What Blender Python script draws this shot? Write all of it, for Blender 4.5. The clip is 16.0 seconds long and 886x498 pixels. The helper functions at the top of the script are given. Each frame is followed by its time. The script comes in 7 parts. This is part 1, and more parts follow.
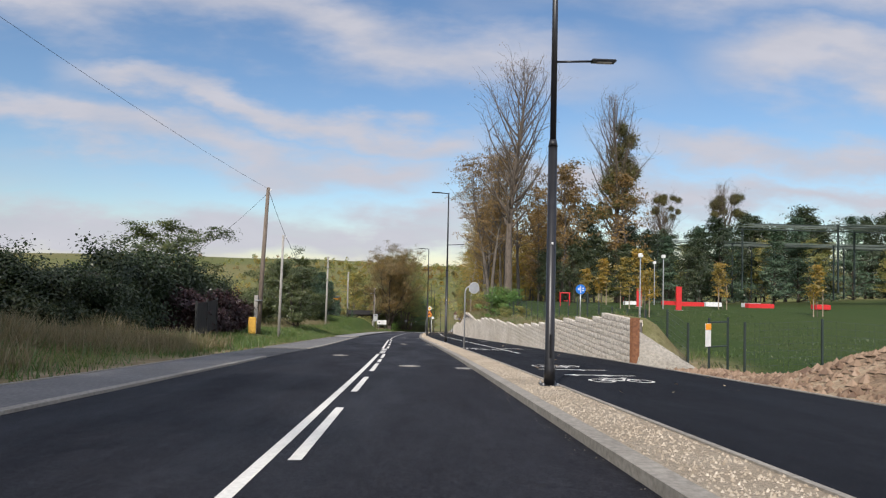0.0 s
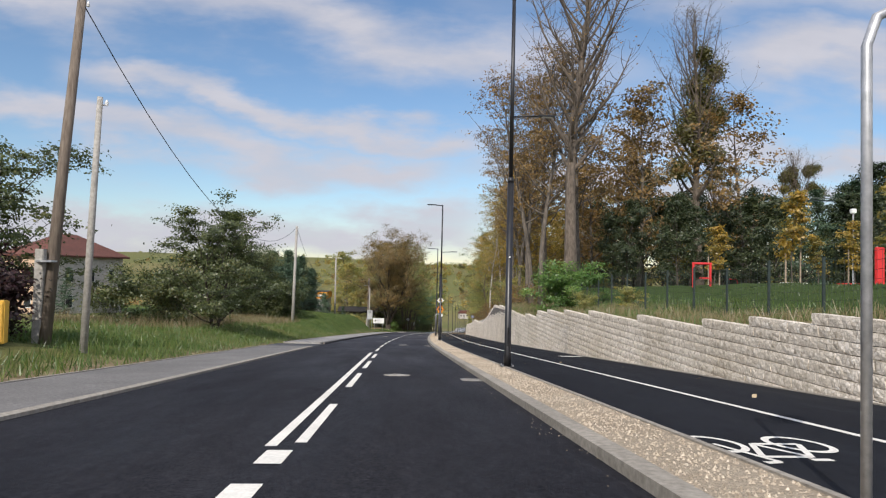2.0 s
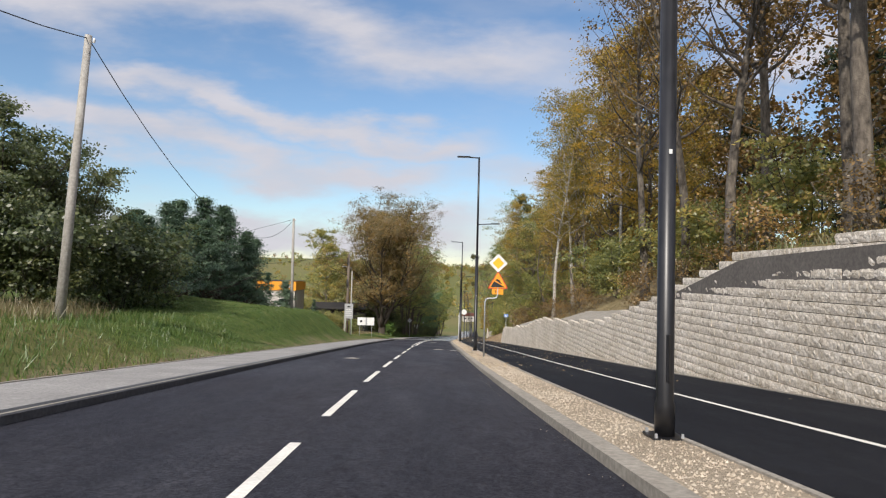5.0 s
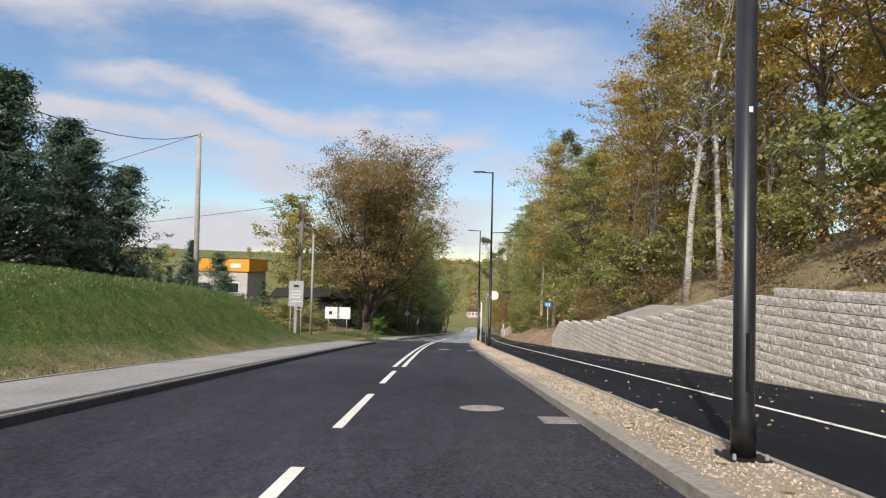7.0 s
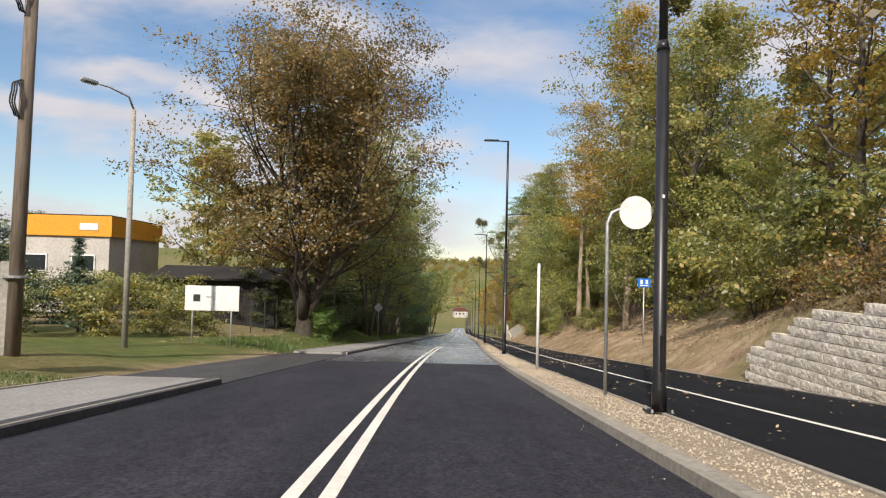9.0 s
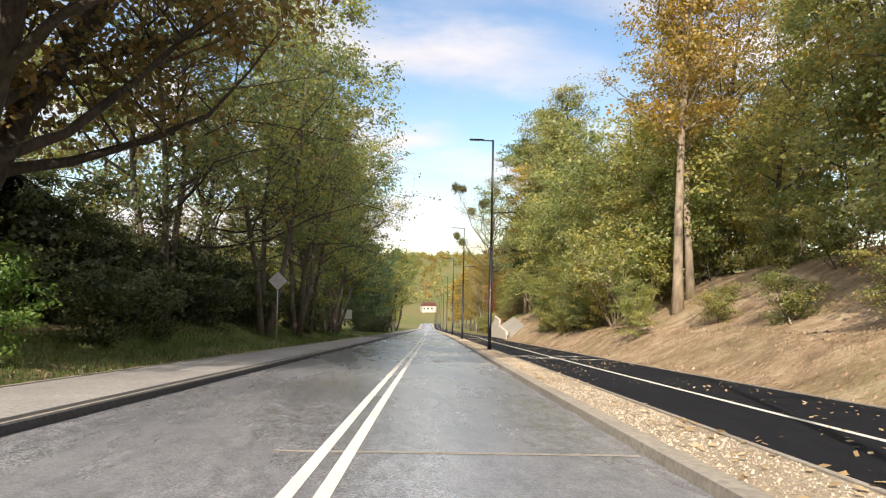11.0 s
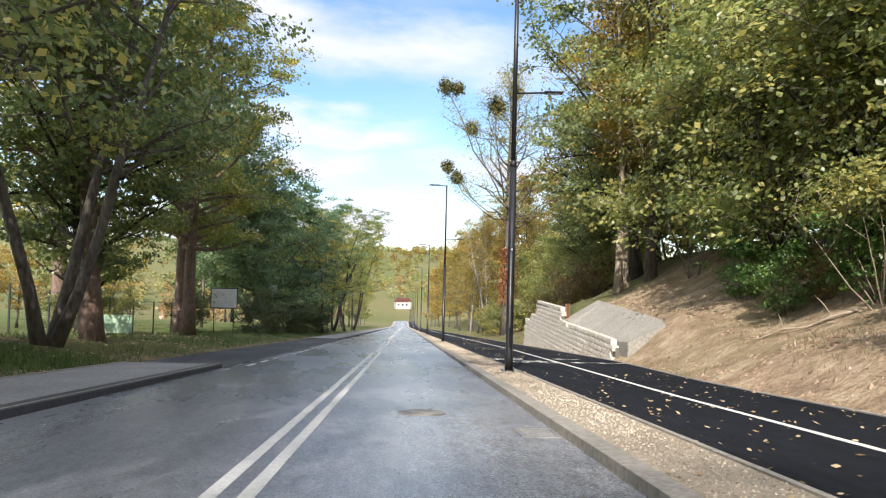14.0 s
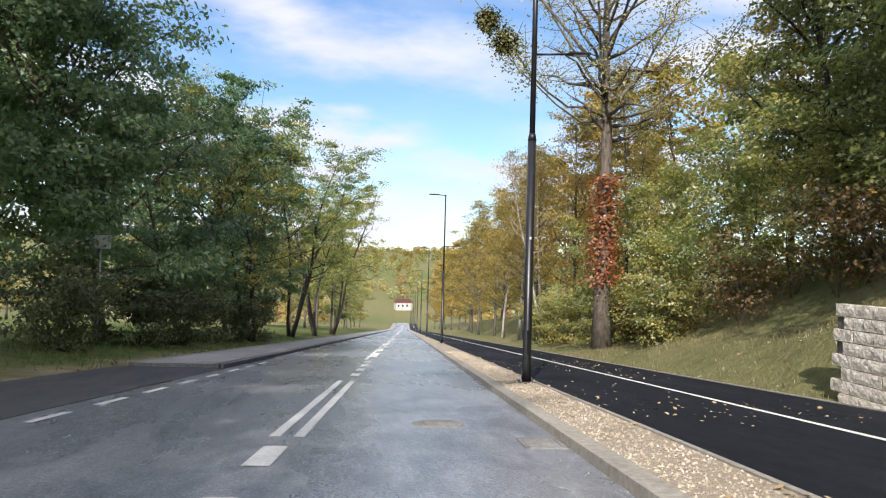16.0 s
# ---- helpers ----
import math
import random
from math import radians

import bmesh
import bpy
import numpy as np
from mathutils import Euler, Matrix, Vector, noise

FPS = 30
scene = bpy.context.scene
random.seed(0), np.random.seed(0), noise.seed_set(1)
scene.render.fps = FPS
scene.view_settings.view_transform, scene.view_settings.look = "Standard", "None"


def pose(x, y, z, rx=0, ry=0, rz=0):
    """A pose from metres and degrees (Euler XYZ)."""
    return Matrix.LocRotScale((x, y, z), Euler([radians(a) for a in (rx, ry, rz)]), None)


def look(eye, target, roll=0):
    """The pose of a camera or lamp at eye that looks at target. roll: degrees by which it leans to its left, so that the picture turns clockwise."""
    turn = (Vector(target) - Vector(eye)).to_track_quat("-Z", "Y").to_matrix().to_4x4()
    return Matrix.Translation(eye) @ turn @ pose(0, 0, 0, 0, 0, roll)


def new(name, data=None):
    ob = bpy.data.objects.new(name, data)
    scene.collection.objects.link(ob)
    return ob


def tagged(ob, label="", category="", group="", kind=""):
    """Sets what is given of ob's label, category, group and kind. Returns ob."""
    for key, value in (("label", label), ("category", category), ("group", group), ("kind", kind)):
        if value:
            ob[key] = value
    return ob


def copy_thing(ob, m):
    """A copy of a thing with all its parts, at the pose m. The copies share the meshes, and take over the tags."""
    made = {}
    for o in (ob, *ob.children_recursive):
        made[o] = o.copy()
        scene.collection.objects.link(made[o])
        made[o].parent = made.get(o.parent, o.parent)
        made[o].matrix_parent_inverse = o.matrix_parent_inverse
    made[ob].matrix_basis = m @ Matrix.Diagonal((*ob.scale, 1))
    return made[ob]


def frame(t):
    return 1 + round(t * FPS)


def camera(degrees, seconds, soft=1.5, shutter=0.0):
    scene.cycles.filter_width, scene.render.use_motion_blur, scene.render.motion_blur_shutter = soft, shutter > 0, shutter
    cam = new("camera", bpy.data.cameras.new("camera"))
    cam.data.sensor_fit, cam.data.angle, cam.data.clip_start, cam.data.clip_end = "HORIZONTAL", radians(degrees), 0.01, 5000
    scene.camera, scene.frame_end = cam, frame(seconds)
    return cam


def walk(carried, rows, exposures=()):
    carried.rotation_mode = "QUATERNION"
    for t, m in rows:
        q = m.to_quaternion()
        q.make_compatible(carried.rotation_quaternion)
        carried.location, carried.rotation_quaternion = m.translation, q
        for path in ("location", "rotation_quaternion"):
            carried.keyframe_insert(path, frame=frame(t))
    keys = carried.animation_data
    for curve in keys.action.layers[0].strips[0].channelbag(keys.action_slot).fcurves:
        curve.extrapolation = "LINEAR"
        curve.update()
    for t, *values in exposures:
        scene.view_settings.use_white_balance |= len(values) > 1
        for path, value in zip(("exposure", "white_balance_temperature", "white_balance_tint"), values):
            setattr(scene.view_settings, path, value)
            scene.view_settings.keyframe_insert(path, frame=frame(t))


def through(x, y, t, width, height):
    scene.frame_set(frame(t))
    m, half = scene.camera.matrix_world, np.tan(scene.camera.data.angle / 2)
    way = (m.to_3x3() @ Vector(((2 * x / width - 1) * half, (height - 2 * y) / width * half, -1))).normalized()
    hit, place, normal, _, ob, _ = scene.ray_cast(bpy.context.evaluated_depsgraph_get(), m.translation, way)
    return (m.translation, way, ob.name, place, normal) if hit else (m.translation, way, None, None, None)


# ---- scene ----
cam = camera(69.3, 16.0, soft=1.2)
PATH = [
    (0.0, (1.164, 3.430, 0.890), (1.772, 13.405, 1.235), 1.27),
    (0.5, (1.386, 10.404, 0.280), (1.969, 20.381, 0.596), 1.29),
    (1.0, (1.449, 17.470, -0.339), (2.024, 27.449, -0.027), 1.30),
    (1.5, (1.453, 24.621, -0.964), (2.025, 34.599, -0.645), 1.29),
    (2.0, (1.424, 31.821, -1.594), (1.996, 41.799, -1.259), 1.30),
    (2.5, (1.385, 39.070, -2.229), (1.965, 49.047, -1.875), 1.42),
    (3.0, (1.354, 46.387, -2.869), (1.936, 56.364, -2.513), 1.46),
    (3.5, (1.334, 53.765, -3.514), (1.915, 63.741, -3.153), 1.47),
    (4.0, (1.327, 61.196, -4.165), (1.904, 71.172, -3.793), 1.46),
    (4.5, (1.371, 68.662, -4.818), (1.939, 78.638, -4.434), 1.42),
    (5.0, (1.465, 76.154, -5.473), (2.024, 86.131, -5.085), 1.39),
    (5.5, (1.614, 83.664, -6.131), (2.165, 93.642, -5.751), 1.38),
    (6.0, (1.819, 91.183, -6.788), (2.365, 101.161, -6.431), 1.40),
    (6.5, (2.083, 98.701, -7.446), (2.624, 108.681, -7.114), 1.42),
    (7.0, (2.411, 106.209, -8.103), (2.935, 116.190, -7.778), 1.37),
    (7.5, (2.674, 113.795, -8.767), (3.192, 123.777, -8.446), 1.34),
    (8.0, (2.950, 121.453, -9.441), (3.512, 131.432, -9.115), 1.37),
    (8.5, (3.292, 129.150, -10.129), (3.940, 139.123, -9.791), 1.37),
    (9.0, (3.708, 136.878, -10.831), (4.466, 146.843, -10.491), 1.36),
    (9.5, (4.206, 144.630, -11.547), (5.084, 154.586, -11.221), 1.32),
    (10.0, (4.792, 152.398, -12.274), (5.794, 162.343, -11.976), 1.27),
    (10.5, (5.475, 160.175, -13.005), (6.604, 170.107, -12.730), 1.20),
    (11.0, (6.262, 167.954, -13.736), (7.528, 177.870, -13.452), 1.18),
    (11.5, (7.160, 175.717, -14.466), (8.575, 185.613, -14.207), 1.21),
    (12.0, (8.131, 183.432, -15.191), (9.659, 193.312, -14.946), 1.28),
    (12.5, (9.138, 191.117, -15.914), (10.746, 200.984, -15.660), 1.28),
    (13.0, (10.092, 198.791, -16.635), (11.732, 208.652, -16.379), 1.32),
    (13.5, (10.987, 206.463, -17.356), (12.629, 216.324, -17.096), 1.39),
    (14.0, (11.853, 214.122, -18.076), (13.496, 223.983, -17.815), 1.46),
    (14.5, (12.730, 221.761, -18.794), (14.372, 231.622, -18.519), 1.55),
    (15.0, (13.564, 229.387, -19.511), (15.201, 239.248, -19.233), 1.57),
    (15.5, (14.397, 236.995, -20.226), (16.034, 246.856, -19.947), 1.58),
    (16.0, (15.232, 244.598, -20.941), (16.864, 254.459, -20.643), 1.64),
]
EXPOSURES = [(0.0, -0.03, 5850, 10.0), (2.0, 0.02, 5900, 10.0), (4.0, 0.08, 6000, 10.0), (8.0, 0.18, 6000, 10.0), (10.0, 0.42, 6550, 10.0), (11.0, 0.73, 6550, 10.0), (12.0, 0.83, 6050, 10.0), (13.5, 0.86, 5800, 10.0), (15.0, 0.82, 5750, 10.0), (16.0, 0.68, 5750, 10.0)]
walk(cam, [(t, look(eye, target, roll)) for t, eye, target, roll in PATH], EXPOSURES)

# ---- sky, sun, exposure ----
SUN_TO = Vector((-0.36, -0.933, 0.78)).normalized()
sun_data = bpy.data.lights.new("sun", "SUN")
sun_data.energy, sun_data.angle, sun_data.color = 4.7, radians(0.6), (1.0, 0.88, 0.73)
sun = new("sun", sun_data)
sun.matrix_world = Matrix.Translation((0, 0, 60)) @ SUN_TO.to_track_quat("Z", "Y").to_matrix().to_4x4()



def make_world():
    w = bpy.data.worlds.new("world")
    scene.world = w
    w.use_nodes = True
    nt = w.node_tree
    nt.nodes.clear()
    N, LK = nt.nodes.new, nt.links.new
    out, bg = N("ShaderNodeOutputWorld"), N("ShaderNodeBackground")
    sky = N("ShaderNodeTexSky")
    sky.sky_type, sky.sun_disc = "NISHITA", False
    sky.sun_elevation = math.asin(SUN_TO.z)
    sky.sun_rotation = math.atan2(SUN_TO.x, SUN_TO.y)
    sky.air_density, sky.dust_density, sky.ozone_density = 1.15, 0.25, 2.6
    geo = N("ShaderNodeTexCoord")
    sep = N("ShaderNodeSeparateXYZ")
    LK(geo.outputs["Generated"], sep.inputs[0])

    def math_node(op, a, b=None, c=None):
        n = N("ShaderNodeMath")
        n.operation = op
        for i, v in enumerate((a, b, c)):
            if v is None:
                continue
            if isinstance(v, (int, float)):
                n.inputs[i].default_value = v
            else:
                LK(v, n.inputs[i])
        return n.outputs[0]

    # bearing and height of the direction, as tangents from straight ahead
    ahead = math_node("MAXIMUM", sep.outputs["Y"], 0.05)
    bear = math_node("DIVIDE", sep.outputs["X"], ahead)
    rise = math_node("DIVIDE", sep.outputs["Z"], ahead)
    comb = N("ShaderNodeCombineXYZ")
    LK(bear, comb.inputs[0]), LK(rise, comb.inputs[1])

    def fbm(scale, detail, sx, sy, rot, seed):
        mp = N("ShaderNodeMapping")
        mp.inputs["Scale"].default_value = (sx, sy, 1)
        mp.inputs["Rotation"].default_value = (0, 0, rot)
        mp.inputs["Location"].default_value = (seed, seed * 0.7, seed * 0.3)
        LK(comb.outputs[0], mp.inputs[0])
        n = N("ShaderNodeTexNoise")
        n.inputs["Scale"].default_value, n.inputs["Detail"].default_value, n.inputs["Roughness"].default_value = scale, detail, 0.55
        LK(mp.outputs[0], n.inputs["Vector"])
        return n.outputs["Fac"]

    wob = math_node("MULTIPLY", math_node("SUBTRACT", fbm(3.2, 6, 1.0, 2.6, 0.2, 1.7), 0.5), 0.24)
    fine = fbm(9.0, 7, 0.7, 2.2, 0.2, 4.1)
    mid = fbm(3.4, 5, 0.8, 2.4, 0.22, 8.3)

    def band(b0, r0, b1, r1, half, soft, b_from, b_to, fade):
        """A long cloud bank from (b0, r0) to (b1, r1)."""
        slope = (r1 - r0) / (b1 - b0)
        line = math_node("ADD", math_node("MULTIPLY", math_node("SUBTRACT", bear, b0), slope), r0)
        off = math_node("ABSOLUTE", math_node("ADD", math_node("SUBTRACT", rise, line), wob))
        m = N("ShaderNodeMapRange")
        m.interpolation_type = "SMOOTHSTEP"
        LK(off, m.inputs[0])
        m.inputs[1].default_value, m.inputs[2].default_value = half + soft, max(half - soft, 0.0)
        e = N("ShaderNodeMapRange")
        e.interpolation_type = "SMOOTHSTEP"
        LK(bear, e.inputs[0])
        e.inputs[1].default_value, e.inputs[2].default_value = b_from - fade, b_from + fade
        f = N("ShaderNodeMapRange")
        f.interpolation_type = "SMOOTHSTEP"
        LK(bear, f.inputs[0])
        f.inputs[1].default_value, f.inputs[2].default_value = b_to + fade, b_to - fade
        return math_node("MULTIPLY", m.outputs[0], math_node("MULTIPLY", e.outputs[0], f.outputs[0]))

    banks = [
        band(-0.50, 0.305, 0.10, 0.185, 0.021, 0.022, -0.50, 0.11, 0.07),
        band(-0.80, 0.245, 0.05, 0.145, 0.028, 0.026, -2.5, 0.06, 0.07),
        band(-0.60, 0.43, 0.20, 0.335, 0.035, 0.05, -2.5, 0.30, 0.25),
        band(0.45, 0.36, 0.95, 0.33, 0.050, 0.045, 0.50, 2.5, 0.10),
        band(0.30, 0.19, 0.95, 0.19, 0.020, 0.030, 0.35, 2.5, 0.15),
        band(-0.70, 0.075, 0.10, 0.055, 0.034, 0.024, -3.0, 0.14, 0.12),
        band(0.10, 0.135, 0.95, 0.115, 0.012, 0.030, 0.10, 3.0, 0.20),
        band(-0.20, 0.60, 0.60, 0.52, 0.05, 0.08, -3.0, 3.0, 0.30),
    ]
    total = banks[0]
    for b in banks[1:]:
        total = math_node("MAXIMUM", total, b)
    torn = N("ShaderNodeMapRange")
    LK(fine, torn.inputs[0])
    torn.inputs[1].default_value, torn.inputs[2].default_value, torn.inputs[3].default_value, torn.inputs[4].default_value = 0.25, 0.6, 0.62, 1.0
    veil = N("ShaderNodeMapRange")
    LK(mid, veil.inputs[0])
    veil.inputs[1].default_value, veil.inputs[2].default_value, veil.inputs[3].default_value, veil.inputs[4].default_value = 0.52, 0.85, 0.0, 0.45
    amount = math_node("MINIMUM", math_node("ADD", math_node("MULTIPLY", total, torn.outputs[0]), math_node("MULTIPLY", veil.outputs[0], 0.75)), 0.95)
    # broken cloud over the rest of the sky
    puff = N("ShaderNodeTexNoise")
    puff.inputs["Scale"].default_value, puff.inputs["Detail"].default_value = 2.6, 6
    LK(geo.outputs["Generated"], puff.inputs["Vector"])

    def step(v, a, b):
        m = N("ShaderNodeMapRange")
        m.interpolation_type = "SMOOTHSTEP"
        LK(v, m.inputs[0])
        m.inputs[1].default_value, m.inputs[2].default_value = a, b
        return m.outputs[0]

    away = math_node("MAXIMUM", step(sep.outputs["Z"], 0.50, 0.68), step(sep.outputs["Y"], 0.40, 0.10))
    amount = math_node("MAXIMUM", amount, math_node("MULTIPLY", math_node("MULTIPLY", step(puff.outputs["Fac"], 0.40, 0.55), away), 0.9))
    shade = N("ShaderNodeMix")
    shade.data_type = "RGBA"
    LK(fine, shade.inputs["Factor"])
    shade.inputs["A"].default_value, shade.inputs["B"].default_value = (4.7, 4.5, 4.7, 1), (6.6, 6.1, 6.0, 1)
    mix = N("ShaderNodeMix")
    mix.data_type = "RGBA"
    # the clouds overhead and round the sun, out of view, are brightened to fill shade
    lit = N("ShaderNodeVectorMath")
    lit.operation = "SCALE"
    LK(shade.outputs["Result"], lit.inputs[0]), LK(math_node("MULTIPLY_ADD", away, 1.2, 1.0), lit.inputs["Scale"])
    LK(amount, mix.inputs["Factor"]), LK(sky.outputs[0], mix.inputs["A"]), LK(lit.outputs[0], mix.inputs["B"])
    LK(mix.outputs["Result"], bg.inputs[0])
    bg.inputs[1].default_value = 0.11
    LK(bg.outputs[0], out.inputs[0])


make_world()

# ---- materials ----
def new_mat(name):
    m = bpy.data.materials.new(name)
    m.use_nodes = True
    nt = m.node_tree
    nt.nodes.clear()
    out, b = nt.nodes.new("ShaderNodeOutputMaterial"), nt.nodes.new("ShaderNodeBsdfPrincipled")
    nt.links.new(b.outputs[0], out.inputs[0])
    return m, nt, b


def noise_ramp(nt, scale, stops, detail=6, rough=0.6, stretch=(1, 1, 1), coords="Object"):
    tc, mp = nt.nodes.new("ShaderNodeTexCoord"), nt.nodes.new("ShaderNodeMapping")
    mp.inputs["Scale"].default_value = stretch
    n, r = nt.nodes.new("ShaderNodeTexNoise"), nt.nodes.new("ShaderNodeValToRGB")
    n.inputs["Scale"].default_value, n.inputs["Detail"].default_value, n.inputs["Roughness"].default_value = scale, detail, rough
    nt.links.new(tc.outputs[coords], mp.inputs[0]), nt.links.new(mp.outputs[0], n.inputs["Vector"]), nt.links.new(n.outputs["Fac"], r.inputs[0])
    e = r.color_ramp.elements
    while len(e) < len(stops):
        e.new(0.5)
    for el, (p, c) in zip(e, stops):
        el.position, el.color = p, (*c, 1)
    return r.outputs[0], n.outputs["Fac"]


def mix_rgb(nt, kind, fac, a, b):
    n = nt.nodes.new("ShaderNodeMix")
    n.data_type, n.blend_type = "RGBA", kind
    for key, v in (("Factor", fac), ("A", a), ("B", b)):
        if isinstance(v, (int, float)):
            n.inputs[key].default_value = v
        elif isinstance(v, tuple):
            n.inputs[key].default_value = (*v, 1)
        else:
            nt.links.new(v, n.inputs[key])
    return n.outputs["Result"]


def bump(nt, b, height, strength, dist):
    n = nt.nodes.new("ShaderNodeBump")
    n.inputs["Strength"].default_value, n.inputs["Distance"].default_value = strength, dist
    nt.links.new(height, n.inputs["Height"]), nt.links.new(n.outputs[0], b.inputs["Normal"])


def surface(name, dark, light, scale, big=0.35, rough=0.8, metal=0.0, bump_at=None, bump_by=0.4, bump_dist=0.01, tint=(0.6, 0.6, 0.6), vary=0.5, stretch=(1, 1, 1), spec=0.5):
    """Two scales of variation: fine grain between dark and light, large stains towards tint."""
    m, nt, b = new_mat(name)
    c, f = noise_ramp(nt, scale, [(0.3, dark), (0.7, light)], stretch=stretch)
    s, _ = noise_ramp(nt, big, [(0.35, tint), (0.65, (1, 1, 1))], detail=5, stretch=stretch)
    nt.links.new(mix_rgb(nt, "MULTIPLY", vary, c, s), b.inputs["Base Color"])
    b.inputs["Roughness"].default_value, b.inputs["Metallic"].default_value = rough, metal
    b.inputs["Specular IOR Level"].default_value = spec
    if bump_at:
        _, h = noise_ramp(nt, bump_at, [(0, (0, 0, 0)), (1, (1, 1, 1))], detail=4)
        bump(nt, b, h, bump_by, bump_dist)
    return m


def plain(name, col, rough=0.5, metal=0.0, grime=0.25, scale=6.0):
    dark = tuple(c * 0.75 for c in col)
    return surface(name, dark, col, scale, 0.8, rough, metal, vary=grime, tint=(0.7, 0.7, 0.68))


def asphalt(name, dark, light, wear, spec=0.35, r0=0.42, r1=0.75, grit=0.6, grain=55, worn=None):
    m, nt, b = new_mat(name)
    c, f = noise_ramp(nt, grain, [(0.40, dark), (0.62, light)], detail=4, rough=0.9)
    mo, _ = noise_ramp(nt, 7, [(0.36, (0.68, 0.68, 0.69)), (0.64, (1.2, 1.2, 1.19))], detail=6, rough=0.75, stretch=(1, 0.4, 1))
    c = mix_rgb(nt, "MULTIPLY", 0.9, c, mo)
    s, _ = noise_ramp(nt, 1.0, [(0.3, (0.72, 0.72, 0.74)), (0.7, (1.1, 1.08, 1.04))], detail=6, stretch=(0.9, 0.10, 1))
    s2, _ = noise_ramp(nt, 0.13, [(0.35, (0.8, 0.8, 0.82)), (0.65, wear)], detail=5, stretch=(1, 0.5, 1))
    c = mix_rgb(nt, "MULTIPLY", 0.9, mix_rgb(nt, "MULTIPLY", 0.85, c, s), s2)
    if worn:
        # the surface grows paler from the first station (k0) to the second (k1)
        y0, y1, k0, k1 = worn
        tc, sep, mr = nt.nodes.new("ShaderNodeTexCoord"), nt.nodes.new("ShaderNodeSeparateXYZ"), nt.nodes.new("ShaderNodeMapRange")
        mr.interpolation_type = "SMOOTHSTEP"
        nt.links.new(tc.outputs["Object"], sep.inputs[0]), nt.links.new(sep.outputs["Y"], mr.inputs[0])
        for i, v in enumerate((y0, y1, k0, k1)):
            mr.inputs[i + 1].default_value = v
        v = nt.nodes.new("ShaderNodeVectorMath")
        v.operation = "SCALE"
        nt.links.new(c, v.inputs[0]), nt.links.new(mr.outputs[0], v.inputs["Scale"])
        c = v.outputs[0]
    nt.links.new(c, b.inputs["Base Color"])
    b.inputs["Specular IOR Level"].default_value = spec
    rr, _ = noise_ramp(nt, 0.6, [(0.3, (r0, r0, r0)), (0.7, (r1, r1, r1))], stretch=(1, 0.2, 1))
    nt.links.new(rr, b.inputs["Roughness"])
    _, h = noise_ramp(nt, 120, [(0, (0, 0, 0)), (1, (1, 1, 1))], detail=2)
    bump(nt, b, h, grit, 0.012)
    return m


def leaf_mat(name, cols, through=0.35):
    """Leaves: each leaf picks its tint; the whole crown varies in large patches."""
    m = bpy.data.materials.new(name)
    m.use_nodes = True
    nt = m.node_tree
    nt.nodes.clear()
    N, LK = nt.nodes.new, nt.links.new
    geo, ramp = N("ShaderNodeNewGeometry"), N("ShaderNodeValToRGB")
    tc, big, obi = N("ShaderNodeTexCoord"), N("ShaderNodeTexNoise"), N("ShaderNodeObjectInfo")
    big.inputs["Scale"].default_value, big.inputs["Detail"].default_value = 0.55, 2
    LK(tc.outputs["Object"], big.inputs["Vector"])
    a = N("ShaderNodeMath")
    a.operation = "MULTIPLY_ADD"
    LK(geo.outputs["Random Per Island"], a.inputs[0])
    a.inputs[1].default_value, a.inputs[2].default_value = 0.5, -0.35
    b2 = N("ShaderNodeMath")
    b2.operation = "MULTIPLY_ADD"
    LK(big.outputs["Fac"], b2.inputs[0])
    b2.inputs[1].default_value = 1.0
    LK(a.outputs[0], b2.inputs[2])
    c2 = N("ShaderNodeMath")
    c2.operation = "MULTIPLY_ADD"
    LK(obi.outputs["Random"], c2.inputs[0])
    c2.inputs[1].default_value = 0.25
    LK(b2.outputs[0], c2.inputs[2])
    LK(c2.outputs[0], ramp.inputs[0])
    e = ramp.color_ramp.elements
    while len(e) < len(cols):
        e.new(0.5)
    for i, (el, c) in enumerate(zip(e, cols)):
        el.position, el.color = 0.1 + 0.8 * i / (len(cols) - 1), (*c, 1)
    dif, tra, gl, mx, mg, out = N("ShaderNodeBsdfDiffuse"), N("ShaderNodeBsdfTranslucent"), N("ShaderNodeBsdfGlossy"), N("ShaderNodeMixShader"), N("ShaderNodeMixShader"), N("ShaderNodeOutputMaterial")
    LK(ramp.outputs[0], dif.inputs[0]), LK(ramp.outputs[0], tra.inputs[0])
    gl.inputs["Roughness"].default_value = 0.45
    mx.inputs[0].default_value, mg.inputs[0].default_value = through, 0.05
    LK(dif.outputs[0], mx.inputs[1]), LK(tra.outputs[0], mx.inputs[2])
    LK(mx.outputs[0], mg.inputs[1]), LK(gl.outputs[0], mg.inputs[2]), LK(mg.outputs[0], out.inputs[0])
    return m


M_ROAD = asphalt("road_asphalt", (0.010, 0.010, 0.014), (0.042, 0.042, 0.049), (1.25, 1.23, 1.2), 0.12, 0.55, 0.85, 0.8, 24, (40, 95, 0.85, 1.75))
# worn pale asphalt; the sky's reflection is put into its bluish base colour
M_ROAD_OLD = asphalt("worn_asphalt", (0.093, 0.098, 0.111), (0.335, 0.345, 0.37), (1.3, 1.28, 1.25), 0.8, 0.18, 0.38, 0.2, 40, (154, 172, 0.42, 1.0))
M_PATH = asphalt("new_asphalt", (0.008, 0.009, 0.012), (0.022, 0.024, 0.030), (1.1, 1.1, 1.1), 0.10, 0.65, 0.9)
M_APRON = asphalt("side_asphalt", (0.035, 0.035, 0.037), (0.10, 0.098, 0.096), (1.2, 1.18, 1.12))
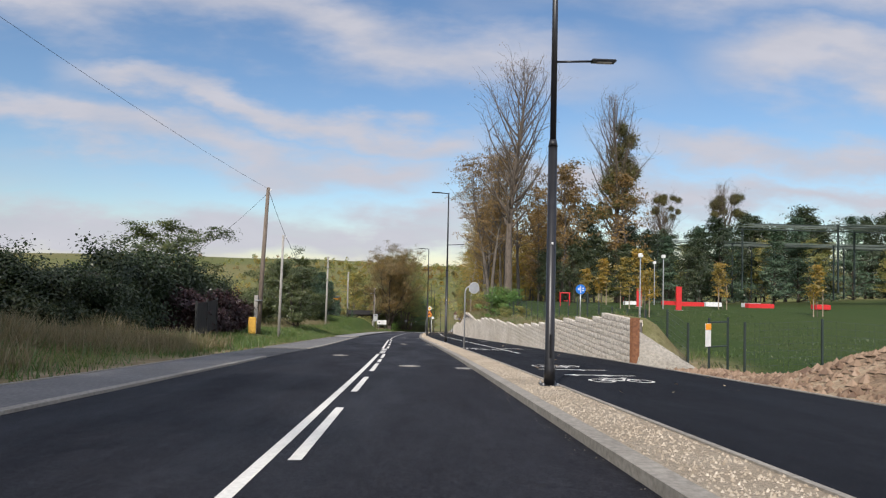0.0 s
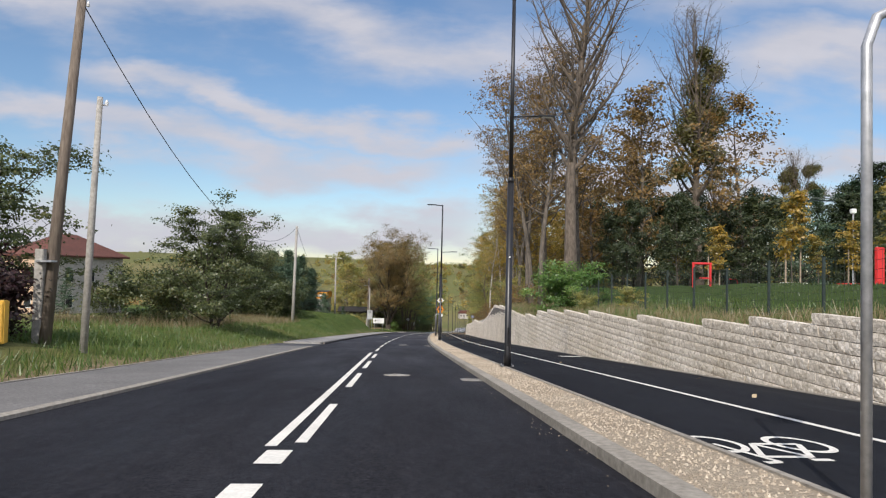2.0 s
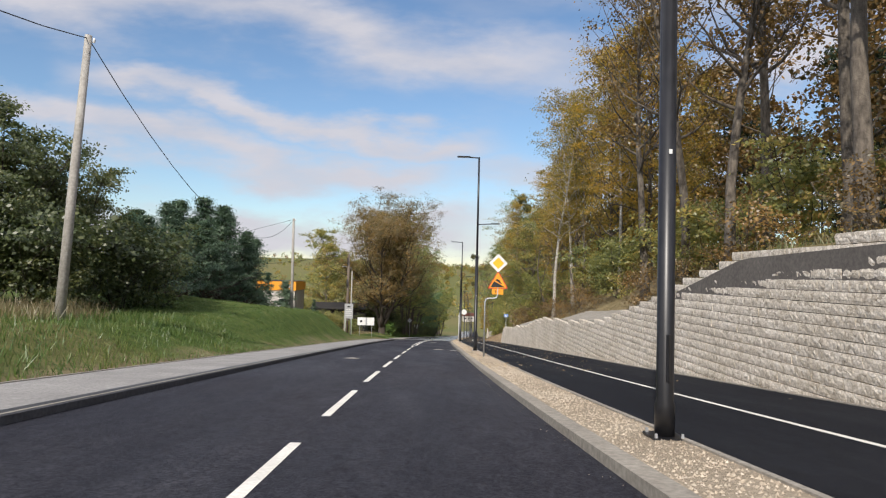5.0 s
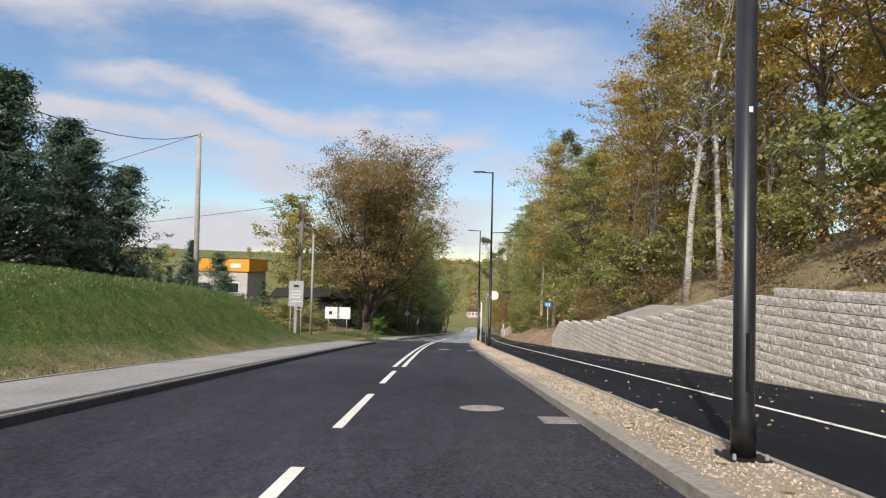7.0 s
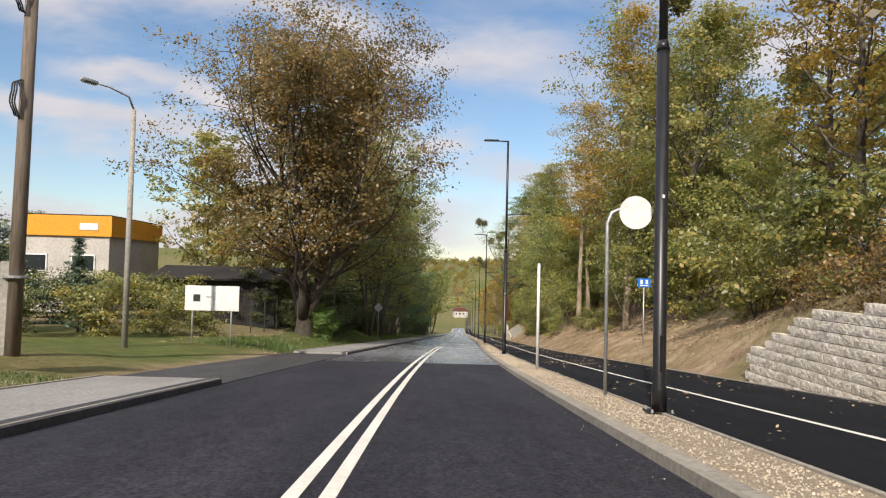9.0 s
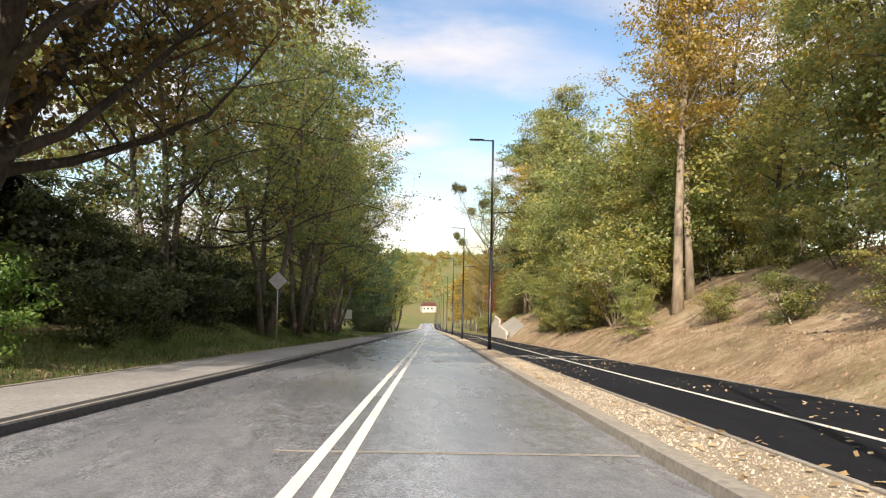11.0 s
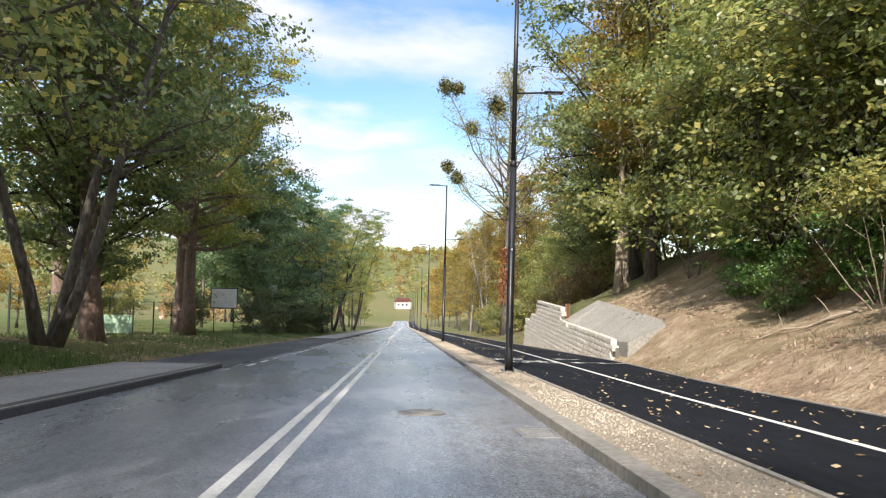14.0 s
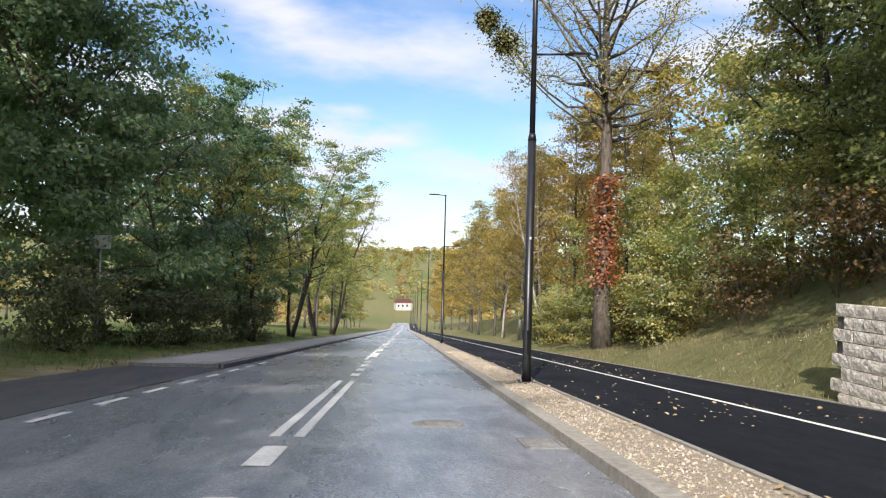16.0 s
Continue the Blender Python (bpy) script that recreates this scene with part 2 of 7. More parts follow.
M_PAINT = surface("road_paint", (0.64, 0.615, 0.545), (0.84, 0.815, 0.735), 25, 1.2, 0.7, vary=0.4, tint=(0.62, 0.61, 0.59))
M_KERB = surface("kerb_concrete", (0.22, 0.198, 0.162), (0.39, 0.355, 0.295), 14, 0.5, 0.9, bump_at=60, vary=0.6)
M_KERB_DARK = surface("kerb_face_dark", (0.045, 0.045, 0.05), (0.09, 0.09, 0.095), 14, 0.5, 0.9, bump_at=60, vary=0.6)
M_GRAVEL = surface("gravel_fines", (0.235, 0.193, 0.135), (0.44, 0.374, 0.277), 30, 0.7, 0.95, bump_at=40, bump_by=0.9, bump_dist=0.03, tint=(0.7, 0.62, 0.52), vary=0.5)
M_PEBBLE = leaf_mat("gravel_stone", [(0.17, 0.136, 0.094), (0.34, 0.28, 0.204), (0.46, 0.387, 0.29), (0.36, 0.31, 0.247)], 0.0)
M_WALK_OLD = surface("dusty_sidewalk", (0.105, 0.10, 0.096), (0.225, 0.215, 0.20), 18, 0.6, 0.9, bump_at=50, vary=0.6)
M_WALK = surface("sidewalk_slabs", (0.20, 0.19, 0.178), (0.38, 0.365, 0.34), 18, 0.6, 0.9, bump_at=50, vary=0.6)


def rubble(name, cols, size):
    """Broken stones packed in a face, each with its own tone, dark between them."""
    m, nt, b = new_mat(name)
    N, LK = nt.nodes.new, nt.links.new
    tc, obi, add = N("ShaderNodeTexCoord"), N("ShaderNodeObjectInfo"), N("ShaderNodeVectorMath")
    add.operation = "ADD"
    LK(tc.outputs["Object"], add.inputs[0])
    mul = N("ShaderNodeMath")
    mul.operation = "MULTIPLY"
    LK(obi.outputs["Random"], mul.inputs[0])
    mul.inputs[1].default_value = 37.0
    LK(mul.outputs[0], add.inputs[1])
    wob = N("ShaderNodeTexNoise")
    wob.inputs["Scale"].default_value, wob.inputs["Detail"].default_value = 9.0, 3
    LK(add.outputs[0], wob.inputs["Vector"])
    mixv = N("ShaderNodeVectorMath")
    mixv.operation = "MULTIPLY_ADD"
    LK(wob.outputs["Color"], mixv.inputs[0])
    mixv.inputs[1].default_value = (0.10, 0.10, 0.10)
    LK(add.outputs[0], mixv.inputs[2])
    cell, rim = N("ShaderNodeTexVoronoi"), N("ShaderNodeTexVoronoi")
    rim.feature = "DISTANCE_TO_EDGE"
    for v in (cell, rim):
        v.inputs["Scale"].default_value = 1.0 / size
        LK(mixv.outputs[0], v.inputs["Vector"])
    sep = N("ShaderNodeSeparateColor")
    LK(cell.outputs["Color"], sep.inputs[0])
    ramp = N("ShaderNodeValToRGB")
    LK(sep.outputs[0], ramp.inputs[0])
    e = ramp.color_ramp.elements
    while len(e) < len(cols):
        e.new(0.5)
    for i, (el, c) in enumerate(zip(e, cols)):
        el.position, el.color = i / (len(cols) - 1), (*c, 1)
    gap = N("ShaderNodeValToRGB")
    LK(rim.outputs["Distance"], gap.inputs[0])
    gap.color_ramp.elements[0].position, gap.color_ramp.elements[0].color = 0.0, (0.66, 0.64, 0.60, 1)
    gap.color_ramp.elements[1].position, gap.color_ramp.elements[1].color = 0.10, (1, 1, 1, 1)
    grain, _ = noise_ramp(nt, 30, [(0.3, (0.78, 0.77, 0.75)), (0.7, (1.08, 1.07, 1.05))], detail=6)
    stain, _ = noise_ramp(nt, 0.5, [(0.35, (0.80, 0.77, 0.71)), (0.65, (1.05, 1.04, 1.03))], detail=5)
    c = mix_rgb(nt, "MULTIPLY", 1.0, ramp.outputs[0], gap.outputs[0])
    LK(mix_rgb(nt, "MULTIPLY", 0.8, mix_rgb(nt, "MULTIPLY", 0.8, c, grain), stain), b.inputs["Base Color"])
    b.inputs["Roughness"].default_value, b.inputs["Specular IOR Level"].default_value = 0.92, 0.2
    bump(nt, b, rim.outputs["Distance"], 0.5, 0.03)
    return m


M_STONE = rubble("split_stone", [(0.46, 0.415, 0.35), (0.73, 0.675, 0.59), (0.83, 0.775, 0.695), (0.64, 0.585, 0.505), (0.88, 0.835, 0.765)], 0.085)
M_JOINT = surface("stone_joint", (0.10, 0.09, 0.08), (0.18, 0.16, 0.14), 12, 0.8, 0.95)
M_BLACK = surface("black_lacquer", (0.008, 0.008, 0.009), (0.016, 0.016, 0.018), 8, 1.5, 0.38, vary=0.3)
M_GALV = surface("galvanised_steel", (0.36, 0.37, 0.38), (0.55, 0.56, 0.57), 12, 1.5, 0.45, 0.55, vary=0.4)
M_CONC = surface("pole_concrete", (0.26, 0.245, 0.215), (0.42, 0.40, 0.36), 10, 0.8, 0.9, bump_at=30, vary=0.6)
M_WOODPOLE = surface("old_wood_pole", (0.10, 0.075, 0.055), (0.22, 0.18, 0.14), 14, 1.2, 0.9, bump_at=30, vary=0.6, stretch=(1, 1, 0.1))
M_WHITE = plain("white_sheet", (0.78, 0.78, 0.76), 0.5)
M_GREYBACK = plain("sign_back_grey", (0.42, 0.43, 0.44), 0.5, 0.3)
M_YELLOW = plain("sign_yellow", (0.85, 0.50, 0.02), 0.45, 0, 0.1)
M_ORANGE = plain("sign_orange", (0.90, 0.36, 0.02), 0.45, 0, 0.1)
M_RED = plain("red_paint", (0.62, 0.03, 0.03), 0.45)
M_BLUE = plain("sign_blue", (0.02, 0.17, 0.62), 0.45, 0, 0.1)
M_INK = plain("black_ink", (0.02, 0.02, 0.02), 0.6)
M_IRON = surface("cast_iron", (0.19, 0.182, 0.17), (0.34, 0.325, 0.30), 20, 2, 0.7, 0.3, bump_at=70)
M_FENCE = plain("fence_steel_green", (0.035, 0.05, 0.045), 0.5, 0.2)
M_RUST = surface("rusty_steel", (0.13, 0.05, 0.025), (0.28, 0.13, 0.06), 14, 1, 0.85)
M_BARK = surface("bark_grey", (0.06, 0.05, 0.04), (0.20, 0.17, 0.135), 10, 0.8, 0.95, bump_at=14, bump_by=0.9, bump_dist=0.03, stretch=(1, 1, 0.3), vary=0.6)
M_BARKD = surface("bark_dark", (0.030, 0.024, 0.019), (0.095, 0.078, 0.060), 10, 0.8, 0.95, bump_at=14, bump_by=0.9, bump_dist=0.03, stretch=(1, 1, 0.3), vary=0.6)
M_BARKL = surface("bark_pale", (0.26, 0.20, 0.14), (0.46, 0.38, 0.28), 6, 0.6, 0.95, bump_at=14, bump_by=0.8, bump_dist=0.03, stretch=(1, 1, 0.3), vary=0.6)
M_BARKB = surface("bark_brown_grey", (0.06, 0.047, 0.036), (0.185, 0.15, 0.115), 8, 0.7, 0.95, bump_at=14, bump_by=0.8, bump_dist=0.03, stretch=(1, 1, 0.3), vary=0.6)
M_BIRCH = surface("bark_birch", (0.14, 0.12, 0.10), (0.72, 0.68, 0.60), 7, 0.9, 0.85, stretch=(1, 1, 2.2), vary=0.5)

L_BROWN = leaf_mat("leaves_russet", [(0.098, 0.086, 0.034), (0.172, 0.115, 0.039), (0.270, 0.161, 0.044), (0.380, 0.230, 0.057)], 0.40)
L_GOLD = leaf_mat("leaves_gold", [(0.149, 0.155, 0.039), (0.265, 0.218, 0.046), (0.414, 0.293, 0.048), (0.598, 0.368, 0.048)], 0.58)
L_OLIVE = leaf_mat("leaves_olive", [(0.124, 0.158, 0.055), (0.230, 0.259, 0.081), (0.362, 0.345, 0.092), (0.575, 0.431, 0.103)], 0.60)
L_GREEN = leaf_mat("leaves_green", [(0.092, 0.128, 0.046), (0.155, 0.200, 0.064), (0.235, 0.278, 0.080), (0.35, 0.36, 0.092)], 0.55)
L_LIME = leaf_mat("leaves_yellow_green", [(0.132, 0.179, 0.063), (0.241, 0.297, 0.092), (0.386, 0.414, 0.118), (0.627, 0.526, 0.129)], 0.64)
L_PINE = leaf_mat("needles_dark", [(0.034, 0.064, 0.040), (0.057, 0.098, 0.057), (0.086, 0.137, 0.075), (0.122, 0.172, 0.093)], 0.20)
L_HEDGE = leaf_mat("leaves_dark_red", [(0.020, 0.010, 0.012), (0.035, 0.014, 0.016), (0.05, 0.022, 0.02), (0.045, 0.04, 0.02)], 0.2)
M_BARKRED = surface("bark_reddish", (0.13, 0.085, 0.062), (0.30, 0.21, 0.16), 10, 0.8, 0.95, bump_at=14, bump_by=0.9, bump_dist=0.03, stretch=(1, 1, 0.3), vary=0.6)
L_DARK = leaf_mat("leaves_dark_green_gold", [(0.105, 0.150, 0.045), (0.195, 0.247, 0.060), (0.323, 0.338, 0.072), (0.690, 0.495, 0.075)], 0.56)
L_MAPLE = leaf_mat("leaves_brown_olive", [(0.100, 0.100, 0.036), (0.172, 0.136, 0.044), (0.265, 0.172, 0.048), (0.42, 0.250, 0.052)], 0.52)
L_WOOD = leaf_mat("leaves_wood_green", [(0.10, 0.150, 0.060), (0.18, 0.245, 0.085), (0.29, 0.335, 0.100), (0.55, 0.470, 0.105)], 0.60)
# deep green leaves, darkened further to put the hedges' shade into their colour
L_DEEP = leaf_mat("leaves_deep_green_shade", [(0.018, 0.030, 0.014), (0.030, 0.047, 0.019), (0.048, 0.068, 0.026), (0.085, 0.095, 0.034)], 0.3)
L_ROBINIA = leaf_mat("leaves_robinia", [(0.070, 0.130, 0.058), (0.115, 0.195, 0.084), (0.180, 0.270, 0.108), (0.29, 0.345, 0.125)], 0.55)
L_MEADOW = leaf_mat("leaves_meadow_green", [(0.046, 0.066, 0.026), (0.080, 0.106, 0.037), (0.125, 0.150, 0.048), (0.21, 0.20, 0.06)], 0.5)
L_BRIGHT = leaf_mat("leaves_bright_green", [(0.05, 0.11, 0.02), (0.08, 0.17, 0.03), (0.13, 0.22, 0.04), (0.20, 0.26, 0.05)])
L_MIST = leaf_mat("leaves_mistletoe", [(0.05, 0.055, 0.015), (0.085, 0.085, 0.02), (0.13, 0.12, 0.028), (0.17, 0.14, 0.035)])
L_RUSTVINE = leaf_mat("leaves_red_vine", [(0.16, 0.05, 0.025), (0.28, 0.08, 0.03), (0.35, 0.13, 0.04), (0.25, 0.16, 0.04)])
L_GRASS = leaf_mat("grass_blades", [(0.048, 0.098, 0.020), (0.076, 0.140, 0.028), (0.115, 0.172, 0.036), (0.18, 0.20, 0.052)], 0.4)
L_LAWN = leaf_mat("lawn_blades", [(0.030, 0.058, 0.014), (0.048, 0.085, 0.019), (0.070, 0.108, 0.025), (0.105, 0.125, 0.034)], 0.35)
L_HAY = leaf_mat("dry_grass_blades", [(0.10, 0.09, 0.04), (0.17, 0.14, 0.065), (0.26, 0.21, 0.11), (0.10, 0.12, 0.04)], 0.25)
L_LITTER = leaf_mat("fallen_leaves", [(0.20, 0.13, 0.06), (0.34, 0.24, 0.12), (0.46, 0.37, 0.23), (0.27, 0.18, 0.10)], 0.1)


def ground_mat():
    m, nt, b = new_mat("meadow_and_soil")
    N, LK = nt.nodes.new, nt.links.new
    g, _ = noise_ramp(nt, 1.6, [(0.25, (0.035, 0.062, 0.014)), (0.5, (0.070, 0.108, 0.024)), (0.75, (0.13, 0.14, 0.04))], detail=8)
    dry, _ = noise_ramp(nt, 2.4, [(0.3, (0.13, 0.10, 0.045)), (0.7, (0.26, 0.20, 0.10))], detail=8)
    soil, f = noise_ramp(nt, 1.1, [(0.28, (0.15, 0.10, 0.063)), (0.5, (0.31, 0.225, 0.145)), (0.72, (0.50, 0.40, 0.27))], detail=10, rough=0.7)
    at = N("ShaderNodeAttribute")
    at.attribute_name = "cover"
    sp = N("ShaderNodeSeparateXYZ")
    LK(at.outputs["Vector"], sp.inputs[0])
    c = mix_rgb(nt, "MIX", sp.outputs["X"], g, dry)
    c = mix_rgb(nt, "MIX", sp.outputs["Z"], c, (0.036, 0.058, 0.017))
    c = mix_rgb(nt, "MIX", sp.outputs["Y"], c, soil)
    LK(c, b.inputs["Base Color"])
    b.inputs["Roughness"].default_value, b.inputs["Specular IOR Level"].default_value = 0.95, 0.1
    _, h = noise_ramp(nt, 5, [(0, (0, 0, 0)), (1, (1, 1, 1))], detail=8)
    bump(nt, b, h, 0.8, 0.15)
    return m


M_GROUND = ground_mat()

# ---- plan: the road's line and heights ----
LINE_Y = (-400.0, 0.0, 10.0, 20.0, 31.0, 40.0, 50.0, 61.0, 76.0, 91.0, 106.0, 121.5, 137.0, 152.4, 168.0, 183.4, 198.8, 214.1, 229.4, 244.6, 1600.0)
LINE_X = (-0.08, -0.02, 0.10, 0.31, 0.33, 0.29, 0.23, 0.07, 0.14, 0.55, 1.25, 2.03, 2.79, 3.88, 5.35, 7.10, 8.90, 10.66, 12.36, 14.00, 160.2)
Z_KNEE, Z_SLOPE, Z_STEEP = 115.0, 0.0875, 0.094


def zroad(y):
    if y < Z_KNEE:
        return -Z_SLOPE * y
    if y < 150:
        return -Z_SLOPE * y - (y - Z_KNEE) ** 2 * (0.0065 / 70)
    z150 = -Z_SLOPE * 150 - 35 * 35 * 0.0065 / 70
    if y < 520:
        return z150 - (y - 150) * Z_STEEP
    z520 = z150 - 370 * Z_STEEP
    k = min(y - 520, 200.0)
    return z520 - Z_STEEP * (k - k * k / 400.0)


_fy = np.arange(-400, 1601, 1.0)
_fx = np.interp(_fy, LINE_Y, LINE_X)
_ker = np.exp(-0.5 * (np.arange(-24, 25) / 9.0) ** 2)
_fx[24:-24] = np.convolve(_fx, _ker / _ker.sum(), "valid")


def xroad(y):
    return float(np.interp(y, _fy, _fx))


def bearing(y):
    return math.atan2(xroad(y + 2) - xroad(y - 2), 4.0)


def P(y, d, h=0.0):
    """The place d metres right of the centre line at the station y, h above the road there."""
    a = bearing(y)
    return Vector((xroad(y) + d * math.cos(a), y - d * math.sin(a), zroad(y) + h))


def smooth(a, b, v):
    k = min(max((v - a) / (b - a), 0.0), 1.0)
    return k * k * (3 - 2 * k)


def wave(x, y, s, seed=0.0):
    return noise.noise(Vector((x / s + seed, y / s - seed, seed * 0.37)))


WALL_D = 9.0
WALL_Y = (25.6, 29.6, 29.7, 36, 40, 40.1, 44, 49, 56, 66, 69.6, 69.7, 74, 86, 92, 98, 106, 113, 122, 132, 136.7, 139, 146, 151, 154)
WALL_H = (1.75, 2.0, 1.75, 1.75, 1.82, 1.55, 1.55, 1.45, 1.84, 2.2, 2.2, 1.9, 2.15, 3.05, 3.4, 2.6, 1.85, 1.95, 2.3, 1.7, 1.95, 1.7, 1.8, 1.9, 0.9)


def wall_top(y):
    return float(np.interp(y, WALL_Y, WALL_H))


LEFT_Y = (-60, 0, 12, 25, 40, 55, 75, 95, 110, 125, 140, 150, 160, 175, 200, 230, 250, 300, 400)
LEFT_NEAR = (0.6, 0.7, 0.7, 0.5, 0.35, 0.5, 0.9, 1.1, 1.5, 2.6, 2.7, 0.3, 0.3, 0.5, 1.25, 0.5, 0.3, 0.4, 0.4)
LEFT_FAR = (1.5, 1.8, 1.8, 1.6, 1.2, 0.9, 1.3, 1.5, 2.1, 3.4, 3.3, 0.4, 0.3, 0.9, 2.1, 0.8, 0.3, 1.0, 1.0)
RIGHT_Y = (-60, 4, 10, 17, 20, 25, 36, 50, 60, 80, 100, 110, 130, 150, 165, 180, 200, 215, 232, 240, 252, 262, 275, 300, 400)
RIGHT_NEAR = (0.2, 0.5, 0.9, 0.9, 0.1, -0.12, 1.2, 1.6, 1.9, 2.5, 3.0, 2.8, 3.0, 2.4, 1.2, 1.2, 1.3, 1.2, 1.1, 2.2, 3.0, 1.2, 0.5, 0.4, 0.4)
RIGHT_FAR = (0.2, 0.3, 0.2, 0.0, -0.05, -0.05, 0.8, 2.6, 3.4, 4.4, 5.4, 5.6, 5.6, 5.4, 5.0, 4.4, 4.6, 4.6, 4.8, 5.4, 6.0, 5.0, 4.2, 3.5, 3.0)


def path_edge(y):
    return 8.5 - 0.85 * smooth(158, 184, y) * (1 - smooth(226, 238, y))


def path_mid(y):
    return float(np.interp(y, (110, 175, 195, 225, 246), (6.05, 5.65, 5.68, 5.78, 6.5)))


def over(y, d):
    """Height of the natural ground over the road, beside the roadway."""
    foot = path_edge(y) + 0.1
    if -6.0 <= d <= foot:
        return -0.16
    if d < 0:
        near, far = np.interp(y, LEFT_Y, LEFT_NEAR), np.interp(y, LEFT_Y, LEFT_FAR)
        e = -6.0 - d
        h = -0.1 + 0.16 * min(e / 0.4, 1) + near * smooth(0.2, 4.5, e) + (far - near) * smooth(4, 14, e)
        h += 0.25 * wave(d, y, 3.0, 3.1) * smooth(0.5, 3, e) * 0.5
    else:
        near, far = np.interp(y, RIGHT_Y, RIGHT_NEAR), np.interp(y, RIGHT_Y, RIGHT_FAR)
        if WALL_Y[0] <= y <= WALL_Y[-1]:
            if d < WALL_D + 0.3:
                return -0.12
            e = d - WALL_D - 0.3
            top = wall_top(y) - 0.12
            k = smooth(36, 48, y)
            h = top + max(far - top, 0.0) * smooth(0.5, 9, e) + min(0.0, far - top) * smooth(0.2 + 3.8 * k, 2.2 + 9.8 * k, e)
        else:
            e = d - foot
            h = -0.05 + near * smooth(0.1, 3.2, e) + (far - near) * smooth(2.5, 10, e)
        h += 0.4 * wave(d, y, 2.6, 7.7) * smooth(0.3, 2, e) * 0.5
    k = abs(d)
    if k > 30:
        h += smooth(30, 160, k) * (6.0 * wave(d, y, 90, 1.3) + (3.0 if d > 0 else -1.0))
    return h


def land(y, d):
    """Height of the ground sheet (absolute), from the road's edge out to the far hills."""
    z = zroad(y) + over(y, d)
    k = abs(d)
    if d < 0:
        z += (zroad(60) + 0.00 - zroad(y)) * smooth(25, 260, k) * 0.2 if y > 60 else 0.0
    if y > 640:
        far = smooth(640, 1500, y)
        z += far * (66 + 8 * wave(d, y, 300, 2.2))
    return z


def ground_at(y, d):
    p = P(y, d)
    p.z = land(y, d)
    return p

# ---- mesh helpers ----
def mesh_of(name, verts, faces, mat, smooth_faces=False):
    me = bpy.data.meshes.new(name)
    me.from_pydata([tuple(v) for v in verts], [], faces)
    me.materials.append(mat)
    if smooth_faces:
        me.polygons.foreach_set("use_smooth", [True] * len(me.polygons))
    me.update()
    return me


def part(name, bm, material, parent, label=""):
    """One mesh object under a thing or under a part."""
    me = bpy.data.meshes.new(name)
    bm.to_mesh(me)
    bm.free()
    me.materials.append(material)
    ob = new(name, me)
    ob.parent = parent
    return tagged(ob, label)


def part_of(name, verts, faces, mat, parent, label="", smooth_faces=False):
    ob = new(name, mesh_of(name, verts, faces, mat, smooth_faces))
    ob.parent = parent
    return tagged(ob, label)


def thing(name, place, label, category, group="", rz=0.0):
    e = new(name)
    e.empty_display_size = 0.2
    e.matrix_basis = Matrix.Translation(place) @ Matrix.Rotation(rz, 4, "Z")
    return tagged(e, label, category, group)


def bm_box(sx, sy, sz, at=(0, 0, 0), bevel=0.0, turn=None):
    bm = bmesh.new()
    bmesh.ops.create_cube(bm, size=1.0)
    bmesh.ops.scale(bm, vec=(sx, sy, sz), verts=bm.verts)
    if bevel:
        bmesh.ops.bevel(bm, geom=bm.edges[:], offset=bevel, segments=2, affect="EDGES")
    if turn is not None:
        bmesh.ops.transform(bm, matrix=turn, verts=bm.verts)
    bmesh.ops.translate(bm, vec=at, verts=bm.verts)
    return bm


def add_box(bm, sx, sy, sz, at=(0, 0, 0), turn=None):
    r = bmesh.ops.create_cube(bm, size=1.0)["verts"]
    bmesh.ops.scale(bm, vec=(sx, sy, sz), verts=r)
    if turn is not None:
        bmesh.ops.transform(bm, matrix=turn, verts=r)
    bmesh.ops.translate(bm, vec=at, verts=r)
    return bm


def tube(path, radii, sides=8, cap=True):
    """Verts and faces of a tapered tube along a path."""
    verts, faces = [], []
    n = len(path)
    path = [Vector(p) for p in path]
    for i, (p, r) in enumerate(zip(path, radii)):
        t = (path[min(i + 1, n - 1)] - path[max(i - 1, 0)]).normalized()
        side = t.cross(Vector((0.13, 0.99, 0.05)) if abs(t.y) < 0.9 else Vector((1, 0, 0))).normalized()
        up = side.cross(t)
        for k in range(sides):
            a = 2 * math.pi * k / sides
            verts.append(p + (side * math.cos(a) + up * math.sin(a)) * r)
    for i in range(n - 1):
        for k in range(sides):
            a, b = i * sides + k, i * sides + (k + 1) % sides
            faces.append((a, b, b + sides, a + sides))
    if cap:
        faces.append(tuple(range(sides))[::-1])
        faces.append(tuple((n - 1) * sides + k for k in range(sides)))
    return verts, faces


def merge(pieces):
    verts, faces = [], []
    for v, f in pieces:
        o = len(verts)
        verts += v
        faces += [tuple(i + o for i in q) for q in f]
    return verts, faces


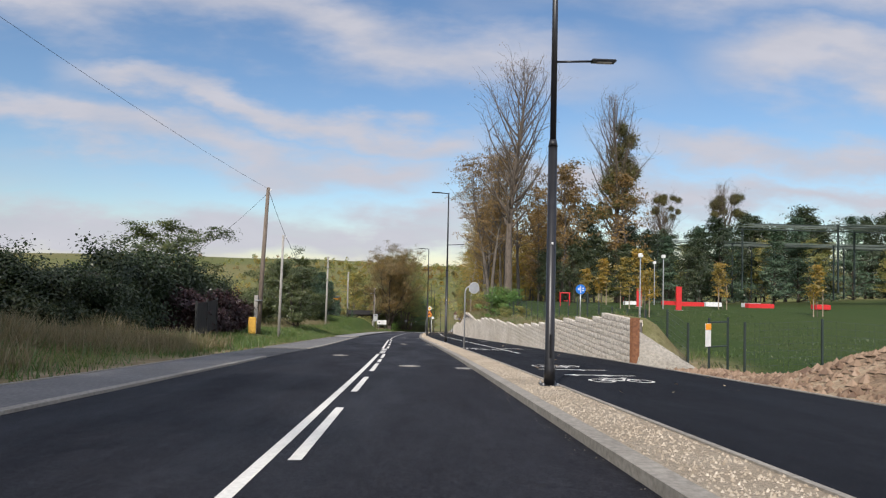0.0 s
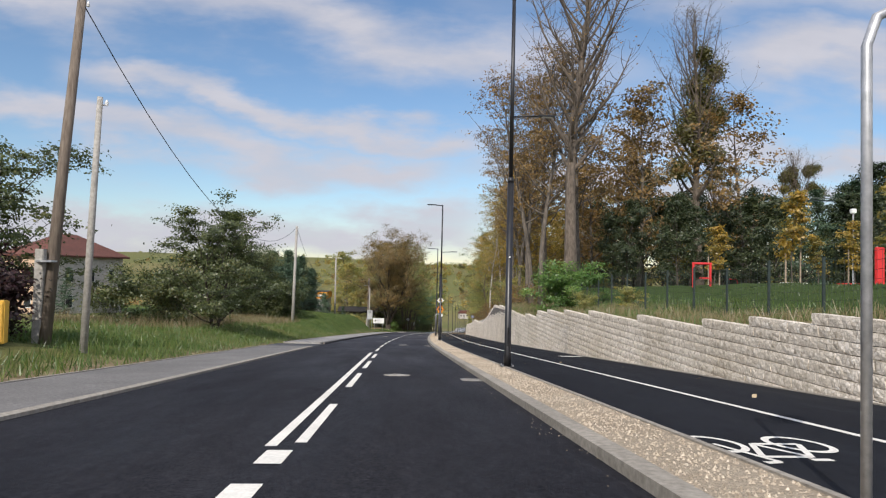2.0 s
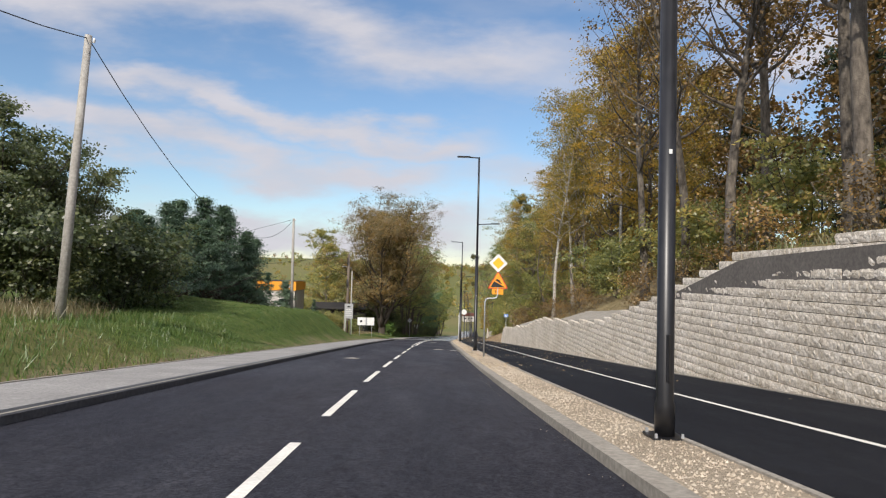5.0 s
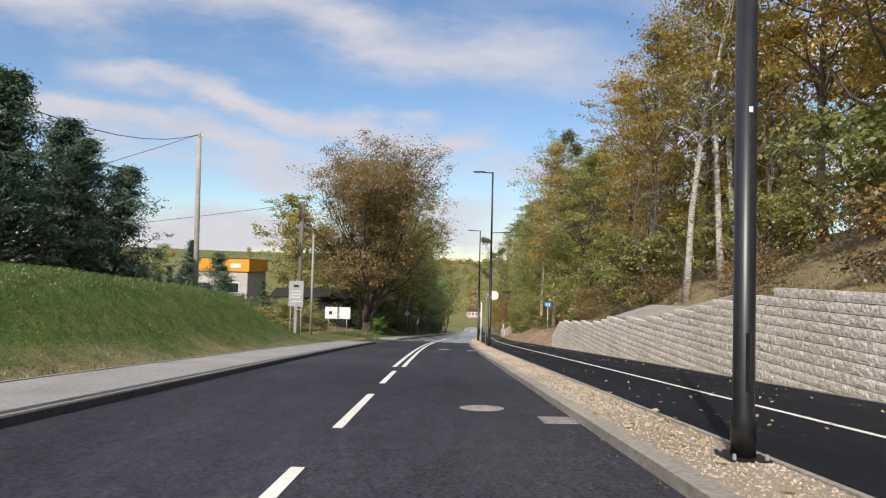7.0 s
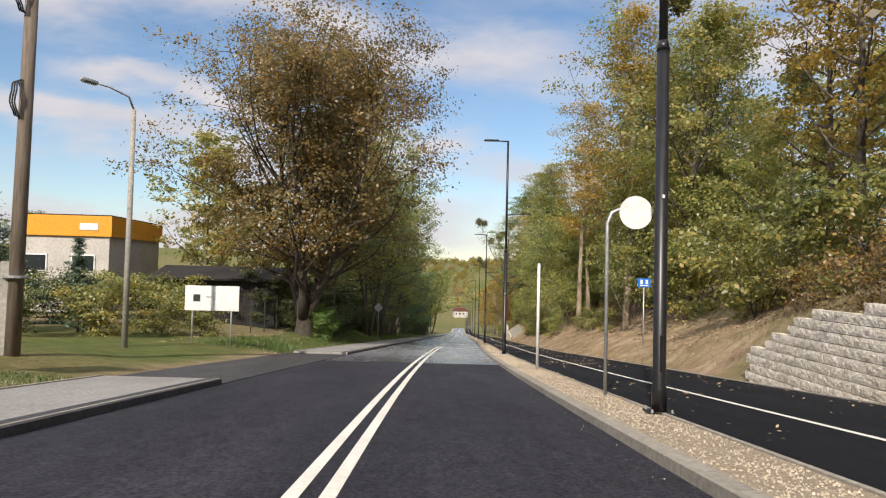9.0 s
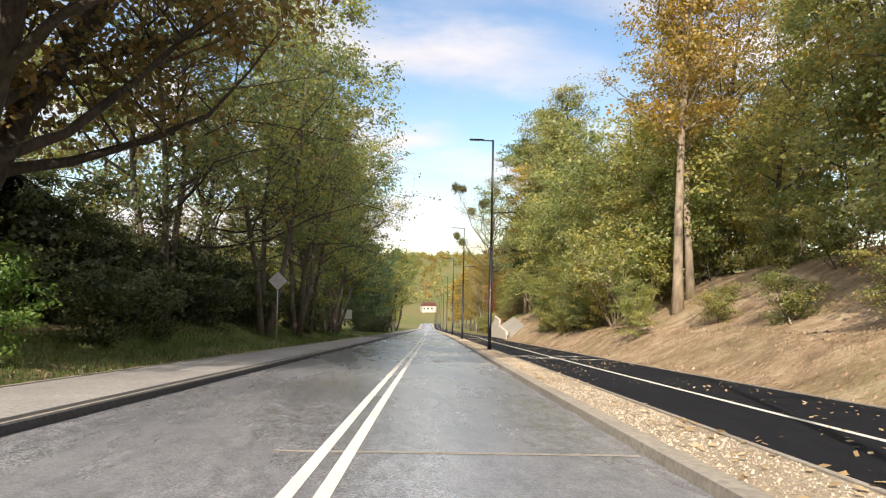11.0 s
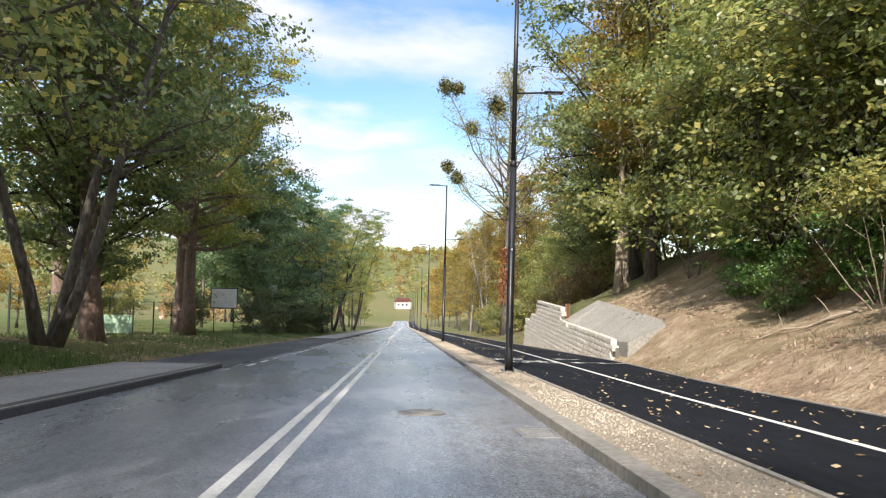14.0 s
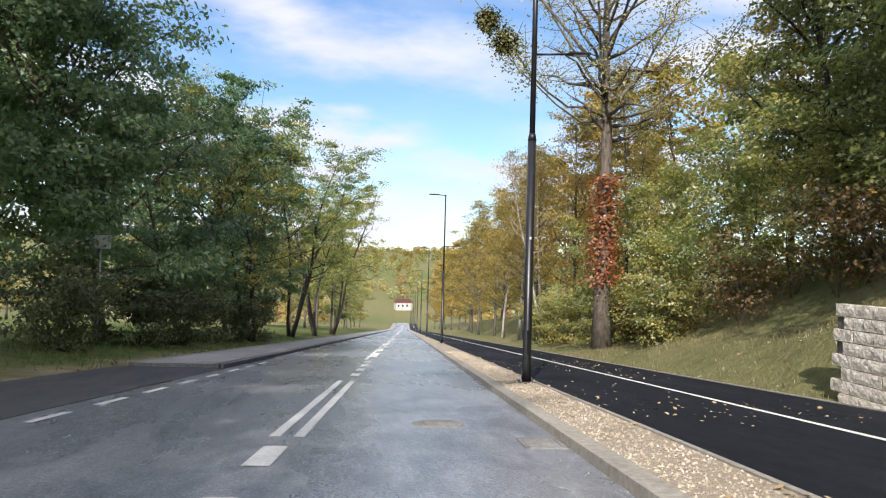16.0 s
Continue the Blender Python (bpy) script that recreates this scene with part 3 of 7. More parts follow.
def ribbon(y0, y1, d0, d1, h0, h1=None, step=2.0, deep=0.0):
    """A strip along the road from y0 to y1 between the offsets d0 and d1 (numbers or functions of y)."""
    n = max(1, int(round((y1 - y0) / step)))
    verts, faces = [], []
    f = lambda v, y: v(y) if callable(v) else v
    h1 = h0 if h1 is None else h1
    rows = 4 if deep else 2
    for i in range(n + 1):
        y = y0 + (y1 - y0) * i / n
        a, b = P(y, f(d0, y), f(h0, y)), P(y, f(d1, y), f(h1, y))
        verts += [a, b]
        if deep:
            verts += [b - Vector((0, 0, deep)), a - Vector((0, 0, deep))]
    for i in range(n):
        o, q = i * rows, (i + 1) * rows
        faces.append((o, o + 1, q + 1, q))
        if deep:
            faces += [(o + 1, o + 2, q + 2, q + 1), (o + 3, o, q, q + 3)]
    if deep:
        faces += [(0, 3, 2, 1), (n * 4, n * 4 + 1, n * 4 + 2, n * 4 + 3)]
    return verts, faces


def strip(name, y0, y1, d0, d1, h, mat, label, category, deep=0.0, step=2.0, h1=None):
    return tagged(new(name, mesh_of(name, *ribbon(y0, y1, d0, d1, h, h1, step, deep), mat)), label, category, kind="structure")


# ---- ground ----
def build_ground():
    ds = sorted(set([-1500, -1000, -700, -500, -350, -250, -180, -130, -100, -80, -65, -52, -42, -35, -29] + [round(-24.5 + 0.7 * i, 2) for i in range(27)]
                    + [-6.0, -5.8, 0.0, 7.5, 7.7, 7.85, 8.0, 8.2, 8.4, 8.6, 8.8, 9.15, 9.28, 9.32, 9.6, 10.0] + [round(10.6 + 0.7 * i, 2) for i in range(27)] + [32, 36, 41, 48, 56, 66, 80, 100, 130, 180, 250, 350, 500, 700, 1000, 1500]))
    ys = [-380, -300, -220, -160, -110, -80, -55, -40, -28] + [round(-20 + 1.0 * i, 1) for i in range(331)] + [315, 320, 326, 333, 341, 350, 362, 376, 392, 410, 430, 455, 480, 510, 540, 570, 600, 640, 680, 720, 770, 830, 900, 980, 1070, 1180, 1300, 1450, 1590]
    verts, cover, faces = [], [], []
    for y in ys:
        x0, a = xroad(y), bearing(y)
        for d in ds:
            verts.append((x0 + d, y, land(y + d * math.sin(a) * (1 if abs(d) < 40 else 0), d)))
            e = (-6.0 - d) if d < 0 else (d - 8.6)
            dry = 0.25 + 0.5 * wave(d, y, 6.0, 5.0)
            soil = 0.0
            if d < 0:
                soil = 1.0 - smooth(0.2, 1.4, e + 0.7 * wave(d, y, 1.5, 2.0))
                soil *= 0.75
                dry += 0.6 * (1 - smooth(0, 6, abs(y - 80) / 4)) * smooth(2, 6, e)
                if 96 < y < 150:
                    dry *= 0.15
                if y < 30:
                    dry += 0.5 * smooth(0.5, 3, e)
                soil = max(soil, 0.55 * smooth(165, 185, y) * (1 - smooth(235, 245, y)) * smooth(2.5, 5, e))
            else:
                soil = 0.35
                if y < 24:
                    soil, dry = 1.0 - smooth(15, 18, d), dry * (1 - 0.8 * smooth(14, 18, d))
                elif y < 100:
                    soil, dry = (0.35 + 0.4 * wave(d, y, 4, 9.0)) * (1 - smooth(11.5, 14, d)), dry * (1 - 0.9 * smooth(11, 14, d))
                elif y < 156:
                    soil, dry = 0.45, dry + 0.3
                elif y < 246:
                    soil = 0.9 + 0.3 * wave(d, y, 3, 4.0)
                else:
                    soil, dry = 0.15, dry + 0.1
            if d > 18:
                soil *= 1 - 0.9 * smooth(18, 34, d)
                dry = 0.25 + 0.35 * wave(d, y, 40, 5.0)
            if y > 420:
                dry, soil = 0.4 + 0.5 * wave(d, y, 90, 6.0), 0.08
            lawn = 0.85 * smooth(11.5, 14, d) * (1 - smooth(90, 110, y)) if d > 0 else 0.0
            cover.append((min(max(dry, 0), 1), min(max(soil, 0), 1), lawn))
    w = len(ds)
    for j in range(len(ys) - 1):
        for i in range(w - 1):
            faces.append((j * w + i, j * w + i + 1, (j + 1) * w + i + 1, (j + 1) * w + i))
    me = mesh_of("ground", verts, faces, M_GROUND, True)
    at = me.attributes.new("cover", "FLOAT_VECTOR", "POINT")
    at.data.foreach_set("vector", [c for v in cover for c in v])
    tagged(new("ground", me), "grassy and bare earth verges, banks and far hills", "ground", kind="structure")


build_ground()

# ---- roadway, kerbs, strips, paths ----
LEFT_EDGE = lambda y: -3.5 - 0.45 * (1 - smooth(28, 42, y))
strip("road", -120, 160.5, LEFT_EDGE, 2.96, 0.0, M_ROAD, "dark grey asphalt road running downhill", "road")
strip("road", 160.5, 760, LEFT_EDGE, 2.96, 0.0, M_ROAD_OLD, "worn pale grey asphalt road running downhill", "road")
strip("kerb", -120, 700, 2.96, 3.18, 0.11, M_KERB, "pale concrete kerb along the gravel strip", "kerb", 0.3)
strip("gravel_strip", -120, 640, 3.18, 4.0, 0.105, M_GRAVEL, "strip of sandy gravel beside the kerb", "gravel", 0.2)
strip("edging", -120, 640, 4.0, 4.07, 0.125, M_KERB, "thin concrete edging of the cycle path", "edging", 0.25)
strip("cycle_path", -120, 640, 4.07, path_edge, 0.095, M_PATH, "fresh black asphalt cycle and foot path", "cycle path", 0.25)
strip("path_edging", -120, 640, path_edge, lambda y: path_edge(y) + 0.08, 0.115, M_KERB, "thin concrete edging of the foot path", "edging", 0.25)
GAPS = ((27, 36), (66, 71), (150, 166), (231, 262))
edges = [-120] + [v for g in GAPS for v in g] + [640]
for i in range(0, len(edges), 2):
    a, b = edges[i], edges[i + 1]
    low = b <= 66
    top = 0.06 if low else 0.12
    if low:
        strip("kerb", a, b, lambda y: LEFT_EDGE(y) - 0.16, LEFT_EDGE, top, M_KERB, "low pale kerb along the sidewalk", "kerb", 0.3, h1=top - 0.01)
    else:
        # dark strip for the kerb's face, paler strip for its top
        strip("kerb", a, b, lambda y: LEFT_EDGE(y) - 0.03, LEFT_EDGE, top, M_KERB_DARK, "dark kerb face along the sidewalk", "kerb", 0.3, h1=top - 0.015)
        strip("kerb_top", a, b, lambda y: LEFT_EDGE(y) - 0.09, lambda y: LEFT_EDGE(y) - 0.03, top + 0.004, M_KERB, "pale top of the kerb", "kerb", 0.2)
        strip("kerb_joint", a, b, lambda y: LEFT_EDGE(y) - 0.28, lambda y: LEFT_EDGE(y) - 0.09, top + 0.001, M_APRON, "dark joint between kerb and sidewalk", "joint", 0.2)
    strip("sidewalk", a, b, -5.9, lambda y: LEFT_EDGE(y) - 0.16, top - 0.005, M_WALK_OLD if low else M_WALK, "pale dusty sidewalk beside the road" if low else "grey concrete sidewalk beside the road", "sidewalk", 0.3)
    strip("walk_edging", a, b, -5.98, -5.9, top + 0.015, M_KERB, "thin concrete edging of the sidewalk", "edging", 0.3)
for a, b, out in ((27, 36, -9.5), (66, 71, -8.0), (150, 166, -16.0), (231, 262, -14.0)):
    strip("driveway", a - 0.0, b + 0.0, lambda y, a=a, b=b, out=out: -5.9 + (out + 5.9) * (0.35 + 0.65 * math.sin(math.pi * (y - a) / (b - a)) ** 0.5), LEFT_EDGE, 0.03, M_APRON, "grey asphalt driveway mouth joining the road", "driveway", 0.25, step=1.0, h1=0.012)


strip("road_joint", 174.14, 174.22, -0.6, 2.9, 0.004, M_KERB, "thin pale sealed joint across the lane", "road joint")


# ---- road markings ----
def line_mark(name, spans, d, width, label, h=0.006, parent=None, mat=M_PAINT):
    pieces = [ribbon(a, b, lambda y: (d(y) if callable(d) else d) - width / 2, lambda y: (d(y) if callable(d) else d) + width / 2, h, step=1.5) for a, b in spans]
    return tagged(new(name, mesh_of(name, *merge(pieces), mat)), label, "road marking", kind="structure")


line_mark("centre_line", [(-120, 31.1)], -0.13, 0.12, "solid white centre line")
line_mark("centre_line", [(38.2, 60.1)], -0.13, 0.12, "solid white centre line")
line_mark("centre_dashes", [(9.2 - 6 * k, 12.9 - 6 * k) for k in range(6, -1, -1)] + [(15.2, 18.6), (20.6, 24.2), (25.0, 26.9), (27.8, 31.1)], 0.13, 0.12, "broken white centre line")
line_mark("centre_dashes", [(38.4, 41.6), (44.3, 47.9), (49.8, 53.5), (55.6, 58.8)], 0.13, 0.12, "broken white centre line")
line_mark("centre_blocks", [(32.1, 33.0), (33.8, 34.8), (35.7, 36.7), (37.4, 38.0)], 0.0, 0.24, "short white blocks between centre lines")
line_mark("centre_dashes", [(62.0 + 5.74 * k, 65.7 + 5.74 * k) for k in range(11)], 0.0, 0.12, "broken white centre line")
line_mark("centre_line", [(124.8, 241.6)], -0.13, 0.12, "solid white double centre line")
line_mark("centre_line", [(124.8, 241.6)], 0.13, 0.12, "solid white double centre line")
line_mark("centre_blocks", [(242.65 + 1.9 * k, 243.55 + 1.9 * k) for k in range(5)], 0.0, 0.24, "short white blocks between centre lines")
line_mark("centre_line", [(251.7, 258.9), (268, 290), (300, 640)], -0.13, 0.12, "solid white centre line")
line_mark("centre_line", [(251.7, 258.9), (300, 640)], 0.13, 0.12, "solid white centre line")
line_mark("centre_blocks", [(260.2 + 1.93 * k, 261.1 + 1.93 * k) for k in range(4)] + [(270 + 6 * k, 274 + 6 * k) for k in range(5)], 0.05, 0.22, "short white blocks between centre lines")
line_mark("edge_dashes", [(232 + 1.7 * k, 232.95 + 1.7 * k) for k in range(20)], -3.1, 0.12, "broken white edge line across the junction")
line_mark("path_line", [(31.5, 640)], path_mid, 0.11, "white line dividing the cycle path", 0.103)

# ---- trees and shrubs ----
def leaf_cloud(points, size, rng, droop=0.0, long=1.5):
    """Verts and faces of one bent leaf at each point."""
    n = len(points)
    # the blades face up and outwards, as they turn to the light
    away = points - points.mean(axis=0)
    away[:, 2] *= 0.3
    away /= np.linalg.norm(away, axis=1)[:, None] + 1e-6
    face = np.array([0.0, 0.0, 0.75]) + 0.55 * away + 0.55 * rng.normal(size=(n, 3))
    d = np.cross(face, rng.normal(size=(n, 3)))
    d[:, 2] -= droop * np.linalg.norm(d, axis=1)
    d /= np.linalg.norm(d, axis=1)[:, None] + 1e-9
    u = np.cross(d, face)
    u /= np.linalg.norm(u, axis=1)[:, None] + 1e-9
    s = size * rng.uniform(0.6, 1.35, size=(n, 1))
    a = points - d * s * long * 0.5
    b = points + u * s * 0.5
    c = points + d * s * long * 0.5
    e = points - u * s * 0.5
    verts = np.stack([a, b, c, e], 1).reshape(-1, 3)
    return verts


def quick_mesh(name, verts, mat):
    n = len(verts) // 4
    me = bpy.data.meshes.new(name)
    me.vertices.add(n * 4)
    me.vertices.foreach_set("co", np.asarray(verts, dtype=np.float32).ravel())
    me.loops.add(n * 4)
    me.loops.foreach_set("vertex_index", np.arange(n * 4, dtype=np.int32))
    me.polygons.add(n)
    me.polygons.foreach_set("loop_start", np.arange(0, n * 4, 4, dtype=np.int32))
    me.materials.append(mat)
    me.update(calc_edges=True)
    return me


def limb(rng, start, way, length, r0, r1, bend, lift, steps=5):
    pts, p, w = [Vector(start)], Vector(start), Vector(way).normalized()
    for i in range(steps):
        w = (w + Vector(rng.normal(size=3)) * bend + Vector((0, 0, lift))).normalized()
        p = p + w * (length / steps)
        pts.append(p.copy())
    return pts, [r0 + (r1 - r0) * (i / steps) for i in range(steps + 1)]


def grow(seed, height, trunk_r, base, spread, shape, limbs, twigs, leaves, leaf, lift=0.08, lean=0.03, forks=1, clump=0.5, droop=0.0, bare=0.0, bend=0.16, long=1.5, leader=True, flat=0.33, split=0.0):
    """A tree of trunk, limbs, twigs and leaf clumps. shape: the crown's radius (0 to 1) by its height (0 to 1)."""
    rng = np.random.default_rng(seed)
    wood, tips = [], []
    stems = []
    if split:
        wood.append(tube([(0, 0, -0.4), (0.02, 0, 0.3), (0.05, 0.03, split * 0.5), (0.02, 0.05, split)], [trunk_r * 1.5, trunk_r * 1.15, trunk_r, trunk_r * 0.98], 14))
    for k in range(forks):
        a = 2 * math.pi * (k + rng.random()) / max(forks, 1)
        tilt = lean * (1 if forks == 1 else 4.0) * (0.6 + 0.8 * rng.random())
        way = Vector((math.cos(a) * tilt, math.sin(a) * tilt, 1))
        top = height * (1.0 if k == 0 else 0.75 + 0.2 * rng.random())
        foot = (0, 0, -0.4) if forks == 1 else (math.cos(a) * trunk_r * 0.5, math.sin(a) * trunk_r * 0.5, split - (1.3 if split else 0.4))
        pts, rad = limb(rng, foot, way, top - split, trunk_r * (1 if forks == 1 else 0.58 if split else 0.74), trunk_r * 0.10, 0.035 if forks == 1 else 0.07, 0.03, 9)
        rad[0] *= 1.15 if split else 1.35
        wood.append(tube(pts, rad, 9))
        stems.append((pts, rad, top))
    for k in range(limbs):
        pts, rad, top = stems[k % len(stems)]
        f = (base + (1 - base) * ((k + rng.random() * 0.9) / limbs)) if leader else base + (1 - base) * 0.8 * rng.random()
        f = min(f, 0.985)
        i = f * (len(pts) - 1)
        i0 = min(int(i), len(pts) - 2)
        s = pts[i0].lerp(pts[i0 + 1], i - i0)
        rr = rad[i0] * (1 - (i - i0)) + rad[i0 + 1] * (i - i0)
        cf = (f - base) / (1 - base)
        reach = spread * shape(cf) * (0.65 + 0.6 * rng.random())
        a = 2.4 * k + rng.normal() * 0.5
        up = 0.25 + 0.9 * cf + lift * 2
        lp, lr = limb(rng, s, (math.cos(a), math.sin(a), up), reach * 1.25, rr * 0.55, 0.012, bend, lift, 5)
        wood.append(tube(lp, lr, 5, False))
        for t in range(twigs):
            g = 0.25 + 0.75 * (t + rng.random()) / twigs
            j = g * 5
            j0 = min(int(j), 4)
            q = lp[j0].lerp(lp[j0 + 1], j - j0)
            b = rng.uniform(0, 2 * math.pi)
            tw = Vector((math.cos(b), math.sin(b), 0.35 + lift * 2 + rng.normal() * 0.3 - droop))
            tl = reach * (0.22 + 0.30 * rng.random())
            tp, tr = limb(rng, q, tw, tl, max(lr[j0] * 0.45, 0.010), 0.006, 0.25, lift * 0.6 - droop * 0.3, 3)
            wood.append(tube(tp, tr, 3, False))
            tips += [(tp[2], tl), (tp[3], tl)]
        tips.append((lp[-1], reach * 0.3))
    crown = None
    if leaves:
        leaves, leaf = leaves * 1.15, leaf * 0.9
        each = max(1, int(leaves / len(tips)))
        pts = []
        for p, tl in tips:
            if rng.random() < bare:
                continue
            n = int(each * rng.uniform(0.4, 1.7)) + 1
            rad = clump * rng.uniform(0.5, 1.15)
            pts.append(np.array(p)[None, :] + rng.normal(size=(n, 3)) * np.array([rad, rad, rad * flat]))
        pts = np.concatenate(pts)
        crown = leaf_cloud(pts, leaf, rng, droop, long)
    return merge(wood), crown


def dome(c):
    return max(0.12, math.sin(math.pi * min(max(0.16 + 0.80 * c, 0), 1)) ** 0.75)


def crown_round(c):
    return max(0.35, math.sin(math.pi * min(max(0.28 + 0.62 * c, 0), 1)) ** 0.6)


def cone(c):
    return max(0.08, 1.0 - 0.93 * c)


def column(c):
    return 0.75 if c < 0.8 else 0.75 - 2.4 * (c - 0.8)


TREE_KINDS = {}


def tree_kind(key, label, category, bark, leafm, **k):
    TREE_KINDS[key] = (label, category, bark, leafm, k, [])


def make_tree(key, seed, name="tree"):
    label, category, bark, leafm, k, _ = TREE_KINDS[key]
    wood, crown = grow(seed, **k)
    e = thing(name, (0, 0, 0), label, category)
    part_of("trunk", *wood, bark, e, smooth_faces=True)
    if crown is not None:
        c = new("crown", quick_mesh("crown", crown, leafm))
        c.parent = e
    return e


_seed = [100]


def plant(key, y, d, scale=1.0, variants=2, turn=None, tall=1.0, sink=0.0, name="tree", tilt=0.0, h=None):
    """Sets a tree of that kind on the ground beside the road; the first few are built, the others share their meshes."""
    made = TREE_KINDS[key][5]
    p = ground_at(y, d)
    if h is not None:
        p.z = zroad(y) + h
    p.z -= sink
    a = random.uniform(0, 6.28) if turn is None else turn
    m = Matrix.Translation(p) @ Matrix.Rotation(tilt, 4, "Y") @ Matrix.Rotation(a, 4, "Z") @ Matrix.Diagonal((scale * random.uniform(0.94, 1.06), scale, scale * tall * random.uniform(0.93, 1.07), 1))
    if len(made) < min(variants, 2):
        _seed[0] += 1
        e = make_tree(key, _seed[0], name)
        e.matrix_basis = m
        made.append(e)
        return e
    src = made[random.randrange(len(made))]
    keep = src.matrix_basis.copy()
    src.matrix_basis = Matrix.Identity(4)
    e = copy_thing(src, m)
    src.matrix_basis = keep
    return e


tree_kind("russet", "tall broadleaf tree with thinning russet leaves", "tree", M_BARK, L_BROWN, height=20, trunk_r=0.25, base=0.36, spread=4.4, shape=dome, limbs=30, twigs=6, leaves=5600, leaf=0.130, clump=0.42, lean=0.05, bare=0.24)
tree_kind("gold", "slender roadside tree with golden autumn leaves", "tree", M_BARK, L_GOLD, height=19, trunk_r=0.19, base=0.18, spread=4.2, shape=dome, limbs=32, twigs=6, leaves=11250, leaf=0.138, clump=0.48, lean=0.05, bare=0.12)
tree_kind("olive", "broadleaf tree with olive green leaves turning yellow", "tree", M_BARK, L_OLIVE, height=17, trunk_r=0.22, base=0.14, spread=4.6, shape=dome, limbs=32, twigs=6, leaves=12750, leaf=0.143, clump=0.50, lean=0.05)
tree_kind("green", "large green broadleaf tree with a dense crown", "tree", M_BARKD, L_GREEN, height=18, trunk_r=0.28, base=0.14, spread=5.6, shape=dome, limbs=34, twigs=6, leaves=19000, leaf=0.154, clump=0.52, lean=0.05, lift=0.04)
tree_kind("darkgreen", "tall overhanging tree with dark green and yellowing leaves", "tree", M_BARKD, L_DARK, height=22, trunk_r=0.26, base=0.30, spread=6.2, shape=dome, limbs=36, twigs=6, leaves=14500, leaf=0.155, clump=0.46, lean=0.10, lift=0.04, forks=3, bend=0.22)
tree_kind("feather", "spreading robinia with feathery drooping green leaves", "tree", M_BARK, L_ROBINIA, height=17, trunk_r=0.26, base=0.14, spread=6.6, shape=dome, limbs=40, twigs=7, leaves=27000, leaf=0.155, clump=0.48, lean=0.08, lift=0.0, droop=0.35, forks=2, long=2.2)
tree_kind("maple", "great old tree with a broad russet brown crown", "tree", M_BARKD, L_MAPLE, height=22, trunk_r=0.55, base=0.13, spread=8.0, shape=crown_round, limbs=84, twigs=9, leaves=72000, leaf=0.155, clump=0.74, lean=0.085, forks=4, flat=0.5, split=2.6, bend=0.2)
tree_kind("bare", "tall nearly bare tree with upright brown branches", "tree", M_BARKB, L_BROWN, height=25, trunk_r=0.45, base=0.34, spread=5.6, shape=dome, limbs=52, twigs=15, leaves=2800, leaf=0.110, clump=0.35, lift=0.22, bare=0.5, bend=0.10)
tree_kind("birch", "white-barked birch with sparse yellow leaves", "tree", M_BIRCH, L_GOLD, height=20, trunk_r=0.16, base=0.35, spread=2.8, shape=dome, limbs=26, twigs=6, leaves=4875, leaf=0.110, clump=0.5, droop=0.3, lift=0.06, lean=0.05)
tree_kind("pale", "tall slim tree with a smooth pale trunk and golden top", "tree", M_BARKL, L_GOLD, height=21, trunk_r=0.26, base=0.40, spread=3.8, shape=dome, limbs=26, twigs=6, leaves=6750, leaf=0.138, clump=0.6, lift=0.1, lean=0.02)
tree_kind("pine", "dark green pine with layered needle clumps", "pine", M_BARKD, L_PINE, height=9, trunk_r=0.16, base=0.04, spread=3.2, shape=cone, limbs=54, twigs=6, leaves=15000, leaf=0.083, clump=0.34, lift=0.03, long=3.0, bend=0.10)
tree_kind("spruce", "slim dark spruce with drooping boughs", "spruce", M_BARKD, L_PINE, height=8, trunk_r=0.11, base=0.05, spread=1.7, shape=cone, limbs=50, twigs=4, leaves=6750, leaf=0.077, clump=0.2, lift=-0.04, long=2.8, bend=0.08)
tree_kind("tallpine", "tall reddish-trunked tree with a high dark crown", "tree", M_BARKRED, L_DARK, height=24, trunk_r=0.42, base=0.24, spread=6.0, shape=dome, limbs=46, twigs=7, leaves=30000, leaf=0.154, clump=0.46, lift=0.02, lean=0.02, bend=0.2)
tree_kind("understory", "slender young tree with yellow-green leaves", "young tree", M_BARK, L_LIME, height=8.5, trunk_r=0.055, base=0.14, spread=3.0, shape=dome, limbs=28, twigs=6, leaves=8500, leaf=0.125, clump=0.46, flat=0.4, forks=3, lift=0.02, lean=0.08, droop=0.1)
tree_kind("shrub", "leafy olive green roadside shrub", "shrub", M_BARKD, L_OLIVE, height=2.8, trunk_r=0.03, base=0.03, spread=1.7, shape=dome, limbs=18, twigs=4, leaves=4125, leaf=0.099, clump=0.34, forks=4, lean=0.1)
tree_kind("greenshrub", "dense dark green shrub", "shrub", M_BARKD, L_MEADOW, height=2.8, trunk_r=0.03, base=0.03, spread=1.8, shape=dome, limbs=18, twigs=4, leaves=4875, leaf=0.105, clump=0.36, forks=4, lean=0.1)
tree_kind("brightshrub", "bright green young robinia bush", "shrub", M_BARKD, L_BRIGHT, height=3.4, trunk_r=0.03, base=0.05, spread=1.9, shape=dome, limbs=18, twigs=5, leaves=4500, leaf=0.088, clump=0.34, forks=3, lean=0.1, long=2.2)
tree_kind("russetshrub", "thin shrub with russet leaves and bare stems", "shrub", M_BARK, L_BROWN, height=2.8, trunk_r=0.022, base=0.05, spread=1.5, shape=dome, limbs=18, twigs=5, leaves=1350, leaf=0.094, clump=0.34, forks=7, lean=0.12)
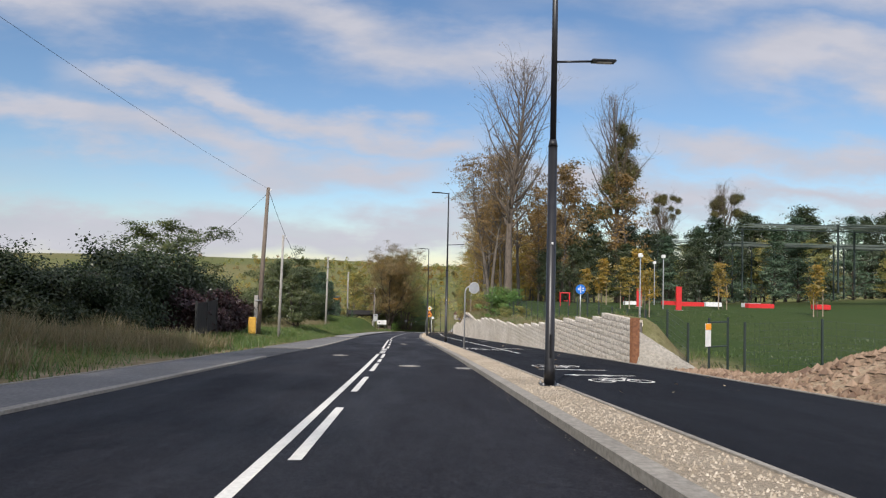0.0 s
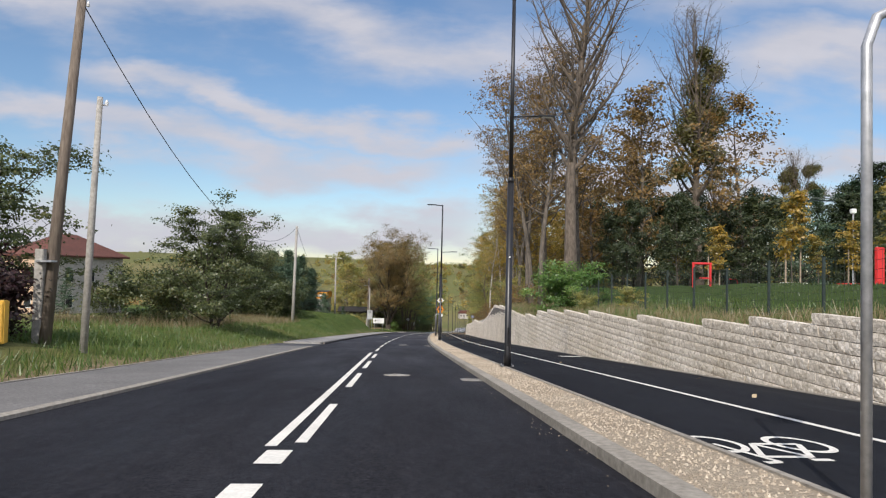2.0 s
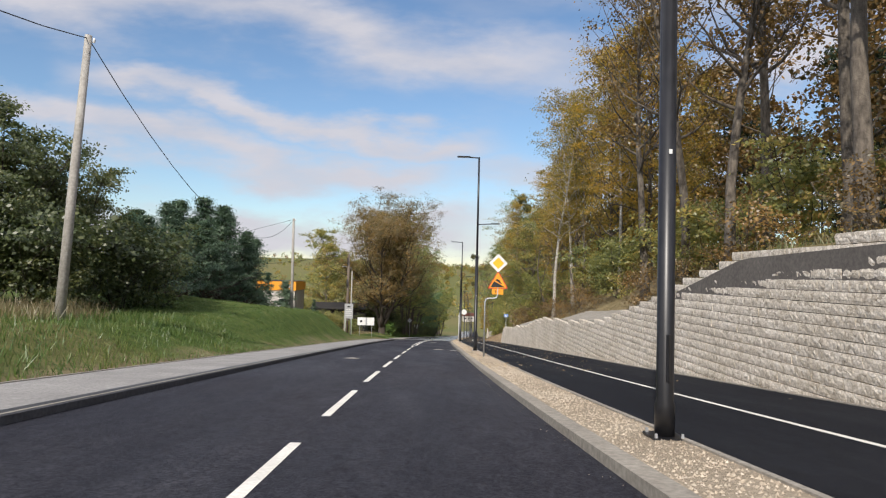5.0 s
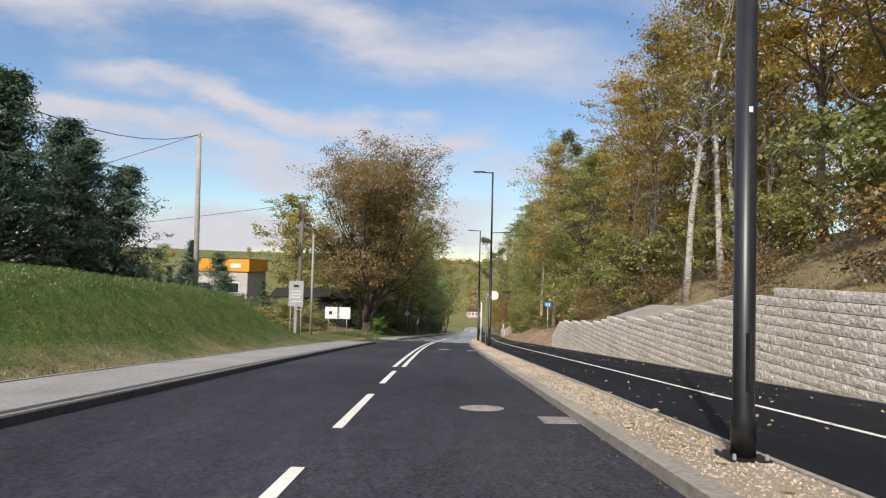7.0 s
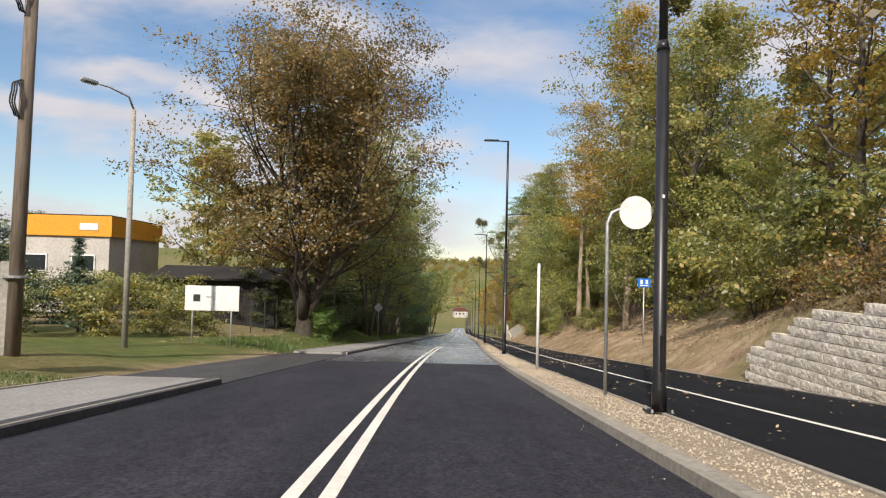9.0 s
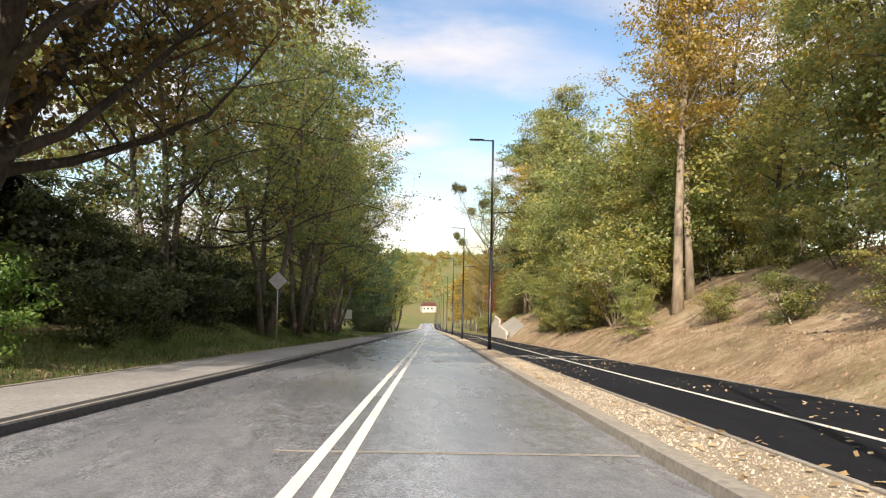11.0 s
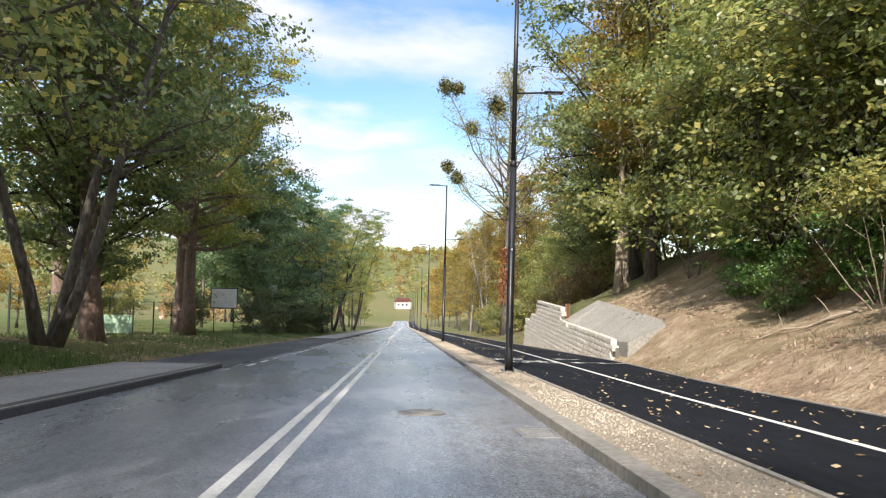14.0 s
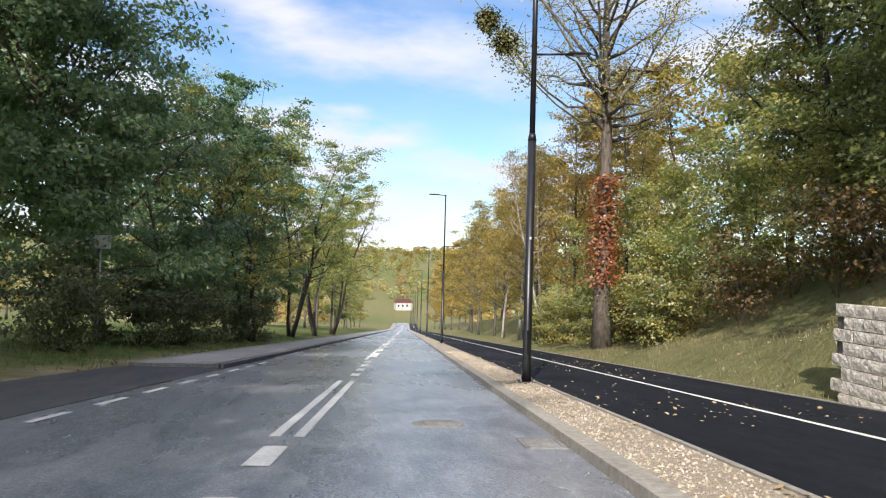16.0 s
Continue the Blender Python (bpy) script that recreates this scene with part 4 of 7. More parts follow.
tree_kind("hedge", "dark red-leaved hedge bush", "hedge", M_BARKD, L_HEDGE, height=2.2, trunk_r=0.04, base=0.02, spread=1.3, shape=column, limbs=30, twigs=5, leaves=6750, leaf=0.088, clump=0.26, forks=3, lean=0.05)
tree_kind("sapling", "young staked park tree with yellow leaves", "young tree", M_BARK, L_GOLD, height=4.2, trunk_r=0.03, base=0.30, spread=0.75, shape=dome, limbs=18, twigs=4, leaves=1650, leaf=0.110, clump=0.2, lift=0.1, lean=0.02)
tree_kind("fillgreen", "distant green broadleaf tree in the wood", "tree", M_BARKD, L_GREEN, height=17, trunk_r=0.24, base=0.12, spread=5.0, shape=dome, limbs=24, twigs=5, leaves=6200, leaf=0.27, clump=0.62, lean=0.05)
tree_kind("fillolive", "distant olive and yellow tree in the wood", "tree", M_BARK, L_OLIVE, height=17, trunk_r=0.22, base=0.12, spread=4.6, shape=dome, limbs=24, twigs=5, leaves=5600, leaf=0.26, clump=0.62, lean=0.05)
tree_kind("fillgold", "distant golden autumn tree in the wood", "tree", M_BARK, L_GOLD, height=18, trunk_r=0.22, base=0.15, spread=4.4, shape=dome, limbs=24, twigs=5, leaves=5200, leaf=0.25, clump=0.62, lean=0.05)
tree_kind("fillrusset", "distant russet tree in the wood", "tree", M_BARK, L_BROWN, height=18, trunk_r=0.22, base=0.18, spread=4.4, shape=dome, limbs=24, twigs=5, leaves=3375, leaf=0.231, clump=0.62, lean=0.05)
tree_kind("fillpine", "distant dark conifer in the wood", "pine", M_BARKD, L_PINE, height=14, trunk_r=0.18, base=0.05, spread=3.4, shape=cone, limbs=44, twigs=5, leaves=6500, leaf=0.15, clump=0.5, long=2.4, lift=0.0, bend=0.2)
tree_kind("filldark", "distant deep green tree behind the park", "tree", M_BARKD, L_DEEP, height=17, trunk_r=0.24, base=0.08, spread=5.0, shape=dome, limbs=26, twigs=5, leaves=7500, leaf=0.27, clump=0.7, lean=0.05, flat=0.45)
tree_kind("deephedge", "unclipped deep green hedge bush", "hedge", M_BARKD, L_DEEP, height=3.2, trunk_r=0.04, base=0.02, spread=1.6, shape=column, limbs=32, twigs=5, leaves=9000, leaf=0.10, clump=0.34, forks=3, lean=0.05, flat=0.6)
tree_kind("thicket", "thicket of pale leaning stems with a thin leafy top", "thicket", M_BARKL, L_LIME, height=5.0, trunk_r=0.04, base=0.55, spread=1.6, shape=dome, limbs=30, twigs=4, leaves=2200, leaf=0.125, clump=0.4, forks=11, lean=0.12, bend=0.2)
tree_kind("youngolive", "slender young tree with olive leaves", "young tree", M_BARKD, L_OLIVE, height=8.0, trunk_r=0.055, base=0.16, spread=2.8, shape=dome, limbs=28, twigs=6, leaves=8000, leaf=0.12, clump=0.46, flat=0.4, forks=2, lift=0.02, lean=0.08, droop=0.1)
tree_kind("mistletree", "tall tree with crooked limbs, thin leaves and a vine-grown trunk", "tree", M_BARKB, L_OLIVE, height=27, trunk_r=0.42, base=0.42, spread=5.4, shape=dome, limbs=44, twigs=12, leaves=11000, leaf=0.105, clump=0.55, lift=0.06, bare=0.2, bend=0.24, lean=0.02)
tree_kind("leaner", "old dark tree with long crooked limbs and few russet leaves", "tree", M_BARKD, L_BROWN, height=14, trunk_r=0.30, base=0.25, spread=8.5, shape=crown_round, limbs=20, twigs=9, leaves=3800, leaf=0.12, clump=0.5, forks=2, lean=0.07, bend=0.36, bare=0.25, lift=0.02)
tree_kind("gnarled", "half-dead tree with crooked pale limbs and few russet leaves", "tree", M_BARK, L_BROWN, height=8.5, trunk_r=0.17, base=0.25, spread=5.0, shape=dome, limbs=16, twigs=5, leaves=900, leaf=0.11, clump=0.4, forks=2, lean=0.08, bend=0.42, bare=0.5, lift=-0.02)
tree_kind("meadowtree", "dense rounded dark green meadow tree", "tree", M_BARKD, L_MEADOW, height=8.6, trunk_r=0.16, base=0.05, spread=3.6, shape=dome, limbs=34, twigs=6, leaves=17000, leaf=0.125, clump=0.40, forks=3, lean=0.05, lift=0.04)

tree_kind("woodgreen", "tall leaning tree of the wood with a dense dark green crown", "tree", M_BARK, L_WOOD, height=22, trunk_r=0.25, base=0.26, spread=5.7, shape=dome, limbs=54, twigs=7, leaves=15500, leaf=0.160, clump=0.50, lean=0.07, lift=0.03, forks=3, bend=0.24, flat=0.5)
tree_kind("robinia", "broad feathery green robinia beside the lay-by", "tree", M_BARK, L_ROBINIA, height=17, trunk_r=0.30, base=0.22, spread=6.0, shape=crown_round, limbs=60, twigs=8, leaves=62000, leaf=0.14, clump=0.58, lean=0.05, lift=0.02, droop=0.25, forks=2, long=2.0, flat=0.42)

# ---- planting ----
def mistletoe(y, d, h, r, parent_note="round ball of mistletoe high in a tree"):
    rng = np.random.default_rng(int(y * 7 + h * 3))
    p = P(y, d, h)
    n = int(900 + 1100 * max(r - 0.8, 0))
    pts = rng.normal(size=(n, 3))
    pts = pts / np.linalg.norm(pts, axis=1)[:, None] * (rng.random((n, 1)) ** 0.4) * r * (1 + 0.25 * rng.normal(size=(n, 1)))
    e = thing("mistletoe", p, parent_note, "mistletoe", "mistletoe balls")
    c = new("foliage", quick_mesh("foliage", leaf_cloud(pts, 0.11 if r < 1 else 0.16, rng, 0.0, 2.2), L_MIST))
    c.parent = e
    w = []
    for k in range(9):
        v = Vector(rng.normal(size=3)).normalized() * r * 0.8
        w.append(tube([Vector((0, 0, 0)), v * 0.5 + Vector((0, 0, 0.05)), v], [0.03, 0.02, 0.008], 4, False))
    part_of("stems", *merge(w), M_BARKD, e)


def rows(kind, spots, **k):
    for s in spots:
        plant(kind, *s, **k)


def planting():
    # right bank above the wall: the tall pair of old trees and the russet row
    plant("bare", 78.7, 13.2, 1.15, variants=1, turn=0.6)
    plant("bare", 108, 35, 1.35, variants=2, turn=2.0)
    rows("russet", [(82.7, 11.9, 1.0), (85.5, 15.5, 0.95), (88.3, 12.0, 1.05), (92.0, 12.3, 1.02), (96, 14.5, 1.0), (100, 12.6, 0.95), (104, 16, 1.05), (107.4, 13.8, 0.98), (113, 13.6, 1.0)], variants=3, tilt=-0.03)
    plant("gnarled", 143.5, 13.2, 1.0, variants=1, turn=2.2)
    plant("gnarled", 131.5, 14.0, 0.8, variants=1)
    rows("gold", [(118, 15.5, 0.95), (123, 18, 1.0), (128, 16.5, 1.0), (133, 17, 1.05), (141, 15.5, 1.0), (146, 19, 1.05), (150, 15, 0.95), (156, 18.5, 0.95), (161, 16.5, 0.92), (166, 18, 0.92)], variants=3)
    rows("birch", [(135.9, 12.4, 1.0), (136.8, 14.4, 1.02), (139, 16.0, 1.0), (124, 15.2, 0.9), (152, 15.4, 0.85)], variants=3)
    rows("russetshrub", [(y, 10.9 + 1.6 * random.random(), 0.55 + 0.4 * random.random()) for y in (84, 90, 95, 99, 104, 110, 116, 121, 126, 131, 137, 142, 146, 150, 153, 157)], variants=3, name="shrub")
    rows("shrub", [(y, 13 + 2.5 * random.random(), 0.9 + 0.7 * random.random()) for y in (98, 106, 112, 119, 126, 132, 139, 144, 149, 154, 158, 162, 166, 170)], variants=3, name="shrub")
    rows("brightshrub", [(75.7, 11.4, 0.95), (77.5, 12.8, 0.8), (72.5, 13, 0.7)], variants=2, name="shrub")
    rows("shrub", [(66, 11.0, 0.35), (69, 12.0, 0.4), (62, 12, 0.35)], variants=3, name="shrub")
    rows("fillrusset", [(90, 22, 1.0), (98, 25, 1.05), (106, 22, 1), (112, 27, 1), (120, 24, 1.05), (86, 30, 0.9), (128, 25, 1)], variants=3)
    rows("fillgold", [(134, 24, 1.0), (142, 26, 1.0), (150, 24, 1.0), (158, 25, 0.85), (138, 32, 1), (154, 34, 1), (166, 28, 0.8)], variants=3)
    rows("fillpine", [(88, 36, 0.7), (94, 45, 0.8), (104, 47, 0.85), (112, 55, 0.9), (84, 48, 0.8), (120, 62, 0.9), (100, 60, 0.9), (110, 75, 1.0), (124, 84, 1.0), (132, 96, 1), (118, 95, 0.95), (140, 112, 1), (128, 120, 1.0), (150, 74, 1.1)], variants=3, name="pine")
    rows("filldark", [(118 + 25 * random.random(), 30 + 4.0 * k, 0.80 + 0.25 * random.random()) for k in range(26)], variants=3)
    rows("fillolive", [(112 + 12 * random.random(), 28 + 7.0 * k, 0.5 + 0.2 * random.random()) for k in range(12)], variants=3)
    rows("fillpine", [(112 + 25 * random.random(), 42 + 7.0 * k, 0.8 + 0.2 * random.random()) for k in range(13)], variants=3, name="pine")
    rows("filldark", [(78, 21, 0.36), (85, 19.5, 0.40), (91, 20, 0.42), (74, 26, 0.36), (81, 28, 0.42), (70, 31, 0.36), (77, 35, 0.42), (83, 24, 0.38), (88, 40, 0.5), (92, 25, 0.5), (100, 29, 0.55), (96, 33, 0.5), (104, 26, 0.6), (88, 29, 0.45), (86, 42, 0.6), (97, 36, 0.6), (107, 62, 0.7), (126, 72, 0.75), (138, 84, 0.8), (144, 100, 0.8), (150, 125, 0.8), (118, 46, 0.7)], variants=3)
    rows("sapling", [(60, 18.9, 1.0), (52.8, 18.4, 1.0), (46.5, 17.5, 1.15), (70, 20, 0.95), (80, 22, 0.9), (92, 25, 0.9), (63, 24, 0.9), (56, 28, 0.95), (48, 31, 0.9), (74, 29, 0.9)], variants=3)
    rows("bare", [(163, 76, 1.25), (170, 63.5, 1.2), (169, 60, 1.05)], variants=2)
    # right slope in the wood
    plant("pale", 178.7, 12.2, 1.0, variants=2)
    plant("pale", 198.8, 12.7, 1.0, variants=2)
    plant("pale", 200.2, 13.9, 0.85, variants=2)
    rows("pale", [(248.0, 12.6, 0.85), (249.2, 13.4, 0.75)], variants=2)
    plant("olive", 174, 14.5, 1.0, variants=3)
    rows("understory", [(221, 15.5, 1.4), (227, 15.5, 1.5), (233, 14.2, 1.3), (238, 15.0, 1.5), (243, 14.5, 1.4), (213, 15.5, 1.5)], variants=4)
    rows("youngolive", [(206.5, 11.2, 0.5), (210.5, 10.6, 0.55), (214.0, 11.3, 0.6), (218.5, 10.9, 0.5), (222.0, 11.6, 0.55)], variants=3)
    rows("understory", [(208.5, 10.4, 0.45), (212.5, 11.5, 0.6), (216.5, 10.3, 0.45), (220.0, 11.0, 0.55), (199.5, 10.8, 0.3), (195.5, 9.6, 0.28)], variants=4)
    rows("shrub", [(207.5, 10.7, 0.6), (211.5, 10.1, 0.55), (215.2, 10.4, 0.65), (219.4, 10.2, 0.6), (222.8, 10.9, 0.7), (182.0, 11.6, 0.6), (187.5, 11.9, 0.55), (192.5, 11.8, 0.5)], variants=3, name="shrub")
    rows("leaner", [(258.5, 15.8, 1.15)], variants=2)
    rows("woodgreen", [(180.5, 15.5, 0.95)], variants=2)
    rows("olive", [(247.5, 14.2, 1.35), (239.5, 17.0, 1.3), (234.0, 15.5, 1.1)], variants=3)
    rows("gold", [(186, 17, 1.0), (192, 19, 1.05), (205, 18, 1.05), (212, 17, 1.0), (218, 21, 1.0)], variants=3)
    rows("olive", [(182, 20, 1.0), (197, 22, 1.0), (209, 23, 1.05), (221, 20, 0.9), (238, 17.5, 1.05), (246, 20, 1.0), (258, 21, 1.0), (268, 20, 0.9)], variants=3)
    rows("green", [(250.5, 14.6, 1.15), (262, 15.8, 0.8), (257, 18.5, 0.9), (267, 17, 0.8)], variants=3)
    rows("understory", [(y, 13.4 + 3.0 * random.random(), 0.8 + 0.45 * random.random()) for y in (172, 181, 201.5, 207, 212, 218, 224, 231)], variants=4)
    rows("youngolive", [(y, 13.4 + 3.0 * random.random(), 0.75 + 0.45 * random.random()) for y in (176, 184.5, 204, 209.5, 215, 221, 227.5)], variants=3)
    rows("understory", [(y, 15.0 + 3 * random.random(), 1.0 + 0.4 * random.random()) for y in (186, 193, 203, 211, 217, 223, 229, 235, 239, 243, 251, 256)], variants=4)
    rows("thicket", [(202.4, 11.7, 0.95), (204.8, 11.5, 1.1), (209.6, 11.9, 0.9)], variants=3, name="thicket", sink=0.1)
    rows("thicket", [(y, 12.6 + 2.2 * random.random(), 0.75 + 0.4 * random.random()) for y in (181, 185, 203.5, 206, 208.5, 211, 213.5, 216, 218.5, 221.5, 225, 229)], variants=3, name="thicket", sink=0.1)
    rows("brightshrub", [(226.0, 12.6, 0.6), (229.5, 13.0, 0.7), (233.0, 12.8, 0.6), (236.5, 13.2, 0.7)], variants=2, name="shrub")
    rows("russetshrub", [(y, 12.4 + 2 * random.random(), 0.5 + 0.3 * random.random()) for y in (184, 207, 215, 223, 232)], variants=3, name="shrub")
    rows("shrub", [(y, 14.5 + 4 * random.random(), 0.8 + 0.6 * random.random()) for y in (180, 185, 190, 195, 200, 205, 210, 215, 220, 226, 232, 237, 241, 245, 252, 256, 260)], variants=3, name="shrub")
    rows("fillolive", [(y, 27 + 8 * random.random(), 1.05) for y in (172, 181, 190, 199, 208, 217, 226, 235, 244, 253, 262, 271)], variants=3)
    rows("fillgreen", [(y, 36 + 8 * random.random(), 1.15) for y in (178, 192, 206, 220, 234, 248, 262)], variants=3)
    # right, beyond the second wall
    old = plant("mistletree", 275.6, 10.9, 1.0, variants=1, turn=1.0)
    inv = old.matrix_basis.inverted()
    for y, d, h, r in ((276.5, 5.0, 16.7, 0.13), (276.4, 5.9, 15.6, 0.11), (279, 7.6, 21.4, 0.15), (278.6, 4.8, 25.3, 0.16), (271, 8.9, 21.0, 0.14), (277.5, 15.5, 19.5, 0.15), (274, 17.0, 16.0, 0.12)):
        a, b = P(275.8, 10.8, 11.5 + 0.25 * (h - 15)), P(y, d, h)
        mid = a.lerp(b, 0.5) + Vector((0.1, 0, -0.7))
        r *= 0.62
        bow = [a.lerp(b, k / 6) + Vector((random.uniform(-0.3, 0.3), random.uniform(-0.3, 0.3), -1.1 * math.sin(math.pi * k / 6) + random.uniform(-0.2, 0.2))) for k in range(1, 6)]
        wood = [tube([inv @ p for p in [a] + bow + [b]], [r * (1 - 0.11 * k) for k in range(7)], 7)]
        mid = bow[2]
        for k in range(9):
            q = mid.lerp(b, 0.15 + 0.11 * k)
            w = Vector((random.uniform(-1, 1), random.uniform(-1, 1), random.uniform(0.1, 1.2))).normalized() * random.uniform(1.0, 2.2)
            wood.append(tube([inv @ q, inv @ (q + w * 0.5 + Vector((0, 0, 0.12))), inv @ (q + w)], [r * 0.3, r * 0.2, 0.012], 5, False))
        part_of("limb", *merge(wood), M_BARKB, old, smooth_faces=True)
        rng = np.random.default_rng(int(h * 10))
        spots = np.array([list(inv @ mid.lerp(b, 0.3 + 0.75 * rng.random())) for _ in range(650)]) + rng.normal(size=(650, 3)) * np.array([0.55, 0.55, 0.45])
        tuft = new("foliage", quick_mesh("foliage", leaf_cloud(spots, 0.10, rng), L_OLIVE))
        tuft.parent = old
    rows("understory", [(259, 15, 0.8), (262, 17, 0.9), (266, 14.5, 0.8), (270, 15, 0.9), (274, 14, 0.85), (279, 14.5, 0.9), (284, 13.5, 0.8), (268, 18, 1.0)], variants=4)
    rows("russetshrub", [(260, 13.6, 1.0), (263, 14.2, 1.1), (266, 13, 0.9), (269, 14, 1.1), (272, 12.9, 1.0), (257.5, 14, 1.1), (276, 12.6, 1.0)], variants=3, name="shrub")
    rows("shrub", [(259, 15.5, 1.1), (262, 16.5, 1.2), (265, 16, 1.2), (270, 11.8, 0.9), (273, 12.5, 1.1), (277, 11.5, 1.0), (279, 13, 1.2), (283, 11.5, 1.0), (288, 11.2, 1.1), (292, 12, 1.0)], variants=3, name="shrub")
    rows("gold", [(281, 14, 0.75), (287, 12.5, 0.75), (294, 11.5, 0.75), (302, 12, 0.8), (311, 11.5, 0.8), (321, 12, 0.85), (333, 11.5, 0.9), (347, 12, 0.9)], variants=3)
    rows("birch", [(289, 10.8, 0.7), (291, 11.3, 0.7), (299, 11, 0.75), (307, 10.8, 0.7)], variants=3)
    rows("fillgold", [(275, 20, 0.8), (285, 19, 0.85), (297, 18, 0.9), (310, 18, 0.9), (325, 17, 0.9), (342, 16, 0.95), (362, 13, 1), (382, 13, 1), (405, 13, 1), (430, 13, 1), (460, 13, 1), (495, 13, 1)], variants=3)
    rows("fillolive", [(290, 26, 1), (306, 26, 1), (324, 25, 1), (350, 22, 1), (375, 20, 1), (400, 20, 1), (440, 20, 1)], variants=3)
    # unseen tall trees, added behind the first hedge to shade the road's beginning
    rows("green", [(-22, -15.5, 1.25), (-13, -18.5, 1.3), (-5, -21, 1.35), (3, -24, 1.3), (-30, -13, 1.2), (-38, -17, 1.3), (-20, -25, 1.4), (-46, -12, 1.3), (-9, -29, 1.4)], variants=3)
    # left, by the hedges and meadow
    rows("hedge", [(40.5 + 1.3 * k, -11.95 + 0.05 * k, 1.05 + 0.12 * random.random()) for k in range(10)], variants=3, name="hedge_bush")
    rows("deephedge", [(36 + 1.7 * k, -13.4, 1.15 + 0.15 * random.random()) for k in range(11)], variants=3, name="hedge_bush")
    rows("deephedge", [(15 + 1.9 * k, -13.5 + 0.06 * k, 0.68 + 0.18 * random.random()) for k in range(10)], variants=3, name="hedge_bush")
    rows("deephedge", [(31.0, -11.4, 0.65), (32.4, -11.9, 0.75), (33.6, -12.3, 0.8), (28.6, -12.4, 0.75), (26.8, -12.8, 0.8), (30.0, -12.6, 0.8)], variants=3, name="hedge_bush")
    rows("greenshrub", [(16, -17, 0.9), (22, -17.5, 0.85), (29, -17, 0.9), (8, -15, 0.9), (3, -14, 0.9)], variants=3, name="shrub")
    plant("spruce", 30, -16.6, 0.85, variants=2, name="spruce")
    rows("meadowtree", [(66.8, -21.9, 1.18), (70.8, -10.0, 0.80)], variants=3)
    rows("greenshrub", [(73, -13.5, 1.1), (77, -15, 1.2), (83, -17, 1.2), (69, -15, 1.0), (90, -19, 1.3)], variants=3, name="shrub")
    rows("meadowtree", [(106, -18.9, 1.0), (110.5, -18.0, 0.85), (103.5, -17.6, 0.62), (108, -21.5, 0.9), (112, -20.5, 0.8)], variants=3)
    rows("greenshrub", [(103.5, -15.5, 1.4), (106.5, -16.2, 1.4), (110, -15, 1.5), (114, -15.5, 1.4), (104, -14.9, 0.9), (101, -18.5, 0.9)], variants=3, name="shrub")
    rows("pine", [(112, -18.5, 0.60), (116.5, -16.6, 0.60), (119.5, -19.5, 0.68), (122.5, -17.0, 0.68), (126, -19.5, 0.76), (128.5, -17.4, 0.76), (131.5, -20, 0.80), (133.5, -17.8, 0.92), (136.5, -20.0, 1.08), (139, -18.0, 0.87), (141.5, -21.0, 1.08), (144.8, -19.0, 1.00), (148, -22, 0.92), (129, -23, 0.84), (137, -24, 1.08)], variants=3, name="pine")
    rows("spruce", [(165, -23.5, 1.15), (168, -17.2, 0.6), (168, -26.5, 0.8), (152, -26, 0.8), (96, -33, 0.6)], variants=2, name="spruce")
    rows("pine", [(166, -21.0, 0.80), (170, -25.5, 0.66), (170, -28.5, 0.62), (171, -31.5, 0.68), (168, -34.5, 0.6), (172, -37, 0.7)], variants=3, name="pine")
    rows("greenshrub", [(175, -29, 1.0), (174, -26, 1.1), (176, -23.5, 1.1), (175, -20.8, 1.0), (173, -31, 1.0), (177, -18.6, 0.9)], variants=3, name="shrub")
    rows("shrub", [(152, -18, 0.9), (163, -17.5, 0.9), (167, -15.5, 1.0), (171, -14.5, 1.1), (170, -12, 0.8)], variants=3, name="shrub")
    rows("fillgreen", [(88, -62, 0.5), (100, -75, 0.5), (118, -58, 0.5), (130, -48, 0.45), (150, -58, 0.5), (172, -52, 0.55), (190, -62, 0.6), (210, -50, 0.6), (60, -70, 0.45), (40, -60, 0.4)], variants=3)
    # left wood
    plant("maple", 180.6, -9.2, 0.97, variants=1, turn=0.4)
    rows("leaner", [(199.5, -12.4, 0.95), (207.5, -12.6, 0.95)], variants=2)
    rows("woodgreen", [(194.5, -10.2, 0.95), (202.5, -8.2, 0.98), (209.5, -7.9, 1.0), (217, -8.6, 0.98), (225, -8.6, 0.98), (233, -9.0, 0.95)], variants=2)
    rows("green", [(238.5, -10.4, 0.9), (243.5, -13.2, 0.75)], variants=3)
    rows("greenshrub", [(y, -11.2 - 3.5 * random.random(), 1.1 + 0.4 * random.random()) for y in (190, 196, 203, 210)], variants=3, name="shrub")
    rows("shrub", [(y, -10.8 - 2.5 * random.random(), 0.9 + 0.4 * random.random()) for y in (216, 222, 229)], variants=3, name="shrub")
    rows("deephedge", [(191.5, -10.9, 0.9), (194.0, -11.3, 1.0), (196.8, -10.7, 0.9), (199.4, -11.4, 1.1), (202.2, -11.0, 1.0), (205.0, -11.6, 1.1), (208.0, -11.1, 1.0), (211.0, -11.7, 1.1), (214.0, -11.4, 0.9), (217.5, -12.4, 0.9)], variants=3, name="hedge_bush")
    rows("fillolive", [(194, -21.5, 0.9), (202, -23, 1.0), (210, -21.5, 0.9)], variants=3)
    rows("olive", [(208, -13.5, 0.62), (216, -13.0, 0.55)], variants=2)
    rows("olive", [(219, -9.4, 0.95)], variants=2)
    rows("meadowtree", [(190, -12.8, 0.62), (186, -13.5, 0.55), (193.5, -11.5, 0.55)], variants=2)
